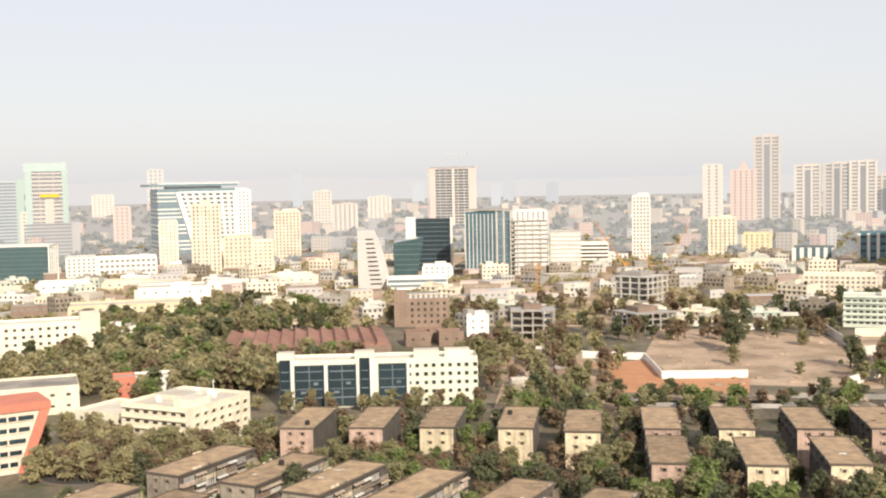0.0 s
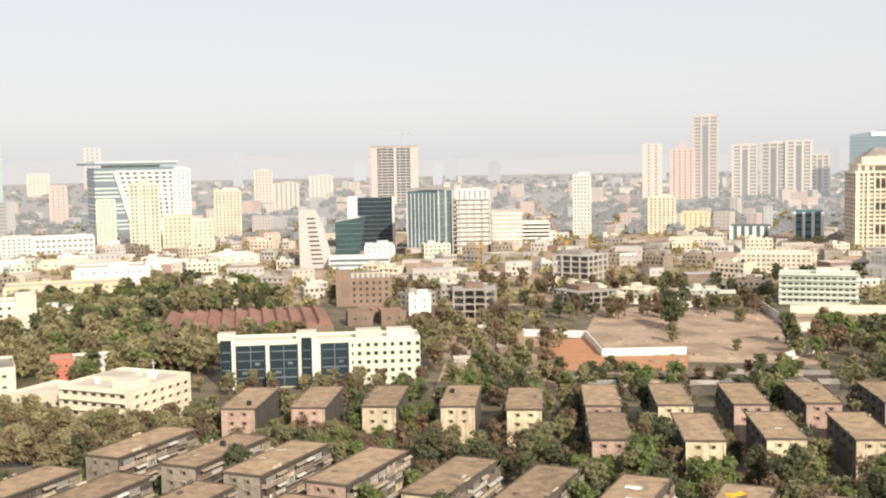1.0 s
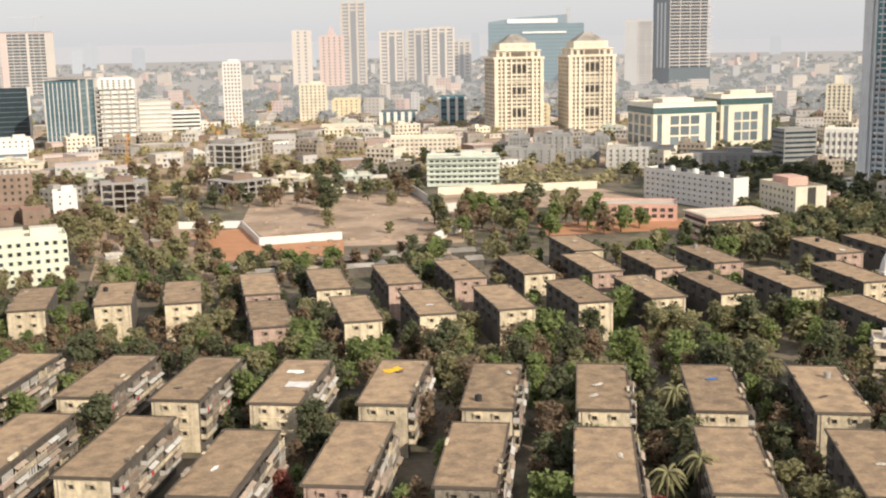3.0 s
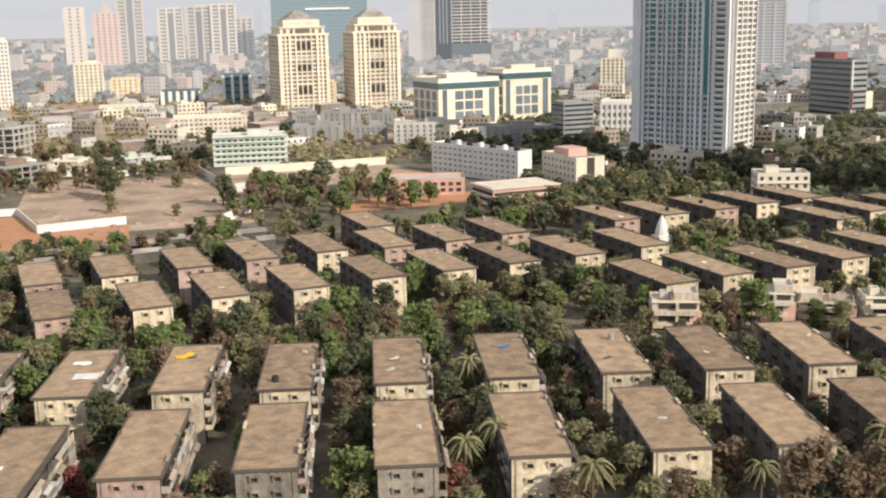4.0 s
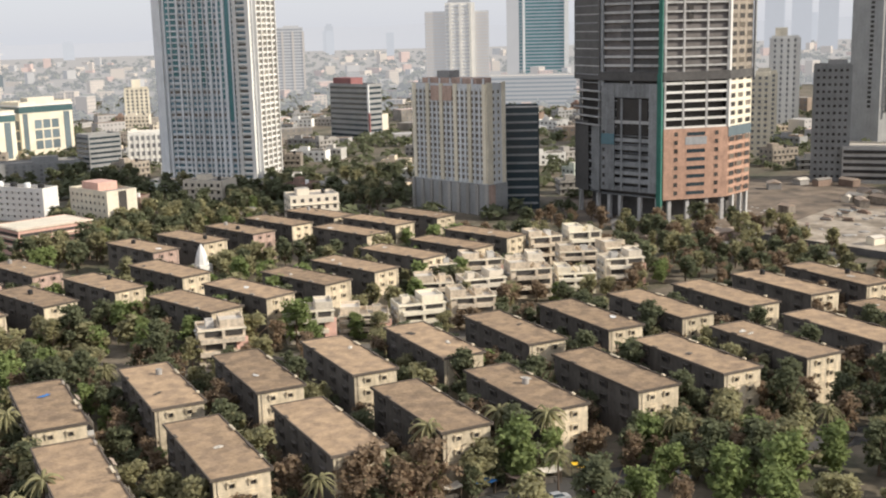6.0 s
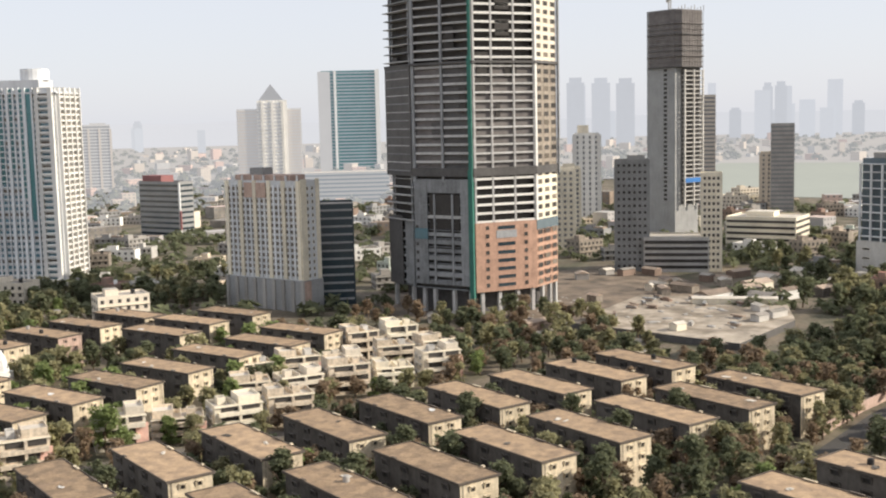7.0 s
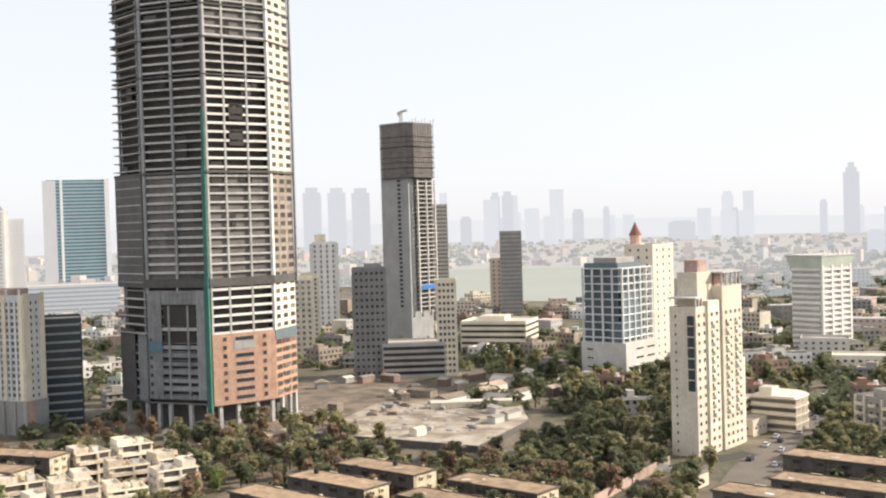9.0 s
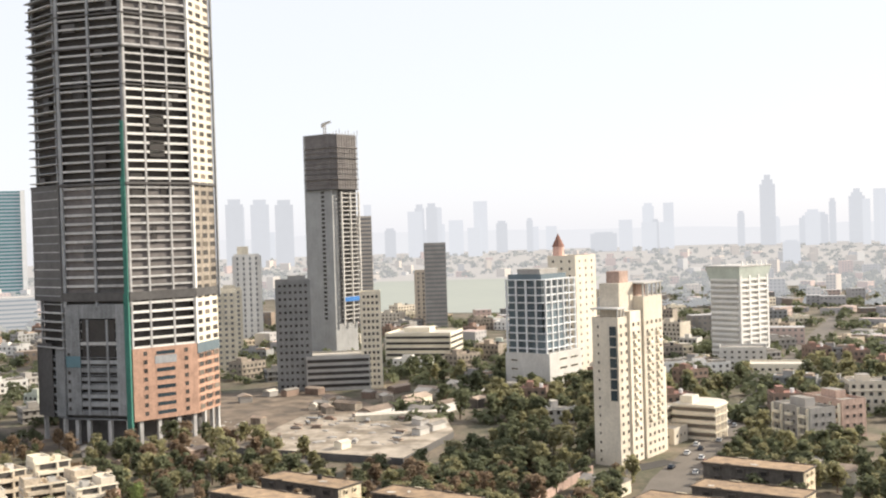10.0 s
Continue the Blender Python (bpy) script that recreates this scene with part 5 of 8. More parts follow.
tower = thing("unfinished_skyscraper", "huge unfinished concrete skyscraper with netted floors and an orange base", "skyscraper", 418.9, 192.1, -66)
footprints.append((455, 208, 44))
PLAN = [(-37.5, 36.0), (-25.5, 16.0), (0.0, 0.0), (25.5, 13.0), (35.5, 31.0), (33.0, 58.0), (8.0, 70.0), (-22.0, 66.0)]
MID = Vector((0.0, 36.0))


def grown(d):
    """The plan, moved outwards by about d."""
    out = []
    for q in PLAN:
        v = Vector(q) - MID
        out.append((MID + v * (1 + d / v.length))[:])
    return out


def plan_mesh(name, d, z, mat):
    key = ("plan", name, d, z, mat.name)
    if key not in mesh_store:
        bm = bmesh.new()
        add_prism(bm, grown(d), 0, z)
        mesh_store[key] = to_mesh(name, bm, mat)
    return mesh_store[key]


def along(i, f, out=0.0):
    """A place at the share f of facet i, moved outwards, and the facet's turn."""
    p, q = Vector(PLAN[i]), Vector(PLAN[i + 1])
    d = q - p
    n = Vector((d.y, -d.x)).normalized()
    w = p + d * f + n * out
    return w.x, w.y, math.degrees(math.atan2(d.y, d.x)), d.length


def hang(name, mesh, i, f, z, out=0.0, label=""):
    x, y, a0, _ = along(i, f, out)
    return part(name, mesh, tower, (x, y, z), a0, label)


# near-black core: the shade behind the open floors is in its colour
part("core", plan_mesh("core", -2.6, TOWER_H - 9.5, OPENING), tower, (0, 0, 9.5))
L_BAL, L_LEFT, L_RIGHT, L_BAY = (along(k, 0)[3] for k in range(4))
fl = 3.52
z = 10.0
k = 0
while z < TOWER_H:
    netted = 59 < z < 103
    upper_net = z > 158
    white = 38 < z < 59 or 103 < z < 142
    part("floor_slab", plan_mesh("floor_slab", -0.5, 0.3, TOWER_PALE if white else TOWER_GREY), tower, (0, 0, z))
    # right facet: an edge beam each storey
    if z > 38:
        hang("edge_beam", box_mesh(L_RIGHT - 0.6, 0.4, 1.0 if z < 59 else 0.95 if white else 0.75, WHITE if white else TOWER_PALE), 2, 0.5, z - 0.1, 0.05)
        # left facet: two bays of spandrels
        for f in (0.26, 0.74) if z > 57 else ():
            hang("spandrel", box_mesh(L_LEFT * 0.43, 0.4, 1.0 if netted else 0.75, TOWER_PALE), 1, f, z, 0.0)
        # far left facet: balconies that stick out
        if z > 56:
            hang("balcony_slab", box_mesh(L_BAL - 1.0 - 0.9 * (k % 3), 2.2 if not netted else 1.0, 0.4, TOWER_PALE if k % 2 else TOWER_GREY), 0, 0.5, z, 0.5)
    for c in range(3):
        me = window_mesh(L_BAY / 3 - 2.2, 2.2, (CREAM_PALE if not netted else CHAWL_GREY) if z > 38 else ORANGE, OPENING if (c + k) % 4 else WINDOW_BROWN)
        hang("window_bay", me, 3, (c + 0.5) / 3, z + 0.6, 0.24)
    k += 1
    z += fl
for f, m, w in ((0.02, TOWER_GREY, 1.3), (0.5, TOWER_GREY, 1.0), (0.985, TOWER_GREY, 1.2)):
    hang("column", box_mesh(w, 0.9, TOWER_H - 55, m), 1, f, 55, 0.1)
for f in (0.02, 0.30, 0.66, 0.985):
    hang("column", box_mesh(0.8, 0.7, TOWER_H - 38, TOWER_PALE), 2, f, 38, 0.05)
for f in (0.15, 0.9):
    hang("column", box_mesh(1.0, 0.9, TOWER_H - 10, TOWER_GREY), 0, f, 10, -0.4)
hang("column", box_mesh(1.6, 1.0, TOWER_H - 38, WHITE), 3, 0.02, 38, 0.1)
for z0, z1, m in ((38.2, 58.9, CREAM_PALE), (59.0, 102.9, CHAWL_GREY), (103.2, TOWER_H, CREAM)):
    hang("bay_wall", box_mesh(L_BAY - 0.8, 0.4, z1 - z0, m), 3, 0.5, z0, 0.02)
# orange cladding with windows, right facet and bay
hang("cladding", box_mesh(L_RIGHT - 0.1, 0.7, 28.6, ORANGE), 2, 0.5, 9.6, 0.1)
hang("cladding", box_mesh(L_BAY - 0.4, 0.5, 24.0, ORANGE), 3, 0.5, 9.6, -0.25)
hang("grey_panel", box_mesh(L_BAY - 0.2, 0.3, 4.2, GLASS_GREY), 3, 0.5, 34.0, 0.25)
side = window_mesh(2.0, 2.0, ORANGE, OPENING)
wide = window_mesh(8.5, 1.8, ORANGE, GLASS_DARK)
for r in range(8):
    z = 11.2 + r * 3.4
    for f in (0.19, 0.82):
        hang("window", side, 2, f, z, 0.44)
    hang("window", wide, 2, 0.5, z, 0.44)
    for c in range(4):
        hang("window", window_mesh(1.9, 2.0, ORANGE, OPENING), 3, (c + 0.5) / 4, z, 0.02)
hang("grey_panel", box_mesh(9.5, 0.2, 3.2, TOWER_GREY), 2, 0.5, 31.6, 0.5)
# grey flank of the base: plain piers beside a deep bay of open floors
hang("cladding", box_mesh(L_LEFT * 0.21, 0.8, 44.0, TOWER_GREY), 1, 0.115, 12.0, 0.05)
hang("cladding", box_mesh(L_LEFT * 0.14, 0.8, 44.0, TOWER_GREY), 1, 0.85, 12.0, 0.05)
hang("cladding", box_mesh(L_LEFT * 0.56, 0.7, 5.6, TOWER_GREY), 1, 0.5, 50.4, 0.0)
hang("pale_panel", box_mesh(3.4, 0.5, 38.0, TOWER_GREY), 1, 0.17, 12.0, 0.3)
# tall voids are dark sheets, with their shade put into the colour
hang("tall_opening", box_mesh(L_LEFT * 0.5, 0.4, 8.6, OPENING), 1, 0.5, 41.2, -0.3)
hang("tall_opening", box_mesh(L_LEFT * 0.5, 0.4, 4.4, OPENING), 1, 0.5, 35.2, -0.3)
hang("edge_beam", box_mesh(L_LEFT * 0.56, 0.7, 1.3, TOWER_PALE), 1, 0.5, 39.8, 0.0)
for r in range(7):
    hang("spandrel", box_mesh(L_LEFT * 0.56, 0.6, 1.5 + 0.3 * (r % 2), TOWER_GREY if r % 3 else TOWER_GREY), 1, 0.5, 12.0 + r * 3.4, -0.1)
    hang("window", window_mesh(1.6, 1.8, TOWER_GREY, OPENING), 1, 0.05, 13.5 + r * 3.6, 0.45)
    hang("balcony_slab", box_mesh(L_BAL - 1.0, 1.2, 0.9, TOWER_GREY), 0, 0.5, 12 + r * 3.52, 0.0)
for f in (0.34, 0.64):
    hang("column", box_mesh(0.9, 0.8, 38.0, TOWER_GREY), 1, f, 12.0, 0.0)
hang("cladding", box_mesh(L_BAL * 0.3, 0.8, 27.0, TOWER_GREY), 0, 0.82, 11.0, 0.3)
hang("dark_net", box_mesh(L_BAL, 0.2, 44, DARK_NET_AND_SHADE), 0, 0.5, 59.5, 0.85)
hang("dark_net", box_mesh(L_LEFT * 0.46, 0.12, 43, CROWN_NET), 1, 0.26, 60.5, -0.9)
hang("dark_net", box_mesh(L_LEFT * 0.46, 0.12, 43, DARK_NET_AND_SHADE), 1, 0.74, 60.5, -0.9)
hang("dark_net", box_mesh(L_BAL * 0.55, 0.2, 30.0, DARK_NET_AND_SHADE), 0, 0.3, 10.0, 0.9)
for r in range(5):
    hang("balcony_slab", box_mesh(L_BAL - 0.6, 2.2, 0.5, TOWER_PALE), 0, 0.5, 38.3 + r * 3.52, 0.6)
hang("blue_sheet", box_mesh(L_LEFT * 0.22, 0.2, 4.5, GLASS_BLUE), 1, 0.12, 31, 0.62)
# wall darkened to stand in for shade behind the pillars
part("inner_wall", plan_mesh("inner_wall", -7.0, 9.4, DARK_NET_AND_SHADE), tower, (0, 0, 0.05))
for i, f in ((0, 0.1), (0, 0.8), (1, 0.12), (1, 0.30), (1, 0.62), (1, 0.9), (2, 0.12), (2, 0.4), (2, 0.7), (2, 0.95), (3, 0.35), (3, 0.7), (3, 0.97)):
    hang("pillar", box_mesh(1.5, 1.5, 9.7, TOWER_PALE), i, f, 0, -1.2)
# hoist strip in green net, brown nets and working platforms
hang("green_net", box_mesh(2.1, 1.4, 60, GREEN_NET), 1, 0.965, 0, 0.8)
hang("green_net", box_mesh(1.8, 1.0, 46, GREEN_NET), 1, 0.97, 60, 0.7)
hang("green_net", box_mesh(1.3, 0.8, 22, GREEN_NET), 1, 0.975, 106, 0.6)
for z, d, dz in ((57.3, 0.9, 3.4), (103.0, 1.1, 1.0), (142, 0.7, 0.6), (157, 0.9, 0.6), (170, 0.7, 0.6)):
    part("platform", plan_mesh("platform", d, dz, DARK_NET_AND_SHADE), tower, (0, 0, z))
hang("brown_net", box_mesh(L_RIGHT - 1, 0.15, 43, CROWN_NET), 2, 0.5, 60.5, -0.9)
hang("brown_net", box_mesh(L_RIGHT - 1, 0.15, 38, CROWN_NET), 2, 0.5, 157.5, -0.9)
for zz in (114.0, 124.5):
    # two more voids drawn as dark sheets in place of shade
    hang("tall_opening", box_mesh(6.5, 0.3, 6.5, OPENING), 2, 0.48, zz, 0.1)
hang("hoist_mast", box_mesh(0.9, 0.9, TOWER_H - 58, TOWER_GREY), 3, 0.99, 57, 1.1)

# torn nets and loose boards: dark sheets that also put shade into the bays
net_rng = random.Random(23)
for k in range(26):
    i = net_rng.choice((1, 1, 2, 2, 0))
    zz = 62 + 3.52 * net_rng.randrange(36)
    hang("torn_net", box_mesh(net_rng.uniform(2.0, 6.0), 0.12, net_rng.choice((3.3, 6.8, 10.2)), net_rng.choice((DARK_NET_AND_SHADE, OPENING))), i, net_rng.uniform(0.12, 0.88), zz, -0.33)

# second tower and its neighbours
S = (754, 198, -27, 25.5, 24.7, 149)
x, y, rz, lx, ly, h = S
b = thing("unfinished_tower", "tall slim concrete tower with a netted crown and a crane", "skyscraper", x, y, rz)
footprints.append((x, y, 25))
part("core", box_mesh(lx - 3, ly, h, GREY_WALL), b, (-1, 0, 0))
for r in range(30):
    z = 24 + r * 2.92
    part("floor_slab", box_mesh(17.5, 4.5, 0.55, CONCRETE_PALE), b, (2.5, -ly / 2 - 1.2, z))
    part("window", window_mesh(3.2, 2.0, GREY_WALL, OPENING), b, (-lx / 2 + 0.5, -4, z), -90)
for cx in (-6.4, 2.5, 11.3):
    part("column", box_mesh(1.0, 1.0, 90, CONCRETE_PALE), b, (cx, -ly / 2 - 3.2, 20))
part("back_wall", box_mesh(18, 0.3, 90, DARK_NET_AND_SHADE), b, (2.5, -ly / 2 - 0.6, 22))
cw, cd = (lx + 3) / 2, (ly + 6) / 2


def crown_ring(d):
    """The crown's plan with cut corners, moved outwards by d."""
    w, q = cw + d, cd + d
    return [(-w + 4, -q), (w - 4, -q), (w, -q + 4), (w, q - 4), (w - 4, q), (-w + 4, q), (-w, q - 4), (-w, -q + 4)]


bm = bmesh.new()
add_prism(bm, crown_ring(-0.7), 0, 37)
net_crown = part("netted_crown", to_mesh("crown", bm, CROWN_NET), b, (0, -1.5, 111.5))
for r in range(11):
    bm = bmesh.new()
    add_prism(bm, crown_ring((0.0, -0.35, 0.25, -0.2)[r % 4] - (0.8 if r > 8 else 0)), 0, 0.5)
    part("crown_ledge", to_mesh("ledge", bm, CROWN_NET if r % 3 else DARK_NET_AND_SHADE), net_crown, (0, 0, r * 3.5))
for i in range(9):
    cx, cy = -cw + 2 + (2 * cw - 4) * i / 8, -cd + 0.6
    part("starter_post", box_mesh(0.35, 0.35, 1.5 + (i * 7) % 3, CONCRETE), net_crown, (cx, cy + 1.0, 36.9))
    part("net_pole", box_mesh(0.2, 0.3, 36, CROWN_NET), net_crown, (cx * 0.85, -cd + 0.6, 0.5))
part("blue_band", box_mesh(17.6, 0.4, 3.0, TARP_BLUE), b, (2.5, -ly / 2 - 3.6, 36))
crane("small crane on a netted tower crown", 752, 200, 149.5, 7, 13, 215, CONCRETE)
flats("apartment_block", "grey mid-rise flats in shade", (578, 174, -73, 18.2, 18, 58), GREY_WALL, 6, 0, 16, (1.6, 1.6), OPENING, head=0.5)
banded("office_podium", "grey podium with white ledges", (584, 152, -75, 33, 25, 18.1), CONCRETE_PALE, 5, OPENING, 0.5, "R", roof=ROOF_PALE)
flats("apartment_block", "slim cream flats with balconies", (586, 134, -77, 10.9, 15, 50.8), CREAM_PALE, 4, 0, 15, (1.5, 1.7), OPENING)
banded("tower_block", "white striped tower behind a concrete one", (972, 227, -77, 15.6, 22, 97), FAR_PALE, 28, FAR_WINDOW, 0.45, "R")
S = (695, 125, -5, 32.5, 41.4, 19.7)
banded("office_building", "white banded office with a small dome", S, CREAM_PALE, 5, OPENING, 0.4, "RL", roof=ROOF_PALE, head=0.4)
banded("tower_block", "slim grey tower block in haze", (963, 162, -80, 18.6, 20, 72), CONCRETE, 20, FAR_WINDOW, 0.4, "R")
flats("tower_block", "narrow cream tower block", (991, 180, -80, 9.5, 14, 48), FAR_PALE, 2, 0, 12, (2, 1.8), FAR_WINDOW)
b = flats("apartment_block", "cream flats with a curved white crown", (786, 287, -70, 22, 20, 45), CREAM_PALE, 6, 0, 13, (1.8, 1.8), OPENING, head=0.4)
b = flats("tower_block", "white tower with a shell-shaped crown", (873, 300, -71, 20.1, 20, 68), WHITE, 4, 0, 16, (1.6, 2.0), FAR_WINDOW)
part("shell_crown", box_mesh(9, 5, 7, CREAM_PALE), b, (-3, 0, 67.2))
flats("apartment_block", "cream balconied flats beside the great tower", (655, 245, -70, 22, 20, 50), CREAM_PALE, 6, 0, 14, (1.6, 1.6), OPENING)

# unfinished office with glass and its plain annexe
S = (567.1, 42.3, -27, 29.3, 23.4, 56)
x, y, rz, lx, ly, h = S
b = bare_frame("unfinished_office", "unfinished office block, part glazed, with open roof frame", S, 15, TOWER_WHITE, GLASS_GREY, 6, 5, core=0.82)
part("glazing", box_mesh(0.3, ly * 0.3, 10, GLASS_GREY), b, (-lx / 2 + 0.9, -ly * 0.3, 20))
part("glazing", box_mesh(lx * 0.6, 0.3, 22, GLASS_GREY), b, (-4, -ly / 2 + 0.9, 22))
part("roof_room", box_mesh(17, 13, 5, CONCRETE), b, (-1, 1, 56))
part("plain_wall", box_mesh(lx + 2, ly + 2, 20, CONCRETE_PALE), b, (0.5, -0.5, 0))
me = window_mesh(7.5, 1.2, CREAM_PALE, OPENING)
for r in range(4):
    for c in range(2):
        part("window", me, b, (-2 + c * 10.5, -ly / 2 - 1.5, 3 + r * 4.3))
    part("window", window_mesh(4.0, 1.0, CREAM_PALE, OPENING), b, (-lx / 2 - 0.5, 7.0, 3 + r * 4.3), -90)
S = (599, 28, -27, 21.3, 16.6, 66.5)
x, y, rz, lx, ly, h = S
b = flats("tower_block", "cream tower with a red-brown cone turret", S, CREAM, 3, 3, 17, (1.4, 1.6), OPENING)
bm = bmesh.new()
ring = [bm.verts.new((px, py, 5.0)) for px, py in circle(3.4, 10)]
tip = bm.verts.new((0, 0, 12))
for i in range(10):
    bm.faces.new((ring[i], ring[(i + 1) % 10], tip))
bm.faces.new(ring[::-1])
part("turret_roof", to_mesh("cone", bm, TILE_RED), b, (-6.5, 4, 66.2))
bm = bmesh.new()
add_prism(bm, circle(3.0, 10), 0, 4.99)
part("turret", to_mesh("turret", bm, PINK), b, (-6.5, 4, 66.2))

# cream apartment tower by the road
S = (398.5, 0.5, -27, 30.8, 9.8, 50)
x, y, rz, lx, ly, h = S
b = block("residential_tower", "cream residential tower with stepped roofs and projecting bays", S, CREAM, roof=ROOF_PALE)
floors = 16
fz = (h - 2) / floors
small = window_mesh(1.6, 1.5, CREAM, OPENING)
front = -ly / 2
for r in range(floors):
    z = 1.2 + r * fz
    for cx in (-13.4, -9.6):
        part("window", small, b, (cx, front, z))
    for cx in (-5.6, -1.9):
        part("window", small, b, (cx, front - 0.8, z))
    for cx in (3.4, 6.9, 10.4, 13.6):
        part("window", small, b, (cx, front - 1.6, z))
    part("window", window_mesh(0.8, 1.1, CREAM, OPENING), b, (-lx / 2, 2.6, z), -90)
    if 3 < r < 15:
        for cx, oy in ((-3.8, 1.25), (5.2, 2.05), (12.0, 2.05)):
            part("balcony", box_mesh(3.2, 0.9, 0.9, CREAM_PALE), b, (cx, front - oy, z - 0.5))
glass = part("glass_strip", box_mesh(0.4, 2.4, 25, GLASS_DARK), b, (-lx / 2 - 0.1, front + 1.9, 22))
for k in range(6):
    part("glazing_bar", box_mesh(0.12, 2.5, 0.35, CREAM), glass, (-0.2, 0, 3.5 + k * 3.6))
part("bay", box_mesh(8.6, ly, 51.5, CREAM, ROOF_PALE, top=1), b, (-3.8, -0.8, 0.02))
part("bay", box_mesh(14.8, ly, 56, CREAM, ROOF_PALE, top=1), b, (8.2, -1.6, 0.03))
part("bay", box_mesh(4.0, ly, 30, CREAM, ROOF_PALE, top=1), b, (16.6, -1.0, 0.01))
part("roof_house", box_mesh(10.5, 7.5, 12, CREAM), b, (-4.6, 1.0, 49.1))
part("roof_house", box_mesh(6.5, 5, 4, CHAWL_PINK), b, (-3.6, 1.0, 61.1))
part("roof_house", box_mesh(7.5, 5.5, 4.2, CHAWL_PINK), b, (7.4, 0.4, 56.05))
part("roof_frame", box_mesh(15.6, ly + 0.8, 0.5, CONCRETE_PALE), b, (8.4, -1.6, 60.4))
for cx in (1.4, 5.0, 8.6, 12.2, 15.2):
    part("roof_post", box_mesh(0.5, 0.5, 4.3, CONCRETE_PALE), b, (cx, front - 1.2, 56.05))
for cx in (-14.8, -12.6, -10.4):
    part("roof_post", box_mesh(0.5, 0.5, 2.6, CONCRETE_PALE), b, (cx, front + 0.4, 50))
part("roof_ring", box_mesh(7.5, ly + 0.6, 0.5, CONCRETE_PALE), b, (-12.0, 0, 52.6))

# tower with a flaring top, and low buildings along the road
S = (695, -66, -40, 27, 20, 50)
x, y, rz, lx, ly, h = S
b = banded("tower_block", "grey tower with balcony slabs and a flaring flat top", S, CONCRETE_PALE, 15, WHITE, 0.42, "RL", band_name="balcony_band", out=1.2)
fins(b, "R", lx, ly, 4, 0, h, WHITE, 1.6, 1.4)
part("flared_top", box_mesh(lx + 6, ly + 5, 0.8, CONCRETE_PALE), b, (0, 0, 55))
bm = bmesh.new()
lo = [bm.verts.new(v) for v in ((-lx / 2 - 0.5, -ly / 2 - 0.5, 0), (lx / 2 + 0.5, -ly / 2 - 0.5, 0), (lx / 2 + 0.5, ly / 2, 0), (-lx / 2 - 0.5, ly / 2, 0))]
hi = [bm.verts.new(v) for v in ((-lx / 2 - 2.6, -ly / 2 - 2.2, 8.4), (lx / 2 + 2.6, -ly / 2 - 2.2, 8.4), (lx / 2 + 2.6, ly / 2 + 2, 8.4), (-lx / 2 - 2.6, ly / 2 + 2, 8.4))]
for i in range(4):
    bm.faces.new((lo[i], lo[(i + 1) % 4], hi[(i + 1) % 4], hi[i]))
bm.faces.new(hi)
bm.faces.new(lo[::-1])
part("flared_storeys", to_mesh("flare", bm, MINT), b, (0, 0, 46.5))
for k in range(6):
    part("roof_post", box_mesh(0.7, 0.7, 2.4, WHITE), b, (-12 + k * 4.8, -ly / 2 - 1.2, 55.8))
S = (441, -27, -27, 17.2, 15.8, 12.5)
b = thing("office_building", "cream office with a rounded corner and pale flat roof", "building", *S[:3])
footprints.append((S[0], S[1], 14))


def round_plan(d):
    """Plan with one rounded corner towards the road, moved outwards by d."""
    ring = [(-9 - d, 8 + d), (-9 - d, -9 - d), (1, -9 - d)]
    ring += [(1 + (9 + d) * math.sin(radians(q)), 0 - (9 + d) * math.cos(radians(q))) for q in range(15, 91, 15)]
    return ring + [(10 + d, 8 + d)]


bm = bmesh.new()
add_prism(bm, round_plan(0), 0, 13.0, 0, 1)
part("wall", to_mesh("wall", bm, CREAM, ROOF_PALE), b)
for k in range(4):
    bm = bmesh.new()
    add_prism(bm, round_plan(0.1), 0, 1.35)
    part("window_band", to_mesh("band", bm, WINDOW_BROWN), b, (0, 0, 1.2 + k * 3.1))
    bm = bmesh.new()
    add_prism(bm, round_plan(0.6), 0, 0.3)
    part("ledge", to_mesh("ledge", bm, CREAM_PALE), b, (0, 0, 2.9 + k * 3.1))
for k in range(6):
    part("pier", box_mesh(0.8, 0.5, 12.4, CREAM), b, (-8 + k * 1.9, -9.2, 0))
part("roof_house", box_mesh(6, 5, 2.8, CREAM_PALE, ROOF_PALE, top=1), b, (-4, 3, 13.0))
part("wing", body_mesh(24, 10, 11.5, CREAM_PALE, ROOF_PALE), b, (-12, 14, 0))
for k in range(4):
    part("window_band", box_mesh(21, 0.3, 1.3, WINDOW_BROWN), b, (-12, 8.95, 1.4 + k * 2.7))
flats("annexe", "yellow low annexe with flat roof", (428, -14, -27, 12, 10, 6), CREAM, 3, 3, 1, (1.4, 1.3), roof=ROOF_PALE)
for sp in ((424, -62, -60, 11, 21, 14.5), (437, -75, -60, 11, 21, 15.5)):
    b = flats("apartment_block", "brown-grey four-storey flats with stacked balconies by the road", sp, (CONCRETE, CHAWL_PINK)[int(sp[0]) % 2], 3, 6, 4, (1.6, 1.5), OPENING, head=0.4)
    for k in range(4):
        for cy in (-7.2, 0.4, 7.4):
            part("balcony", box_mesh(3.4, 1.3, 1.0, CREAM_PALE if cy else CHAWL_PINK), b, (-sp[3] / 2 - 0.6, cy, 0.6 + k * 3.4), -90)
    for cy in (-9.6, -4.8, 4.8, 9.8):
        part("pier", box_mesh(0.6, 1.0, 14.2, CREAM_PALE), b, (-sp[3] / 2 - 0.45, cy, 0), -90)
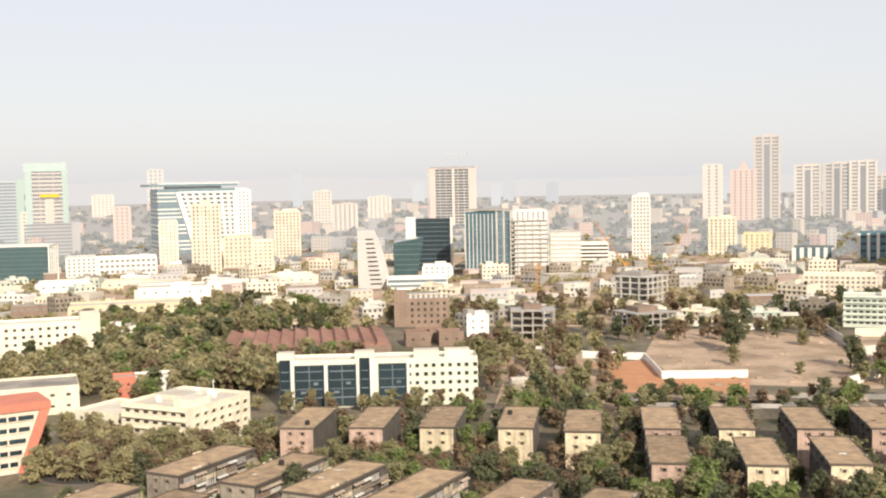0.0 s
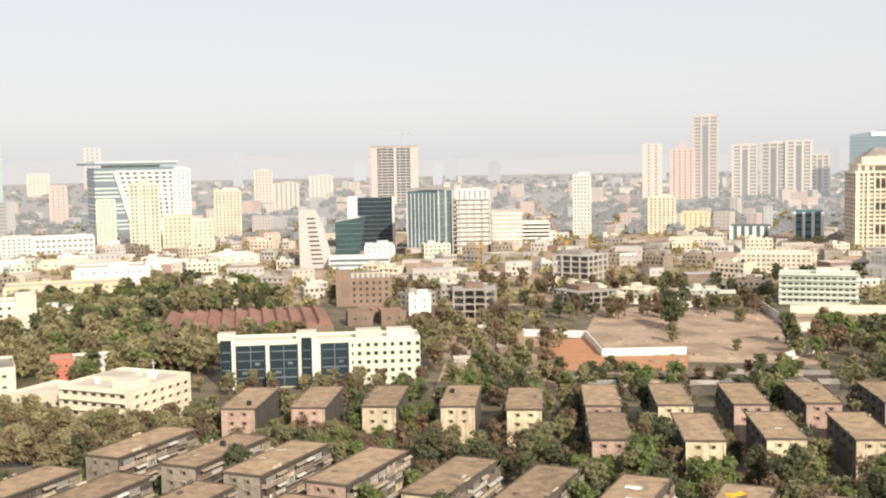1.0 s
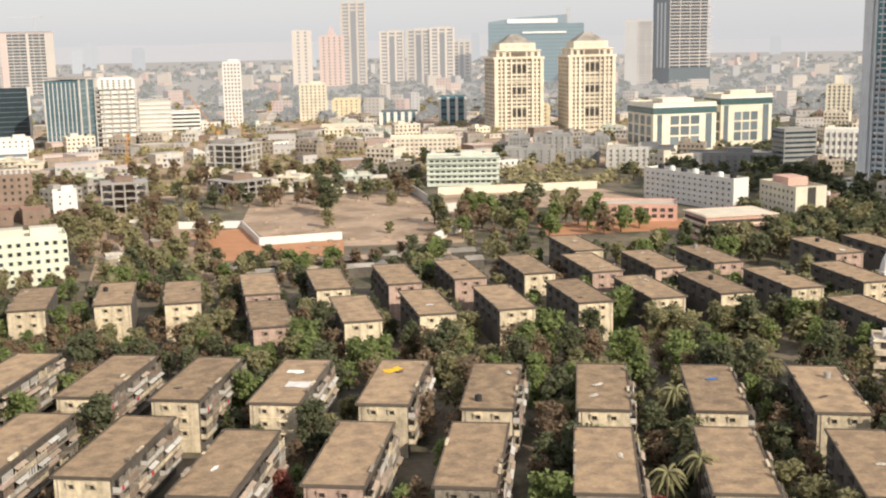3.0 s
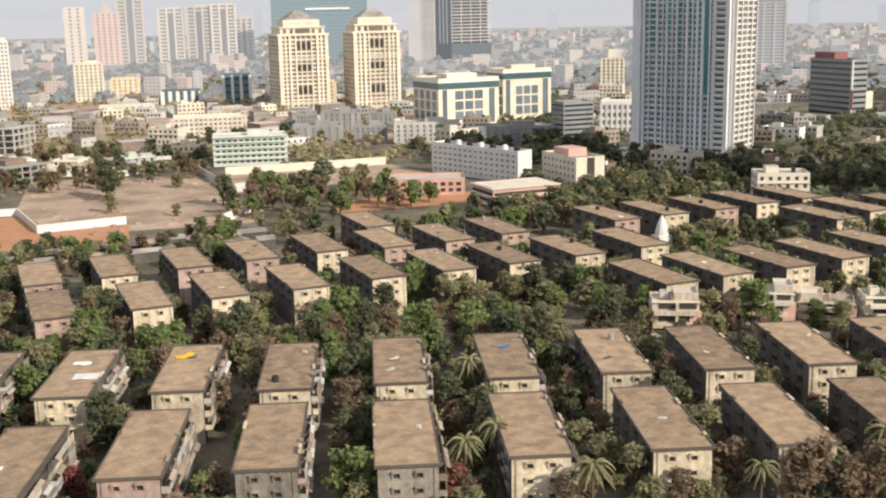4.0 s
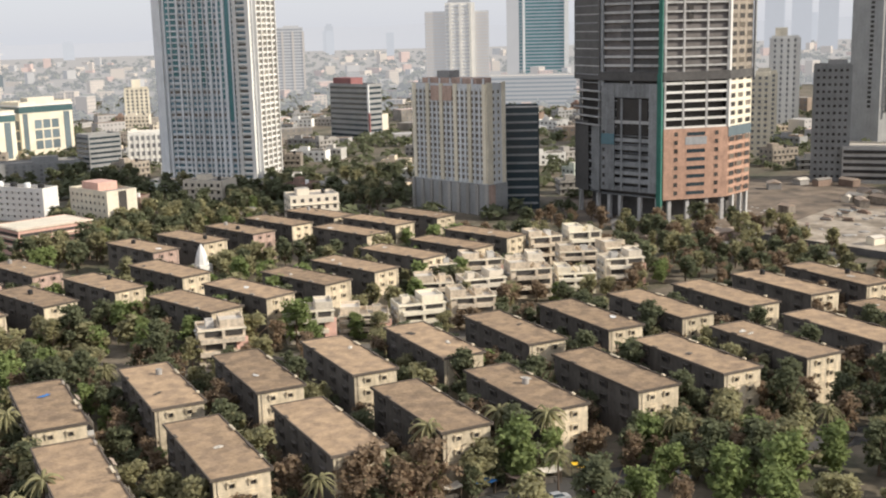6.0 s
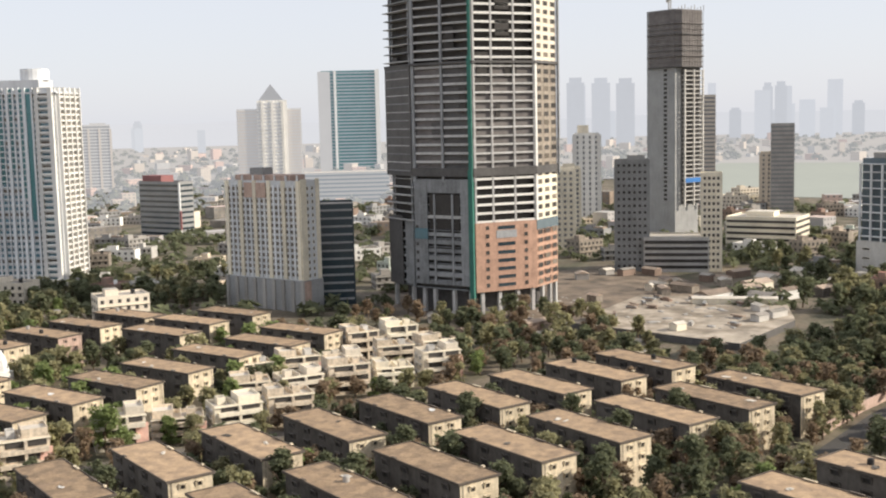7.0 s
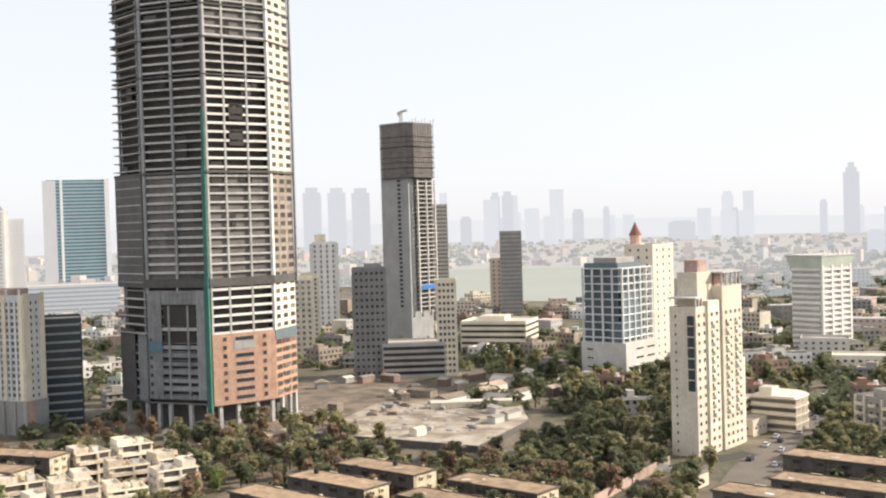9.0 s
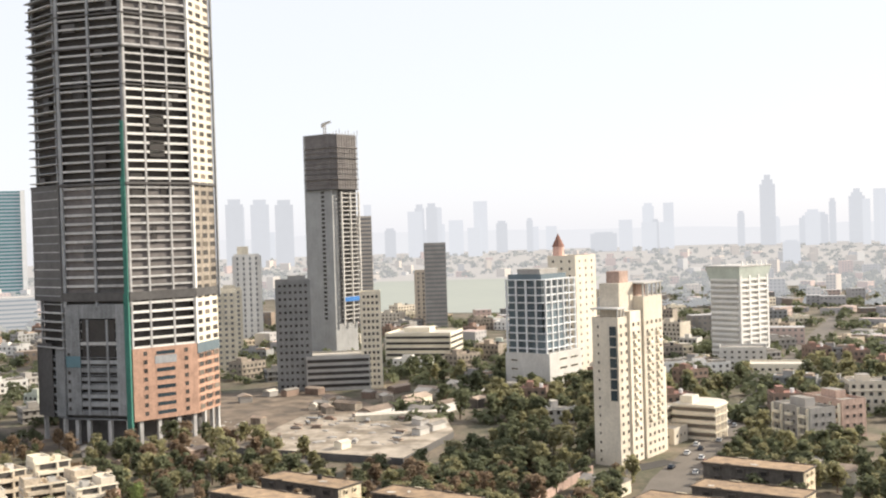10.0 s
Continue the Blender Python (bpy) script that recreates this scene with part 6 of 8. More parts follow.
flats("apartment_block", "low grey-pink flats by the road", (636, -62, -96, 24.6, 18, 13.7), CONCRETE_PALE, 6, 0, 4, (1.6, 1.4), OPENING)
flats("low_block", "low white block with yellow trim", (600, -77, -97, 30, 18, 8.8), CREAM_PALE, 8, 0, 2, (1.8, 1.4), OPENING, roof=ROOF_PALE)
# dark sides stand in for the shadow under the raised deck
bm = bmesh.new()
add_prism(bm, [(404, 146), (384, 78), (436, 68), (484, 80), (478, 140)], 0.0, 2.6, 0, 1)
single("site_roof", to_mesh("site_roof", bm, DARK_NET_AND_SHADE, WATER_MARK), "broad pale concrete deck by the building yard", "pavement", 0, 0, kind="structure")

# ---- white flats cluster beyond the worker flats ----
rng = random.Random(7)


def terrace_flats(name, label, spot, tint, storeys, seed):
    """Small terrace flats: deep balconies, loggias drawn as dark sheets, stepped roof terraces and a stair head."""
    x, y, rz, lx, ly, h = spot
    r = random.Random(seed)
    b = thing(name, label, "apartment block", x, y, rz, group="white terrace flats")
    part("wall", body_mesh(lx, ly, h, tint, ROOF_PALE, 1.0, 0.2), b)
    step = h / storeys
    for k in range(storeys):
        z = k * step
        # flat dark sheet with the shade of a recess put into its colour
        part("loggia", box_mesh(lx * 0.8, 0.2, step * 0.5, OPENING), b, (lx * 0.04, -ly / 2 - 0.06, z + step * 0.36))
        if k:
            part("balcony", box_mesh(lx * r.uniform(0.7, 1.02), 1.5, 1.0, tint), b, (0, -ly / 2 - 0.77, z - 0.2))
    part("pier", box_mesh(0.7, 1.3, h - 0.6, tint), b, (lx * r.uniform(-0.1, 0.2), -ly / 2 - 0.65, 0))
    window_grid(b, "L", lx, ly, 2, storeys, 0.3, h - 1, window_mesh(1.7, 1.3, CONCRETE_PALE, OPENING, 0.5), 1.7, 1.3)
    # one end stands a storey higher than the other
    side = r.choice((-1, 1))
    f = r.uniform(0.34, 0.52)
    part("upper_storey", body_mesh(lx * f, ly * 0.8, 2.6, tint, ROOF_PALE, 0.7, 0.2), b, (side * lx * (0.49 - f / 2), ly * 0.08, h - 0.99))
    part("stair_head", body_mesh(lx * 0.17, ly * 0.3, 2.0, r.choice((tint, CONCRETE_PALE)), ROOF_GREY, 0.3), b, (-side * lx * r.uniform(0.15, 0.3), ly * r.uniform(-0.1, 0.25), h - 0.985))
    part("roof_wall", box_mesh(0.2, ly * 0.9, 1.4, tint), b, (-side * lx * 0.06, 0, h - 0.98))
    part("roof_edge", box_mesh(lx + 0.5, 0.6, 0.25, CREAM_PALE), b, (0, -ly / 2 - 0.2, h - 0.5))
    if r.random() < 0.4:
        part("painted_panel", box_mesh(lx * 0.25, 0.25, h * 0.7, PINK), b, (lx * 0.42, -ly / 2 - 0.1, 0.3))
    footprints.append((x, y, 6.5))
    return b


for i, (x, y, lx, h) in enumerate(((188, 204, 13, 8.0), (215, 199, 14, 6.0), (227, 190, 14.6, 5.6), (239, 181, 14.6, 6.2), (251, 172, 14, 5.6), (264, 194, 13, 6.4), (275, 184.5, 14.4, 5.8),
                                   (286.5, 175, 14.4, 6.4), (298, 165.5, 13, 5.8), (280, 205, 13, 7.0), (292, 196, 14.4, 6.2), (304, 187, 13, 6.6), (330, 196, 13, 8.4), (342, 187, 13, 7.8), (322, 178, 14, 7.2), (334, 169, 14, 6.6), (314, 158, 14, 6.4))):
    terrace_flats("apartment_block", "pale cream terrace flats with stepped roofs and deep balconies", (x, y, -37 - 6 * (i % 3), lx - 1.6, 9.0, h + (1.6, 2.8, 0.8)[i % 3]), (TERRACE, CREAM, TERRACE, CREAM_PALE, TERRACE)[i % 5], 3, i)

ROAD = [Vector(q) for q in ((150, -22), (260, 5), (363, -13), (454, -38), (543, -61), (674, -93), (1200, -230))]

MARKET = [Vector(q) for q in ((114, 114), (140, 100), (166, 84))]
STREET = [Vector(q) for q in ((267, 35), (314, 25), (374, 5))]


def on_road(x, y):
    """Whether a tree would stand on the main road."""
    q = Vector((x, y))
    for line, wide in ((ROAD, 11), (STREET, 6), (MARKET, 9)):
        for a0, b0 in zip(line, line[1:]):
            d = b0 - a0
            f = max(0.0, min(1.0, (q - a0).dot(d) / d.length_squared))
            if (q - a0 - d * f).length < wide:
                return True
    return False


def near_building(x, y, pad=0.0):
    return any((x - fx) ** 2 + (y - fy) ** 2 < (r + pad) ** 2 for fx, fy, r in footprints)


# ---- low sheds, shacks and small houses ----


def shack(x, y, rz, lx, ly, h, wall, roof):
    """A small shed with a pitched sheet roof."""
    key = ("shack", lx, ly, h, wall.name, roof.name)
    b = thing("shed", "small shed with a rusty sheet roof", "shed", x, y, rz, group="low sheds")
    part("wall", box_mesh(lx, ly, h, wall), b)
    if key not in mesh_store:
        bm = bmesh.new()
        a0 = [bm.verts.new(v) for v in ((-lx / 2 - 0.3, -ly / 2 - 0.3, 0), (lx / 2 + 0.3, -ly / 2 - 0.3, 0), (lx / 2 + 0.3, ly / 2 + 0.3, 0), (-lx / 2 - 0.3, ly / 2 + 0.3, 0))]
        r0 = [bm.verts.new(v) for v in ((-lx / 2 - 0.3, 0, ly * 0.2), (lx / 2 + 0.3, 0, ly * 0.2))]
        for q in ((a0[0], a0[1], r0[1], r0[0]), (a0[2], a0[3], r0[0], r0[1]), (a0[1], a0[2], r0[1]), (a0[3], a0[0], r0[0]), (a0[3], a0[2], a0[1], a0[0])):
            bm.faces.new(q)
        mesh_store[key] = to_mesh("roof", bm, roof)
    part("roof", mesh_store[key], b, (0, 0, h + 0.01))
    return b


for i in range(26):
    x = 66 + (i % 13) * 6.6 + rng.uniform(-1.5, 1.5)
    y = 372 + (i // 13) * 17 + rng.uniform(-3, 3) - (x - 66) * 0.12
    shack(x, y, rng.choice((-8, 82)), rng.choice((6, 8, 10)), rng.choice((5, 6)), 3.2, CHAWL, rng.choice((SHED_ROOF, ROOF_GREY, SHED_ROOF)))
for i in range(22):
    x = 96 + (i % 11) * 8.5 + rng.uniform(-3, 3)
    y = 600 + (i // 11) * 22 + rng.uniform(-6, 6)
    shack(x, y, rng.choice((-12, 78)), rng.choice((8, 10, 14)), rng.choice((6, 8)), 4.0, rng.choice((CREAM_PALE, CHAWL, WHITE)), rng.choice((SHED_ROOF, ROOF_PALE, ROOF_GREY)))
for i in range(18):
    x = 380 + (i % 9) * 17 + rng.uniform(-5, 5)
    y = 120 - (i // 9) * 26 - (i % 9) * 5 + rng.uniform(-8, 8)
    shack(x + 104, y - 10, rng.choice((-27, 63)), rng.choice((8, 12, 16)), rng.choice((6, 8)), 4.0, rng.choice((CREAM_PALE, CHAWL, WHITE)), rng.choice((SHED_ROOF, ROOF_PALE, ROOF_GREY)))
for x, y, rz, lx in ((268, 40, -27, 9), (292, 22, -27, 10), (312, 12, 63, 12), (330, 20, -27, 12), (345, 8, 63, 14), (352, -45, -27, 16), (372, -55, -27, 14), (360, -70, 63, 18)):
    if not on_road(x, y):
        shack(x, y, rz, lx, 7, 4.0, CREAM_PALE, rng.choice((SHED_ROOF, ROOF_GREY)))

for i in range(20):
    x, y = 372 + rng.uniform(0, 44), 62 + i * 6.4 + rng.uniform(-3, 3)
    if x < 378 or y > 150:
        shack(x, y, rng.choice((-27, 63, -15)), rng.choice((5, 8, 11)), rng.choice((4, 5)), rng.choice((2.8, 3.4)), rng.choice((CHAWL, CONCRETE_PALE, BRICK)), rng.choice((SHED_ROOF, ROOF_GREY, ROOF_GREY, TARP_BLUE if i % 7 == 0 else SHED_ROOF)))

for i in range(12):
    shack(24 + rng.uniform(0, 34), 395 + i * 12 + rng.uniform(-4, 4), rng.choice((0, 90, 12)), rng.choice((5, 7, 9)), rng.choice((4, 5)), 3.0, rng.choice((CHAWL_GREY, BRICK, WHITE)), rng.choice((SHED_ROOF, ROOF_GREY, ROOF_PALE)))

for i in range(46):
    # huts, stores and sheds round the building yard
    x, y = rng.uniform(388, 575), rng.uniform(92, 212)
    if near_building(x, y, 4) or (380 < x < 488 and 62 < y < 150):
        continue
    shack(x, y, rng.choice((-27, 63, -15, 30)), rng.choice((6, 9, 13)), rng.choice((4, 5, 6)), rng.choice((2.6, 3.2)), rng.choice((CHAWL_GREY, CONCRETE, BRICK, CREAM)), rng.choice((SHED_ROOF, ROOF_GREY, SHED_ROOF, ROOF_PALE)))
for x, y, rz, lx in ((466, 97, -74, 34), (441, 76, -27, 9), (430, 80, -27, 6), (402, 104, -30, 5), (452, 84, 40, 7)):
    shack(x, y, rz, lx, 4, 5.0, rng.choice((CREAM_PALE, CONCRETE_PALE)), rng.choice((ROOF_PALE, ROOF_GREY)))

# ---- compound walls ----


def compound_wall(label, pts, h, mat):
    w = thing("compound_wall", label, "wall", *pts[0])
    for i in range(len(pts) - 1):
        p, q = Vector(pts[i]), Vector(pts[i + 1])
        d = q - p
        mid = (p + q) / 2 - Vector(pts[0])
        ang = math.degrees(math.atan2(d.y, d.x))
        part("wall_panel", box_mesh(d.length, 0.35, h, mat), w, (mid.x, mid.y, 0), ang)
        part("coping", box_mesh(d.length + 0.1, 0.55, 0.15, mat), w, (mid.x, mid.y, h + 0.002), ang)
    return w


compound_wall("white compound wall round a bare lot", [(58, 497), (86, 487), (84.5, 441), (118, 440)], 3.0, WHITE)
compound_wall("grey and white compound wall round a yard", [(191, 577), (179.5, 487.5), (198, 495)], 4.0, CONCRETE_PALE)
compound_wall("long cream compound wall", [(198, 545), (282, 530)], 4.0, CREAM_PALE)
compound_wall("white boundary wall", [(146, 570), (183, 592)], 3.0, WHITE)
compound_wall("pinkish wall along the street by the cream tower", [(288, 38), (316, 31.5), (345, 22), (372, 12.5)], 2.6, CHAWL_PINK)
compound_wall("white wall beside sheds", [(150, 418), (168, 436)], 3.5, WHITE)

# ---- trees ----


def leaf_axes(r, out):
    """Two axes for each leaf, which mostly faces outwards and upwards."""
    n = len(out)
    face = out * 0.8 + np.array([0, 0, 0.7]) + r.normal(size=(n, 3)) * 0.55
    face /= np.linalg.norm(face, axis=1)[:, None]
    u = np.cross(face, r.normal(size=(n, 3)))
    u /= np.linalg.norm(u, axis=1)[:, None]
    return u, np.cross(face, u)


def leaf_mesh(name, pts, u, w, s):
    """One pointed leaf at each point."""
    n = len(pts)
    tri = np.stack([pts + u * s, pts + (w * 0.86 - u * 0.5) * s, pts - (w * 0.86 + u * 0.5) * s], 1).reshape(-1, 3)
    me = bpy.data.meshes.new(name)
    me.from_pydata(tri.tolist(), [], np.arange(3 * n).reshape(-1, 3).tolist())
    return me


def leaf_cloud(seed, h, spread, clumps, leaves, size, low=0.35):
    """Crown of many small leaves gathered in uneven clumps along its boughs, with gaps between."""
    r = np.random.RandomState(seed)
    pts, out = [], []
    boughs = [(r.uniform(0, 2 * np.pi), r.uniform(0.35, 0.8)) for k in range(7)]
    for c in range(clumps * 2):
        ang, reach = boughs[r.randint(7)]
        ang += r.normal() * 0.35
        rad = spread * reach * r.uniform(0.15, 1.08)
        zz = h * (low + (0.95 - low) * r.uniform(0, 1) ** 0.7)
        rad *= 1.0 - 0.5 * max(0.0, (zz / h - 0.6) / 0.4)
        centre = np.array([np.cos(ang) * rad, np.sin(ang) * rad, zz])
        cr = spread * r.uniform(0.14, 0.34)
        d = r.normal(size=(leaves // 2, 3))
        d /= np.linalg.norm(d, axis=1)[:, None]
        d *= (cr * r.uniform(0.2, 1.15, leaves // 2))[:, None]
        d[:, 2] *= 0.7
        pts.append(centre + d)
        out.append(d / cr * 0.6 + (centre - np.array([0, 0, h * 0.5])) / spread * 0.5)
    pts = np.concatenate(pts)
    u, w = leaf_axes(r, np.concatenate(out))
    return leaf_mesh("crown", pts, u, w, size * 1.05 * r.uniform(0.55, 1.3, len(pts))[:, None])


def trunk_mesh(seed, h, spread):
    r = random.Random(seed)
    bm = bmesh.new()

    def limb(p0, p1, r0, r1, n=6):
        ax = (p1 - p0).normalized()
        sx = ax.orthogonal().normalized()
        sy = ax.cross(sx)
        rings = []
        for p, rr in ((p0, r0), (p1, r1)):
            rings.append([bm.verts.new(p + sx * rr * math.cos(2 * math.pi * i / n) + sy * rr * math.sin(2 * math.pi * i / n)) for i in range(n)])
        for i in range(n):
            bm.faces.new((rings[0][i], rings[0][(i + 1) % n], rings[1][(i + 1) % n], rings[1][i]))

    fork = Vector((r.uniform(-0.3, 0.3), r.uniform(-0.3, 0.3), h * 0.38))
    limb(Vector((0, 0, -0.1)), fork, h * 0.032, h * 0.024)
    for i in range(5):
        ang = i * 1.26 + r.uniform(-0.3, 0.3)
        e = Vector((math.cos(ang) * spread * 0.5, math.sin(ang) * spread * 0.5, h * r.uniform(0.58, 0.8)))
        limb(fork, e, h * 0.018, h * 0.008, 5)
        limb(e, e + Vector((math.cos(ang + 0.5) * spread * 0.3, math.sin(ang + 0.5) * spread * 0.3, h * 0.1)), h * 0.008, h * 0.003, 4)
    me = bpy.data.meshes.new("trunk")
    bm.to_mesh(me)
    bm.free()
    me.materials.append(BARK)
    return me


def tree_model(seed, label, h, spread, clumps, leaves, size, mat, low=0.1):
    t = thing("tree", label, "tree", 0, 0, group="trees among the flats")
    part("trunk", trunk_mesh(seed, h, spread), t)
    me = leaf_cloud(seed, h, spread, clumps, leaves, size, low)
    me.materials.append(mat)
    part("crown", me, t)
    return t


TREES = {
    "green": [tree_model(1, "broad green tree with a dense rounded crown", 10.5, 5.6, 24, 110, 0.46, LEAF_GREEN), tree_model(2, "leafy green tree with an uneven crown", 8.5, 4.6, 18, 110, 0.42, LEAF_GREEN)],
    "dark": [tree_model(3, "dark green tree with a dense crown", 11.0, 5.2, 24, 110, 0.46, LEAF_DARK), tree_model(4, "tall dark tree with a ragged crown", 13.0, 5.0, 24, 110, 0.46, LEAF_DARK)],
    "olive": [tree_model(5, "dusty olive-green tree with a loose crown", 9.5, 4.8, 20, 100, 0.43, LEAF_OLIVE), tree_model(6, "dusty olive tree with a spreading crown", 8.0, 5.4, 19, 100, 0.43, LEAF_OLIVE)],
    "khaki": [tree_model(11, "dusty khaki tree with a dense spreading crown", 9.0, 5.2, 22, 100, 0.44, LEAF_KHAKI)],
    "red": [tree_model(9, "dull red flowering tree with a low crown", 7.5, 4.6, 16, 90, 0.38, LEAF_RED)],
    "dry": [tree_model(7, "half-bare brown tree in the dry season", 9.0, 4.8, 16, 70, 0.36, LEAF_DRY), tree_model(8, "thin dry tree with brown leaves", 8.0, 4.6, 14, 66, 0.34, LEAF_DRY)],
}


LEAF_MATS = {"green": LEAF_GREEN, "dark": LEAF_DARK, "olive": LEAF_OLIVE, "dry": LEAF_DRY, "khaki": LEAF_KHAKI}


def plain_tree(seed, h, spread, clumps, leaves, size, mat):
    """Trunk and crown meshes of a tree that stands in a wood, past counting."""
    me = leaf_cloud(seed, h, spread, clumps, leaves, size, 0.14)
    me.materials.append(mat)
    return trunk_mesh(seed, h, spread), me


# trees for the joined woods: near ones finer, far ones coarser
WOOD_NEAR = {k: [plain_tree(40 + i, 8.5 + i, 5.0, 18, 54, 0.52, m) for i in range(3)] for k, m in LEAF_MATS.items()}
WOOD_FAR = {k: [plain_tree(50 + i, 8.6 + i * 1.2, 5.4, 14, 34, 0.8, m) for i in range(3)] for k, m in LEAF_MATS.items()}


def palm_model(seed):
    t = thing("palm_tree", "tall coconut palm with drooping fronds", "tree", 0, 0, group="palm trees")
    bm = bmesh.new()
    add_prism(bm, circle(0.22, 7), -0.1, 10.0)
    part("trunk", to_mesh("trunk", bm, BARK), t)
    bm = bmesh.new()
    for i in range(24):
        ang = i * 2.399
        lift = 0.95 - 0.065 * i
        pv = None
        for k in range(7):
            s = k / 6
            rr = 3.2 * s
            zz = 10 + 1.6 * math.sin(s * 2.2) * lift - 2.4 * s * s * (1 - lift * 0.4)
            w = 0.34 * math.sin(math.pi * min(0.97, s + 0.08))
            c = Vector((math.cos(ang) * rr, math.sin(ang) * rr, zz))
            nrm = Vector((-math.sin(ang), math.cos(ang), 0)) * w
            cur = (bm.verts.new(c - nrm - Vector((0, 0, 0.25))), bm.verts.new(c), bm.verts.new(c + nrm - Vector((0, 0, 0.25))))
            if pv:
                bm.faces.new((pv[0], pv[1], cur[1], cur[0]))
                bm.faces.new((pv[1], pv[2], cur[2], cur[1]))
            pv = cur
    part("crown", to_mesh("crown", bm, LEAF_OLIVE), t)
    return t


PALM = palm_model(3)
placed = set()


def plant(model, x, y, s=1.0, turn=0.0):
    m = pose(x, y, 0, 0, 0, turn)
    if model not in placed:
        placed.add(model)
        model.matrix_basis = m @ Matrix.Diagonal((s, s, s, 1))
        return model
    t = copy_thing(model, m)
    t.scale = (s, s, s)
    return t


def inside_flat(x, y, pad):
    for fx, fy, turn in flat_spots:
        dx, dy = x - fx, y - fy
        if abs(dx) > 22 or abs(dy) > 22:
            continue
        c, s = math.cos(radians(turn)), math.sin(radians(turn))
        if abs(dx * c - dy * s) < 4.8 + pad and abs(dx * s + dy * c) < 14.7 + pad:
            return True
    return False


def wood(label, spots):
    """Many trees past counting, joined: the same trunks and crowns as the single trees."""
    verts, faces, slots, base = [], [], [], 0
    mats = []
    for model, x, y, s, turn in spots:
        rot = np.array(Matrix.Rotation(radians(turn), 3, "Z"))
        for me in model:
            v = np.empty(len(me.vertices) * 3)
            me.vertices.foreach_get("co", v)
            verts.append(v.reshape(-1, 3) @ rot.T * s + np.array((x, y, 0)))
            if me.materials[0] not in mats:
                mats.append(me.materials[0])
            k = mats.index(me.materials[0])
            for p in me.polygons:
                faces.append([i + base for i in p.vertices])
                slots.append(k)
            base += len(me.vertices)
    me = bpy.data.meshes.new("wood")
    me.from_pydata(np.concatenate(verts).tolist(), [], faces)
    for m in mats:
        me.materials.append(m)
    me.polygons.foreach_set("material_index", slots)
    return single("wood", me, label, "trees", 0, 0, kind="stuff")


def grove(cx, cy, rx, ry, turn, n, kinds, lo=0.8, hi=1.25, pad=2.2, gap=4.0, check=True, joined=""):
    """Trees strewn over an ellipse of ground, clear of buildings; joined: past counting, one object."""
    done, spots = [], []
    c, s = math.cos(radians(-turn)), math.sin(radians(-turn))
    for k in range(n * 12):
        if len(done) >= n:
            break
        a0, r0 = rng.uniform(0, 2 * math.pi), math.sqrt(rng.random())
        px, py = r0 * rx * math.cos(a0), r0 * ry * math.sin(a0)
        x, y = cx + px * c - py * s, cy + px * s + py * c
        if inside_flat(x, y, pad) or on_road(x, y) or (check and near_building(x, y)):
            continue
        if any((x - q[0]) ** 2 + (y - q[1]) ** 2 < gap * gap for q in done):
            continue
        done.append((x, y))
        stock = TREES if not joined else WOOD_NEAR if math.hypot(cx, cy) < 330 else WOOD_FAR
        spots.append((rng.choice(stock[rng.choice(kinds)]), x, y, rng.uniform(lo, hi), rng.uniform(0, 360)))
    if joined:
        wood(joined, spots)
    else:
        for sp in spots:
            plant(*sp)


# among the worker flats: single trees, with undergrowth between them
grove(20, 240, 110, 65, 27, 64, ("olive", "dry", "dry", "olive", "dark", "green"), 0.7, 1.2, 1.6)
grove(140, 235, 95, 32, 27, 56, ("green", "dark", "olive", "green", "dry"), 0.75, 1.25, 1.6)
grove(160, 130, 90, 38, 27, 56, ("olive", "dry", "dark", "dry"), 0.7, 1.1, 1.6)
grove(265, 90, 80, 45, 27, 40, ("olive", "dark", "dry"), 0.7, 1.1, 1.6)
grove(170, 86, 40, 16, 30, 16, ("dry", "olive", "green"), 0.8, 1.2, gap=5)
grove(205, 48, 40, 22, 30, 20, ("olive", "green", "dark"), 0.8, 1.2, gap=5)
grove(250, 240, 100, 45, 10, 130, ("dark", "olive", "olive", "green"), 0.7, 1.1, 1.2, 3.4, joined="dark and olive trees between rows of old flats")
grove(90, 300, 130, 40, 5, 130, ("olive", "dark", "green", "dry"), 0.6, 1.0, 1.2, 3.2, joined="dusty trees between rows of old flats")
grove(60, 215, 170, 70, 27, 230, ("olive", "dark", "green", "dry"), 0.5, 0.9, 0.7, 2.8, joined="low dusty undergrowth between old flats")
grove(220, 110, 150, 55, 27, 270, ("olive", "dark", "dry", "dark"), 0.5, 0.95, 0.7, 2.8, joined="low dark undergrowth between old flats")
grove(110, 352, 115, 20, 0, 34, ("dark", "olive", "green"), 0.7, 1.1, joined="trees behind the last row of flats")
grove(328, 42, 50, 34, 20, 56, ("dark", "olive", "dark"), 0.5, 0.85, joined="dark trees by the building yard")
grove(352, 92, 26, 40, 20, 30, ("dark", "dry", "olive"), 0.5, 0.85, joined="dark trees under the great tower")
grove(385, 175, 42, 70, 20, 80, ("dark", "olive", "dry"), 0.55, 1.0, gap=3.4, joined="dark trees beside the great tower")
# wood to the north-west
grove(-120, 560, 78, 160, -10, 290, ("olive", "khaki", "khaki", "olive", "dark", "green"), 0.8, 1.3, gap=4.2, joined="broad dusty green wood behind the offices")
grove(-115, 468, 80, 52, 0, 100, ("khaki", "dry", "olive", "khaki"), 0.8, 1.25, gap=4.2, joined="dusty wood behind the college")
grove(-98, 325, 42, 30, 0, 56, ("khaki", "dry", "olive", "khaki"), 0.7, 1.05)
grove(-62, 308, 60, 18, 8, 34, ("olive", "dry", "khaki"), 0.7, 1.1)
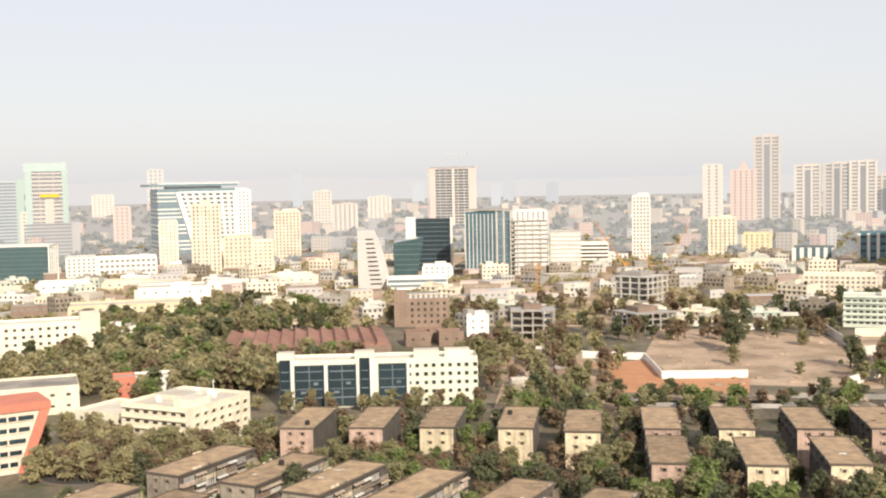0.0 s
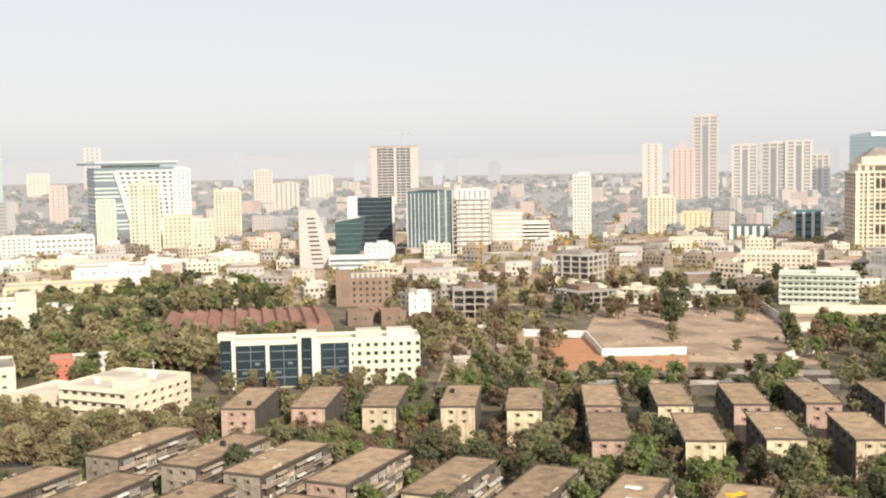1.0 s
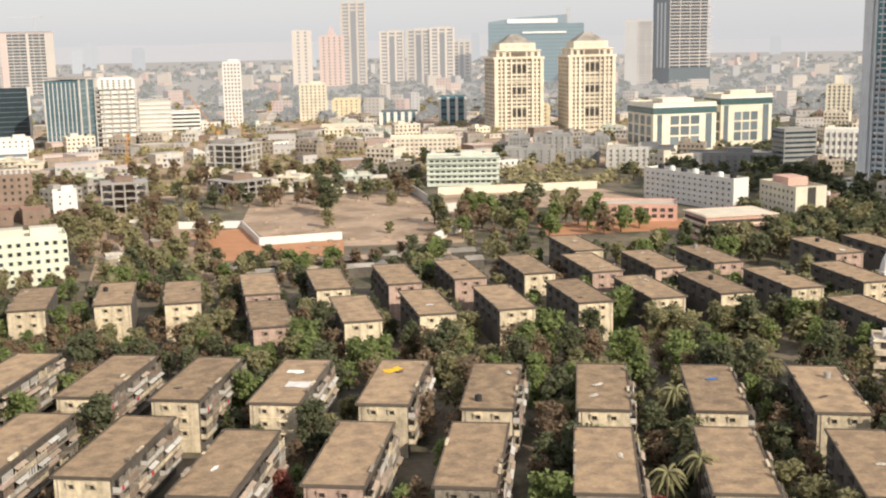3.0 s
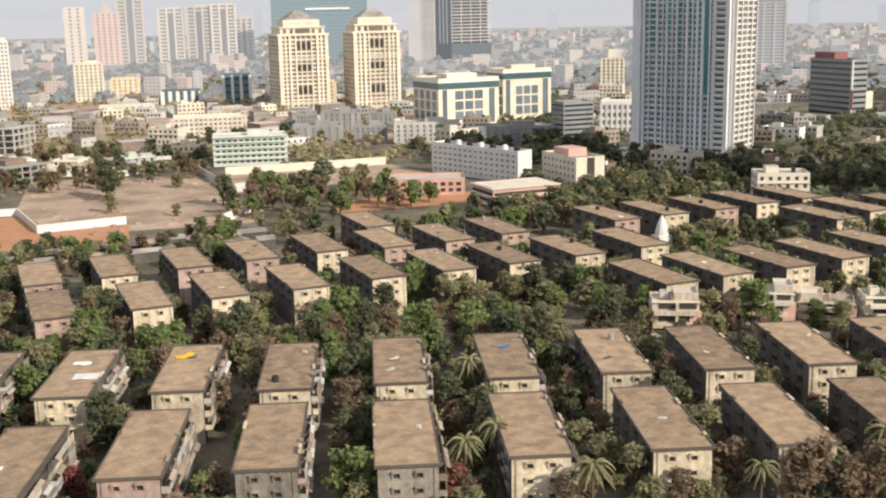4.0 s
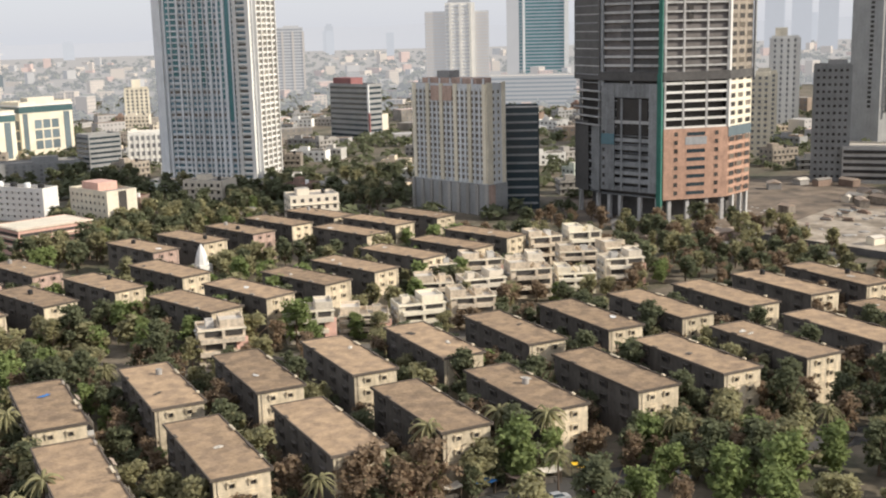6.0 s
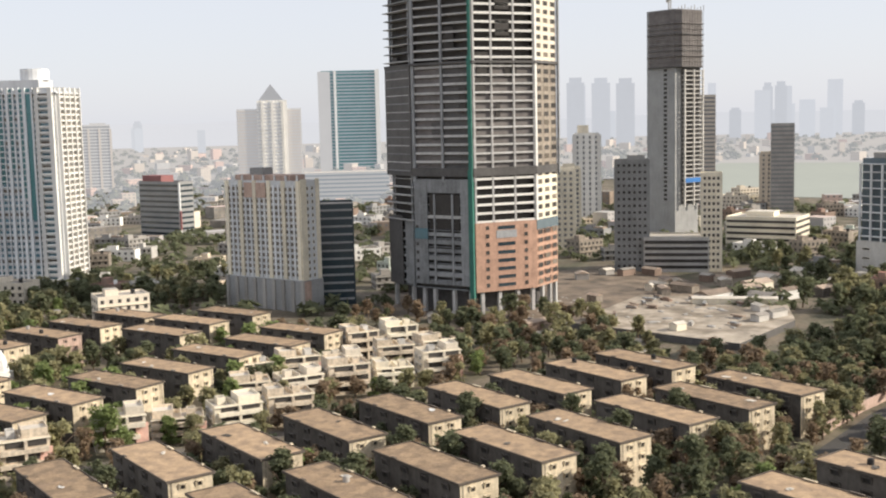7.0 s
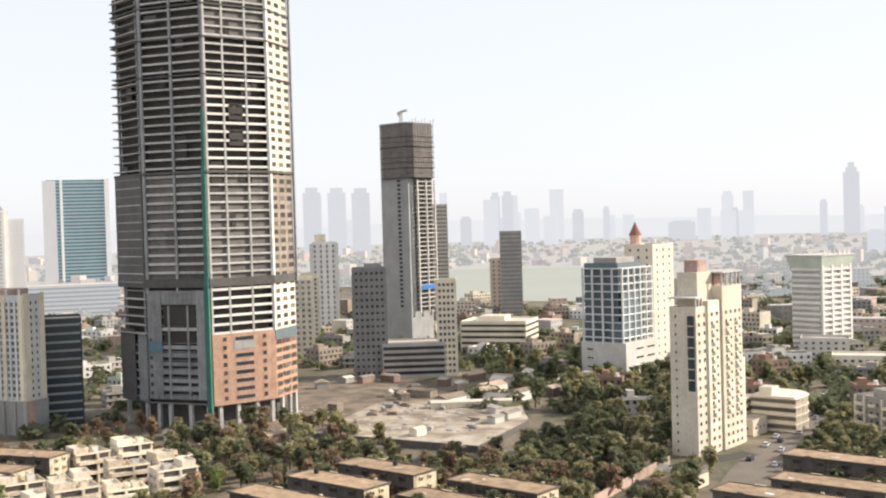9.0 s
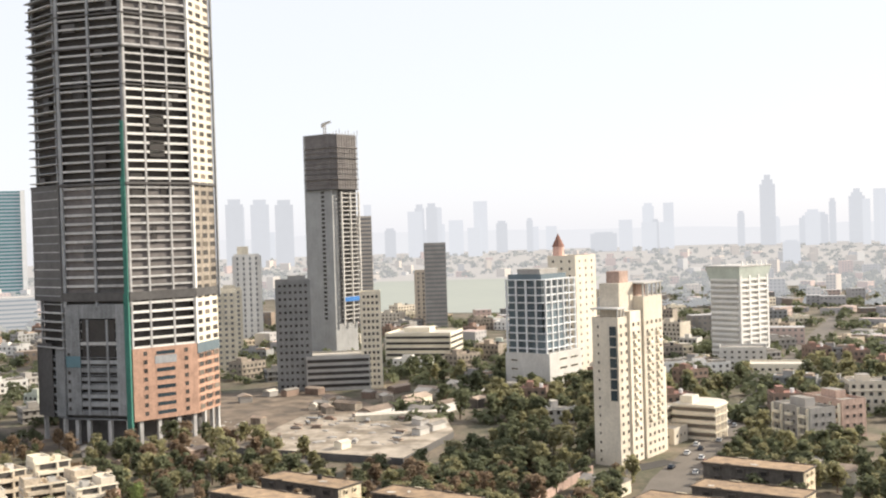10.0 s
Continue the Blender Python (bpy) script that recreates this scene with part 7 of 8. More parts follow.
grove(38, 470, 34, 80, 0, 56, ("olive", "khaki", "dry", "olive"), 0.8, 1.25, gap=4.2, joined="dense trees beside the white office")
grove(40, 380, 65, 16, 0, 34, ("olive", "dark", "green"), 0.7, 1.05, joined="trees before the white office")
grove(128, 505, 5, 5, 0, 2, ("dark",), 1.3, 1.6)
grove(208, 440, 55, 40, -10, 50, ("green", "olive", "dry", "dark"), 0.8, 1.3, joined="dense green trees beside the bare lot")
grove(285, 350, 80, 26, -5, 60, ("dark", "olive"), 0.8, 1.2, joined="dark trees behind the flats")
grove(350, 400, 80, 42, -20, 70, ("dark", "dark", "olive"), 0.9, 1.2, joined="dark trees under the residential tower")
grove(430, 350, 60, 60, -20, 90, ("dark", "dark", "olive"), 0.8, 1.1, gap=4, joined="dark trees between the towers")
grove(525, 36, 60, 50, 20, 60, ("dark", "olive"), 0.8, 1.2, gap=5, joined="dark trees behind the building yard")
grove(530, -5, 70, 40, 10, 50, ("dark", "olive"), 0.8, 1.2, gap=5, joined="dark trees along the road")
grove(360, 520, 60, 60, 0, 36, ("dark", "dark", "olive"), 1.0, 1.3, gap=6, joined="tall dark trees behind the white flats")
# trees that stand close against the flats
for x, y, kind, s in ((60, 222, "olive", 0.75), (71, 205, "dry", 1.15), (37, 184, "red", 0.90), (56, 166, "dry", 1.00), (89, 185, "dry", 1.15), (104, 194, "green", 0.75), (74, 153, "green", 1.15), (89, 147, "red", 1.10), (152, 170, "dry", 1.00), (136, 140, "olive", 1.15), (132, 106, "dry", 1.45), (146, 125, "dry", 1.20), (160, 121, "dry", 1.20), (61, 260, "green", 1.00), (73, 249, "green", 1.00), (97, 256, "olive", 1.10), (110, 251, "dry", 1.20), (115, 243, "green", 0.90), (130, 247, "dark", 1.10), (128, 225, "green", 1.20), (140, 223, "green", 1.10), (165, 206, "dry", 1.20), (150, 207, "dry", 1.00), (155, 169, "dry", 1.10), (93, 190, "dry", 1.20), (111, 173, "olive", 1.00), (145, 121, "dry", 1.35), (145, 108, "dry", 1.35), (158, 106, "olive", 1.10), (151, 79, "dark", 1.20), (184, 69, "dry", 1.20), (201, 132, "dry", 1.10), (200, 79, "dry", 1.00), (164, 94, "dark", 1.10), (173, 77, "green", 0.80), (170, 82, "green", 0.80), (208, 169, "olive", 0.90), (190, 115, "olive", 1.00)):
    while inside_flat(x, y, 1.2):
        x, y = x * 0.994, y * 0.994
    if on_road(x, y):
        continue
    plant(rng.choice(TREES[kind]), x, y, s, rng.uniform(0, 360))
for x, y in ((116, 185), (109, 165), (103, 129), (163, 122), (166, 108), (177, 104)):
    while inside_flat(x, y, 0.8):
        x, y = x * 0.994, y * 0.994
    plant(PALM, x, y, 1.12, rng.uniform(0, 360))
for x, y in ((128, 118), (160, 92), (93, 150), (70, 300), (205, 60), (150, 200), (42, 392), (185, 82)):
    if not inside_flat(x, y, 1.5):
        plant(PALM, x, y, rng.uniform(0.8, 1.1), rng.uniform(0, 360))

# ---- far city, woods and horizon ----


def far_city(name, label, seed, n, d0, d1, a0, a1, mats, lo, hi):
    """Small houses beyond counting, with their windows, in one mesh."""
    r = random.Random(seed)
    bm = bmesh.new()
    made = 0
    while made < n:
        az, d = radians(r.uniform(a0, a1)), d0 * (d1 / d0) ** (r.random() ** 0.8)
        x, y = math.sin(az) * d, math.cos(az) * d
        if near_building(x, y, 6) or (1050 < x < 1950 and 20 < y < 430):
            made += 1
            continue
        made += 1
        w, dp, h = r.uniform(9, 26), r.uniform(9, 18), lo + (hi - lo) * r.random() ** 2.5
        t = -az + radians(r.choice((0, 15, -20, 30, 60)))
        k = r.randrange(len(mats) - 1)
        c, s = math.cos(t), math.sin(t)

        def at(px, py, z):
            return (x + px * c - py * s, y + px * s + py * c, z)

        vs = [bm.verts.new(at(px, py, z)) for z in (0, h) for px, py in ((-w / 2, -dp / 2), (w / 2, -dp / 2), (w / 2, dp / 2), (-w / 2, dp / 2))]
        top_k = r.randrange(len(mats) - 1)
        for q in ((4, 5, 6, 7), (0, 1, 5, 4), (1, 2, 6, 5), (2, 3, 7, 6), (3, 0, 4, 7)):
            bm.faces.new([vs[i] for i in q]).material_index = top_k if q[0] == 4 else k
        rows, cols = max(1, int(h / 3.4)), max(2, int(w / 3.6))
        if d < 1900:
            for rr in range(rows):
                for cc in range(cols):
                    px, z = -w / 2 + w * (cc + 0.5) / cols, h * (rr + 0.35) / rows
                    q = [bm.verts.new(at(px + ex, -dp / 2 - 0.05, z + ez)) for ex, ez in ((-0.8, 0), (0.8, 0), (0.8, 1.4), (-0.8, 1.4))]
                    bm.faces.new(q).material_index = len(mats) - 1
    return single(name, to_mesh(name, bm, *mats), label, "houses", 0, 0, kind="stuff")


def low_house_mesh(seed, wall, roof):
    """A low house: walls with parapet, sunk roof, window reveals, ledges, stair head and tank."""
    r = random.Random(seed)
    lx, ly, st = r.uniform(11, 24), r.uniform(9, 14), r.choice((1, 2, 2, 3, 3, 4))
    h = st * 3.1 + 0.8
    bm = bmesh.new()
    tray(bm, lx, ly, 0, h, 0.7, 0.25)
    for k in range(st):
        z = 0.9 + k * 3.1
        if r.random() < 0.6:
            add_box(bm, -lx / 2 - 0.3, lx / 2 + 0.3, -ly / 2 - 0.6, -ly / 2 - 0.002, z + 1.9, z + 2.1)
        n = int(lx / r.choice((2.8, 3.4)))
        for c in range(n):
            x = -lx / 2 + lx * (c + 0.5) / n
            add_box(bm, x - 0.7, x + 0.7, -ly / 2 - 0.08, -ly / 2 + 0.05, z, z + 1.5, 2)
        for c in range(3):
            y = -ly / 2 + ly * (c + 0.5) / 3
            add_box(bm, -lx / 2 - 0.08, -lx / 2 + 0.05, y - 0.7, y + 0.7, z, z + 1.4, 2)
    add_box(bm, -lx * 0.3, -lx * 0.05, -ly * 0.1, ly * 0.3, h - 0.69, h + 2.0, 0, 1)
    if r.random() < 0.7:
        add_prism(bm, circle(0.9, 8, lx * 0.25, 0), h - 0.69, h + 1.1, 3)
    if r.random() < 0.5:
        add_box(bm, lx * 0.05, lx * 0.42, -ly * 0.35, ly * 0.2, h - 0.69, h + 0.9, 1)
    return to_mesh("house", bm, wall, roof, OPENING, r.choice((PLASTIC_BLACK, STEEL_WHITE)))


HOUSES = [(low_house_mesh(60 + i, w, f), lab) for i, (w, f, lab) in enumerate((
    (CREAM_PALE, ROOF_PALE, "low cream house with a flat pale roof"), (CONCRETE, ROOF_GREY, "low grey concrete house with a stair head"), (WHITE, ROOF_GREY, "low white house with small windows"),
    (CHAWL_PINK, ROOF_GREY, "low faded pink house with a grey roof"), (CHAWL_GREY, SHED_ROOF, "low sooty house with a rusty sheet roof"), (MINT, ROOF_PALE, "low pale green house with ledges"),
    (CONCRETE_PALE, ROOF_PALE, "low pale concrete block with a roof tank"), (BRICK, TILE_RED, "low brown brick house with a red roof"), (CREAM, ROOF_GREY, "low yellowish house with a grey flat roof"),
    (GREY_WALL, SHED_ROOF, "low dark grey house with patched roof"), (PINK, ROOF_PALE, "low pink house with a pale roof"), (TERRACE, ROOF_GREY, "low dusty cream house with window ledges")))]


def low_houses(seed, n, d0, d1, a0, a1, stock):
    """Low houses strewn between d0 and d1, clear of each other, of roads and of the larger buildings."""
    r = random.Random(seed)
    done = []
    for k in range(n * 14):
        if len(done) >= n:
            break
        az, d = radians(r.uniform(a0, a1)), d0 + (d1 - d0) * r.random() ** 1.15
        x, y = math.sin(az) * d, math.cos(az) * d
        if near_building(x, y, 9) or on_road(x, y) or (x < 590 and 100 < y < 215) or (372 < x < 500 and 50 < y < 215) or (40 < x < 300 and y < 600) or any((x - q[0]) ** 2 + (y - q[1]) ** 2 < 300 for q in done):
            continue
        done.append((x, y))
        me, lab = HOUSES[r.choice(stock)]
        single("low_house", me, lab, "house", x, y, 0, -math.degrees(az) + r.choice((-32, -20, -8, 12, 24, 38)), group="low houses")
    footprints.extend((x, y, 7) for x, y in done)


low_houses(31, 210, 470, 1080, 38, 106, (0, 1, 2, 4, 5, 6, 7, 8, 9, 11, 1, 9))
low_houses(32, 110, 610, 1080, -22, 34, (0, 1, 2, 5, 6, 8, 11, 6, 4))
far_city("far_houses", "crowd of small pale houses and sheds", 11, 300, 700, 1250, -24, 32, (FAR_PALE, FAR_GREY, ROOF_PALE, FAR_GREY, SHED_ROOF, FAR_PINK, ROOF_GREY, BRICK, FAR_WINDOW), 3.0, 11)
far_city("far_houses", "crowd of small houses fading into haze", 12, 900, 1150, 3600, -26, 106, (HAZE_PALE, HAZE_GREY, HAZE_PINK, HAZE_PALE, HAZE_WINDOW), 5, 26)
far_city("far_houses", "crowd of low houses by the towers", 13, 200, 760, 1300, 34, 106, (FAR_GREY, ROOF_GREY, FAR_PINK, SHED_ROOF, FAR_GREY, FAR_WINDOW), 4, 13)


def far_wood(name, label, seed, n, d0, d1, a0, a1, mat, size):
    r = np.random.RandomState(seed)
    cloud = []
    for i in range(n):
        az, d = np.radians(r.uniform(a0, a1)), d0 * (d1 / d0) ** r.uniform(0, 1)
        x, y = np.sin(az) * d, np.cos(az) * d
        if near_building(x, y, 2) or (1050 < x < 1950 and 20 < y < 430) or (x < 585 and 104 < y < 215):
            continue
        sp = size * r.uniform(0.6, 1.4)
        m = 34
        dd = r.normal(size=(m, 3))
        dd /= np.linalg.norm(dd, axis=1)[:, None]
        dd *= sp * r.uniform(0.5, 1.0, m)[:, None]
        dd[:, 2] = np.abs(dd[:, 2]) * 0.9 + sp * 0.25
        p = np.array([x, y, 0.0]) + dd
        u, w = leaf_axes(r, dd / sp)
        s = sp * 0.36
        cloud.append((p, u, w, np.full((m, 1), s)))
    me = leaf_mesh(name, *(np.concatenate(q) for q in zip(*cloud)))
    me.materials.append(mat)
    return single(name, me, label, "trees", 0, 0, kind="stuff")


far_wood("far_trees", "scattered dusty trees between far houses", 21, 1900, 600, 1500, -24, 32, LEAF_KHAKI, 4.2)
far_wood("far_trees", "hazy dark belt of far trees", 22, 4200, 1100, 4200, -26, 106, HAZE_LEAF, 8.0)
far_wood("far_trees", "dark trees between far towers", 23, 2600, 470, 1500, 34, 106, LEAF_DARK, 5.0)

# hazy hills and skyline all round the horizon
bm = bmesh.new()
seg = 240
prev = None
for i in range(seg + 1):
    az = 2 * math.pi * i / seg
    hh = 78 + 50 * noise.noise(Vector((math.cos(az) * 3, math.sin(az) * 3, 0))) + 18 * noise.noise(Vector((math.cos(az) * 14, math.sin(az) * 14, 2)))
    p = Vector((math.sin(az) * 4750, math.cos(az) * 4750, 0))
    cur = (bm.verts.new(p - Vector((0, 0, 3))), bm.verts.new(p + Vector((0, 0, hh))))
    if prev:
        bm.faces.new((prev[0], prev[1], cur[1], cur[0]))
    prev = cur
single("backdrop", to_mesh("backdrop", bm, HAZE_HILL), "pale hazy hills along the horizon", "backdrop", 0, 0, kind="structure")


def skyline(az, w, h, d, mat, steps=1):
    """A far tower, almost lost in haze."""
    a0 = radians(az)
    bm = bmesh.new()
    add_box(bm, -w / 2, w / 2, -w / 3, w / 3, 0, h)
    for k in range(1, steps):
        f = 1 - 0.3 * k
        add_box(bm, -w / 2 * f, w / 2 * f, -w / 3 * f, w / 3 * f, h + 0.01 + (k - 1) * h * 0.08, h + k * h * 0.08)
    return single("far_tower", to_mesh("far_tower", bm, mat), "pale far tower fading into haze", "tower", math.sin(a0) * d, math.cos(a0) * d, 0, -az, group="hazy skyline")


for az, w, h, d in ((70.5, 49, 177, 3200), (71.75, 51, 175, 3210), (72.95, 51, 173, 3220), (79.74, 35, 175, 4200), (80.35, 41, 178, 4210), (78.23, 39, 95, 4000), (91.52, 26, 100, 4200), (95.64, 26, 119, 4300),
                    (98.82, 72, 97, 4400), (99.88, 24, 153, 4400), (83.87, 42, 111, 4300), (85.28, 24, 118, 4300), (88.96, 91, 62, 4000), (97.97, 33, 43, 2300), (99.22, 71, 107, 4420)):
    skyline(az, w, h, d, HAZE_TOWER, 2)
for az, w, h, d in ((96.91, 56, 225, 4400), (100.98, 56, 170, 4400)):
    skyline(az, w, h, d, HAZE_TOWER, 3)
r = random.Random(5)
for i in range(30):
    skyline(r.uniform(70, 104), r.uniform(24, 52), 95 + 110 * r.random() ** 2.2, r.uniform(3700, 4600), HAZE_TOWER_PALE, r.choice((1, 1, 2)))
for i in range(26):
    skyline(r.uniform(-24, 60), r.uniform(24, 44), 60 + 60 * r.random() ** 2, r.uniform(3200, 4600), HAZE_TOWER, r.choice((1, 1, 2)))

# ---- small things ----


def car(x, y, turn, paint, label):
    """A small car: body, cabin and four wheels."""
    c = thing("car", label, "car", x, y, turn, 0.08, group="parked cars")
    key = ("carbody", paint.name)
    if key not in mesh_store:
        bm = bmesh.new()
        prof = [(-2.0, 0.3), (2.0, 0.3), (2.05, 0.7), (1.9, 0.9), (1.0, 0.98), (-1.9, 1.0), (-2.05, 0.75)]
        lo = [bm.verts.new((px, -0.82, pz)) for px, pz in prof]
        hi = [bm.verts.new((px, 0.82, pz)) for px, pz in prof]
        n = len(prof)
        for i in range(n):
            bm.faces.new((lo[i], hi[i], hi[(i + 1) % n], lo[(i + 1) % n]))
        bm.faces.new(lo)
        bm.faces.new(hi[::-1])
        bmesh.ops.recalc_face_normals(bm, faces=bm.faces)
        mesh_store[key] = to_mesh("body", bm, paint)
        bm = bmesh.new()
        a0 = [bm.verts.new(v) for v in ((-1.8, -0.75, 0.98), (0.9, -0.75, 0.98), (0.9, 0.75, 0.98), (-1.8, 0.75, 0.98))]
        b0 = [bm.verts.new(v) for v in ((-1.45, -0.62, 1.48), (0.3, -0.62, 1.48), (0.3, 0.62, 1.48), (-1.45, 0.62, 1.48))]
        for i in range(4):
            bm.faces.new((a0[i], a0[(i + 1) % 4], b0[(i + 1) % 4], b0[i])).material_index = 1
        bm.faces.new(b0)
        mesh_store[("cabin", paint.name)] = to_mesh("cabin", bm, paint, GLASS_DARK)
        if "wheel" not in mesh_store:
            bm = bmesh.new()
            bmesh.ops.create_cone(bm, cap_ends=True, segments=10, radius1=0.31, radius2=0.31, depth=0.2, matrix=Matrix.Rotation(radians(90), 4, "X"))
            mesh_store["wheel"] = to_mesh("wheel", bm, RUBBER)
    part("body", mesh_store[key], c)
    part("cabin", mesh_store[("cabin", paint.name)], c)
    for wx in (-1.3, 1.3):
        for wy in (-0.78, 0.78):
            part("wheel", mesh_store["wheel"], c, (wx, wy, 0.31))
    return c


PAINTS = ((CAR_WHITE, "small white car on the road"), (CAR_GREY, "small silver car on the road"), (CAR_RED, "small red car on the road"), (CAR_DARK, "small dark car on the road"))
for i in range(20):
    s = i / 19
    x, y = 372 + 150 * s, -16 - 40 * s
    paint, lab = PAINTS[(i * 7) % 4 if i % 3 else 0]
    car(x, y + rng.choice((-4.5, -1.5, 2.0, 5.0)), -15 + rng.uniform(-3, 3), paint, lab)
for i in range(9):
    x, y = 126 + i * 6.6 + rng.uniform(-2, 2), 116 - i * 4.5
    paint, lab = PAINTS[(0, 3, 1, 0, 3, 1, 2, 3, 0)[i]]
    car(x + rng.uniform(-1, 1), y - 2.2, -34, paint, lab)


for i, (x, y, turn) in enumerate(((153.5, 203, 20), (152.5, 197, 20), (155.5, 206.5, 70), (189, 270, 10), (166, 242, 60), (110, 262, 70))):
    if not inside_flat(x, y, 2.4):
        car(x, y, turn, PAINTS[(0, 1, 0, 2, 3, 0)[i]][0], "small car parked between old flats")


def stall(x, y, turn, mat, label):
    """A street stall: four posts and a sagging cloth roof."""
    s = thing("market_stall", label, "stall", x, y, turn, 0.08, group="street stalls")
    for px in (-1.6, 1.6):
        for py in (-1.1, 1.1):
            part("post", box_mesh(0.1, 0.1, 2.3, BARK), s, (px, py, 0))
    bm = bmesh.new()
    g0 = [[bm.verts.new((-1.9 + 3.8 * i / 4, -1.4 + 2.8 * j / 4, 2.32 + 0.35 * (abs(i - 2) / 2) ** 2 - 0.1 * (j % 2))) for j in range(5)] for i in range(5)]
    for i in range(4):
        for j in range(4):
            bm.faces.new((g0[i][j], g0[i + 1][j], g0[i + 1][j + 1], g0[i][j + 1]))
    me = to_mesh("awning", bm, mat)
    part("awning", me, s)
    part("counter", box_mesh(2.8, 0.8, 0.9, CHAWL), s)
    return s


for i, (mat, lab) in enumerate(((TARP_BLUE, "street stall under a blue cloth"), (CLOTH_RED, "street stall under a red cloth"), (ROOF_PALE, "street stall under a pale cloth"), (TARP_BLUE, "street stall under a blue cloth"),
                                (CHAWL_PINK, "street stall under a faded pink cloth"), (ROOF_PALE, "street stall under a pale cloth"), (TARP_YELLOW, "street stall under a yellow cloth"))):
    stall(139 + i * 5.2, 114.5 - i * 3.6, -34, mat, lab)


def sheet(x, y, z, turn, lx, ly, mat, label):
    """A sheet thrown over a roof, with uneven folds."""
    key = ("sheet", lx, ly, mat.name)
    if key not in mesh_store:
        bm = bmesh.new()
        r = random.Random(int(lx * 10 + ly))
        g0 = [[bm.verts.new((lx * (i / 5 - 0.5) + r.uniform(-0.12, 0.12), ly * (j / 4 - 0.5) + r.uniform(-0.12, 0.12), 0.03 + 0.22 * r.random())) for j in range(5)] for i in range(6)]
        for i in range(5):
            for j in range(4):
                bm.faces.new((g0[i][j], g0[i + 1][j], g0[i + 1][j + 1], g0[i][j + 1]))
        mesh_store[key] = to_mesh("sheet", bm, mat)
    return single("roof_sheet", mesh_store[key], label, "sheet", x, y, z, turn, group="roof clutter")


RZ = FLAT_H - 0.19
sheet(69.5, 221, RZ, 20, 4.5, 2.4, TARP_YELLOW, "yellow tarpaulin lying on a brown roof")
sheet(48.5, 219, RZ, -27, 5.0, 4.0, WHITE, "white sheet lying on a brown roof")
sheet(50, 228, RZ, -27, 3.6, 2.0, WHITE, "white sheet lying on a brown roof")
sheet(127, 189, RZ, 10, 2.6, 1.0, TARP_BLUE, "blue cloth lying on a tan roof")
roof_rng = random.Random(31)
for k, (fx, fy, turn) in enumerate(flat_spots):
    c0, s0 = math.cos(radians(-turn)), math.sin(radians(-turn))
    for q in range(roof_rng.choice((0, 1, 1, 2))):
        px, py = roof_rng.uniform(-3.2, 3.2), roof_rng.uniform(-11, 11)
        x, y = fx + px * c0 - py * s0, fy + px * s0 + py * c0
        if roof_rng.random() < 0.25:
            tank(x, y, RZ, 0.7, 1.3, roof_rng.choice((PLASTIC_BLACK, CONCRETE)), "small water tank on a worker-flat roof")
        else:
            sheet(x, y, RZ, roof_rng.uniform(0, 90), roof_rng.choice((1.6, 2.4)), roof_rng.choice((0.8, 1.4)), roof_rng.choice((WHITE, ROOF_PALE, CHAWL, ROOF_PALE)), "pale scrap sheet lying on a brown roof")

# green net fence along the building yard, billboard by the road
compound_wall("green net fence along the building yard", [(352, 66), (366, 45), (384, 30)], 3.5, GREEN_NET)
bb = thing("billboard", "blue advertising billboard on steel posts", "billboard", 424, -101, -100)
for px in (-2.2, 2.2):
    part("post", box_mesh(0.35, 0.35, 8, CONCRETE), bb, (px, 0.3, 0))
part("panel", box_mesh(6.5, 0.4, 8, BILLBOARD), bb, (0, 0, 4))
grove(420, -50, 50, 30, 15, 40, ("dark", "olive"), 0.6, 1.0, gap=5, joined="roadside trees by low flats")
grove(350, -60, 60, 25, 10, 40, ("dark", "olive", "dark"), 0.7, 1.05, gap=5, joined="dark trees along the near road")
grove(560, -90, 80, 45, 10, 60, ("dark", "olive"), 0.8, 1.2, gap=6, joined="trees among low buildings by the road")
grove(640, 60, 70, 60, 10, 60, ("dark", "olive"), 0.8, 1.2, gap=6, joined="trees behind the unfinished office")
grove(398, 34, 26, 22, 0, 30, ("dark", "olive"), 0.7, 1.05, gap=4, check=False, joined="dark trees at the foot of the cream tower")
grove(300, 190, 70, 40, -37, 90, ("olive", "dark", "dry"), 0.45, 0.85, 1.0, 3.0, joined="low trees between the terrace flats")
grove(275, 66, 70, 46, 27, 80, ("olive", "dark", "dry"), 0.7, 1.1, 1.2, 3.6, joined="olive trees between the last rows of flats")
grove(345, 135, 26, 34, 0, 40, ("dark", "olive", "dry"), 0.6, 1.0, gap=4, joined="dusty trees beside the terrace flats")
grove(372, -34, 22, 12, 0, 16, ("dark", "olive"), 0.6, 0.9, gap=4, joined="roadside trees near the cream tower")
grove(330, 5, 32, 14, 10, 22, ("dark", "olive", "dry"), 0.6, 0.9, gap=4, joined="dusty trees beside the near street")
grove(25, 362, 75, 14, 0, 38, ("olive", "dark", "dry"), 0.45, 0.8, gap=3, joined="low scrub between the flats and the white office")
grove(-40, 345, 40, 14, 0, 30, ("olive", "dry", "dark"), 0.45, 0.8, gap=3, joined="dusty scrub behind the first flats")
grove(120, 385, 70, 12, -8, 30, ("olive", "dark", "dry"), 0.45, 0.8, gap=4, joined="scrub among the sheds")
grove(125, 560, 70, 26, 0, 36, ("olive", "dry", "dark"), 0.6, 1.0, gap=6, joined="dusty trees round the low frames")
grove(60, 650, 110, 40, 0, 50, ("olive", "dry"), 0.7, 1.1, gap=7, joined="dusty trees between middle sites")
grove(230, 640, 90, 40, -20, 44, ("olive", "dark"), 0.7, 1.1, gap=7, joined="dusty trees behind the pale flats")


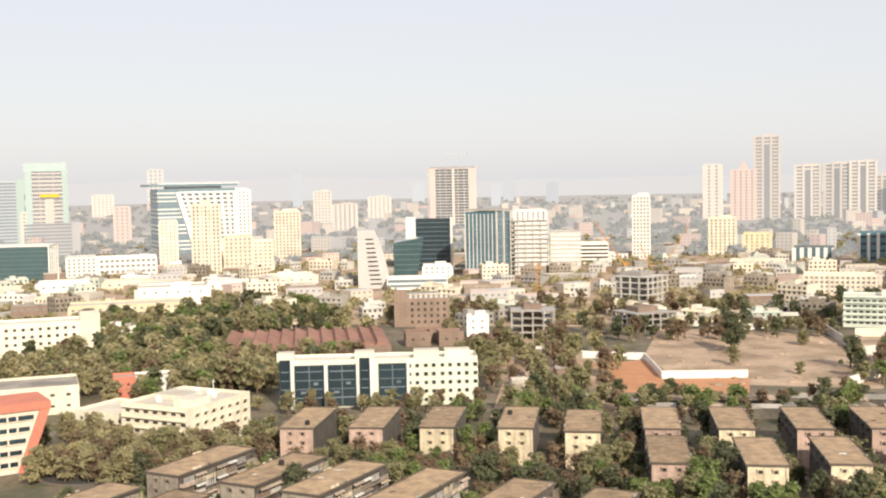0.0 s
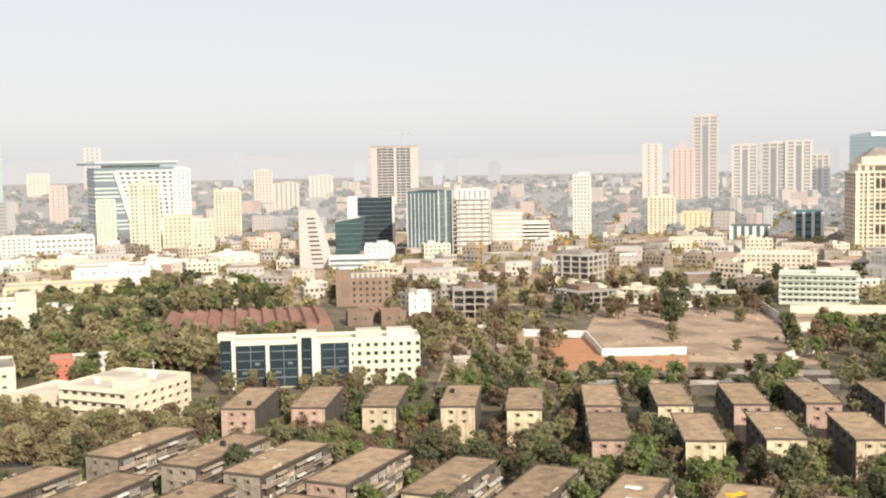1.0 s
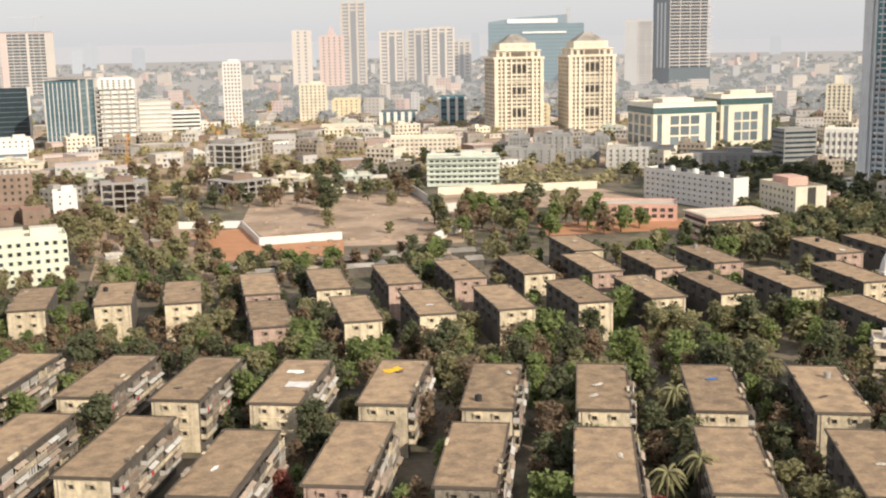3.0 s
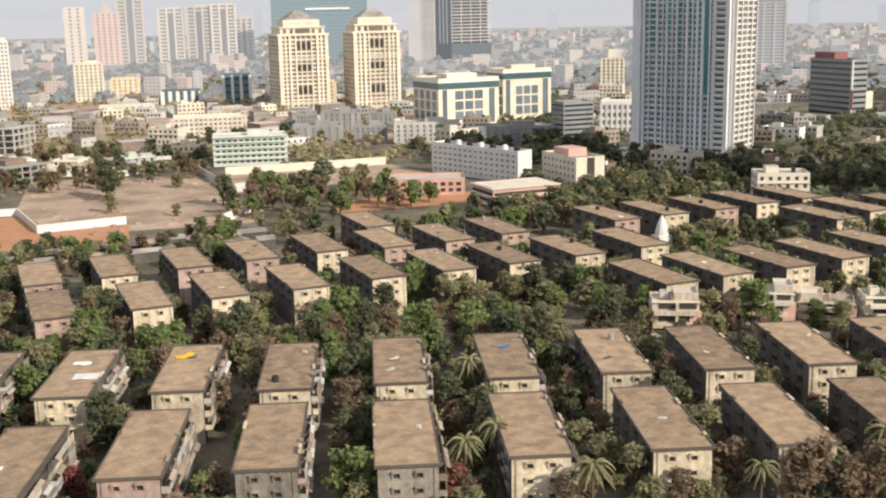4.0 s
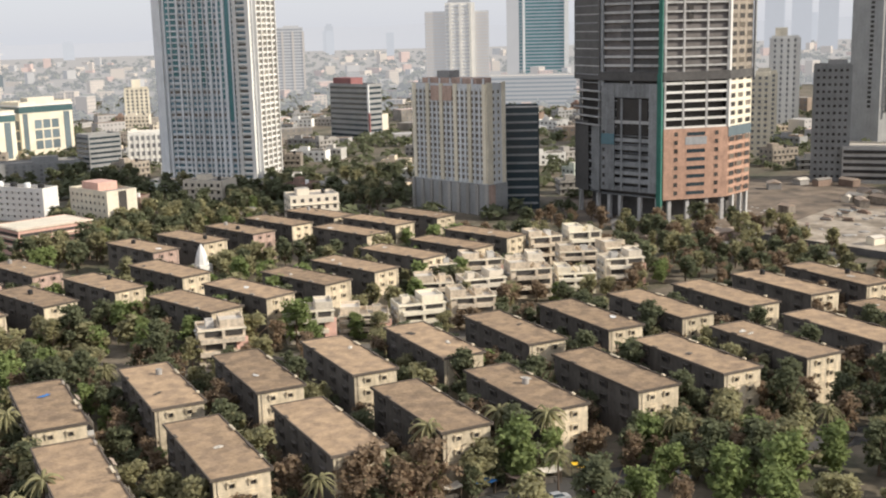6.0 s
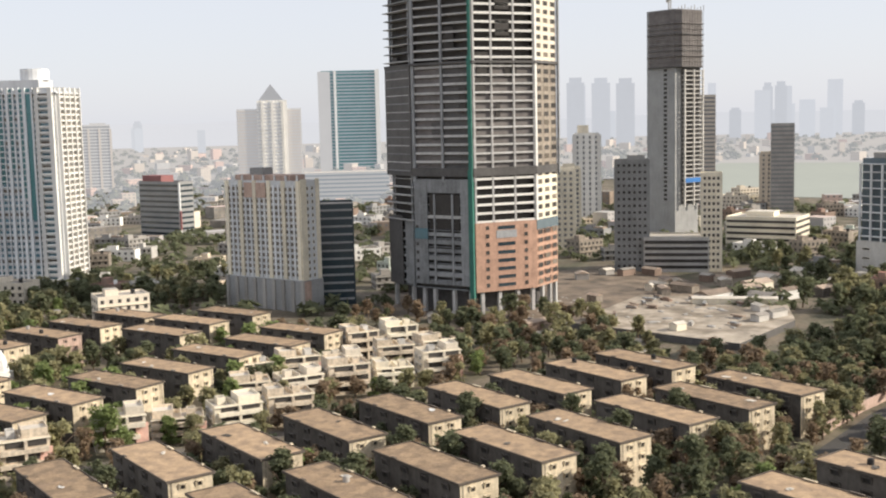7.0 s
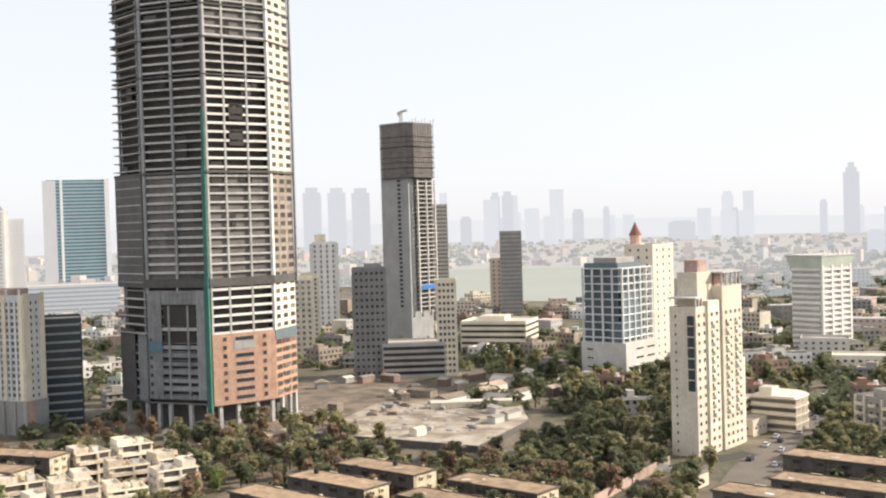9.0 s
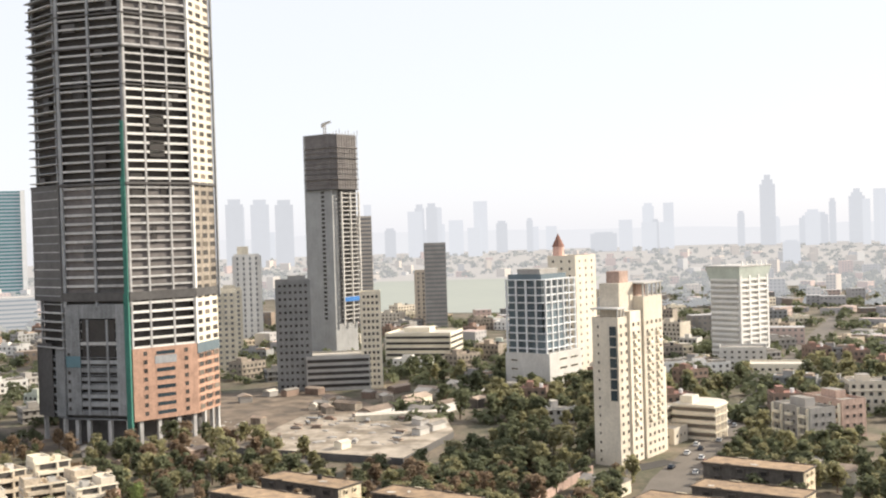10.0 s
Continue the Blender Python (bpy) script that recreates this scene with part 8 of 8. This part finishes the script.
def rubble(label, seed, n, ring, mat, base=0.05):
    """Heaps and lumps of earth strewn over a bare lot, past counting."""
    r = random.Random(seed)
    bm = bmesh.new()
    x0, x1, y0, y1 = ring
    for i in range(n):
        x, y, s = r.uniform(x0, x1), r.uniform(y0, y1), 0.4 + 1.6 * r.random() ** 3
        m = Matrix.Translation((x, y, base)) @ Matrix.Rotation(r.uniform(0, 6), 4, "Z") @ Matrix.Diagonal((s * r.uniform(0.8, 2.2), s, s * 0.45, 1))
        bmesh.ops.create_icosphere(bm, subdivisions=1, radius=1.0, matrix=m)
    return single("rubble", to_mesh("rubble", bm, mat), label, "rubble", 0, 0, kind="stuff")


rubble("lumps and heaps of brown earth on the bare lot", 4, 160, (98, 180, 425, 560), DIRT)
rubble("grey rubble on the building yard", 5, 120, (420, 480, 165, 235), CONCRETE_PALE)
for x, y in ((120, 470), (140, 445), (165, 520), (108, 545), (150, 560)):
    plant(rng.choice(TREES["olive"]), x, y, rng.uniform(0.6, 1.0), rng.uniform(0, 360))

# white shrine with a tall spire among the flats
shrine = thing("shrine", "small white shrine with a tapering spire", "shrine", 251, 279, -8)
part("hall", box_mesh(5, 5, 5.5, WHITE), shrine)
bm = bmesh.new()
rings = []
for rr, z in ((2.3, 0), (2.1, 1.5), (1.6, 3.4), (0.9, 5.2), (0.25, 6.6)):
    rings.append([bm.verts.new((px, py, z)) for px, py in circle(rr, 10)])
for q0, q1 in zip(rings, rings[1:]):
    for i in range(10):
        bm.faces.new((q0[i], q0[(i + 1) % 10], q1[(i + 1) % 10], q1[i]))
bm.faces.new(rings[-1])
bm.faces.new(rings[0][::-1])
part("spire", to_mesh("spire", bm, WHITE), shrine, (0, 0, 5.502))
rubble("heaps of sand and broken concrete on the pale deck", 6, 60, (408, 474, 84, 136), CONCRETE, 2.6)
stack_rng = random.Random(17)
for i in range(14):
    x, y = stack_rng.uniform(412, 474), stack_rng.uniform(82, 136)
    st = thing("material_stack", "stack of planks and steel on a building deck", "stack", x, y, stack_rng.uniform(0, 90), 2.6, group="stacks on the deck")
    for k in range(3):
        part("layer", box_mesh(stack_rng.choice((3.0, 4.5, 6.0)), stack_rng.choice((1.2, 2.0)), 0.5, stack_rng.choice((CONCRETE, BRICK, SHED_ROOF, GREY_WALL))), st, (0, 0, k * 0.502))
for x, y, k in ((222, 181, 1.0), (236, 170, 0.8), (206, 190, 0.9), (258, 181, 0.7), (270, 172, 0.7), (283, 163, 0.8), (296, 153, 0.9), (287, 187, 0.6), (300, 177, 0.6), (312, 170, 0.7), (304, 146, 0.9), (320, 146, 0.9), (246, 186, 0.7), (212, 206, 0.8)):
    if not inside_flat(x, y, 1.5):
        plant(rng.choice(TREES[rng.choice(("olive", "dry", "green"))]), x, y, k * 0.85, rng.uniform(0, 360))
grove(-30, 388, 46, 7, 3, 26, ("khaki", "dry", "olive"), 0.45, 0.8, gap=3, check=False, joined="dusty bushes at the foot of the white office")
grove(470, 22, 50, 30, 0, 60, ("dark", "olive"), 0.6, 0.95, gap=3.6, joined="dark trees beyond the cream tower")
grove(368, 48, 20, 26, 0, 34, ("dark", "olive", "dark"), 0.55, 0.9, gap=3.4, joined="dark trees between the deck and the street")
grove(300, 350, 110, 22, -6, 60, ("dark", "olive", "green"), 0.6, 0.95, gap=4, joined="trees behind the last flats and the school")
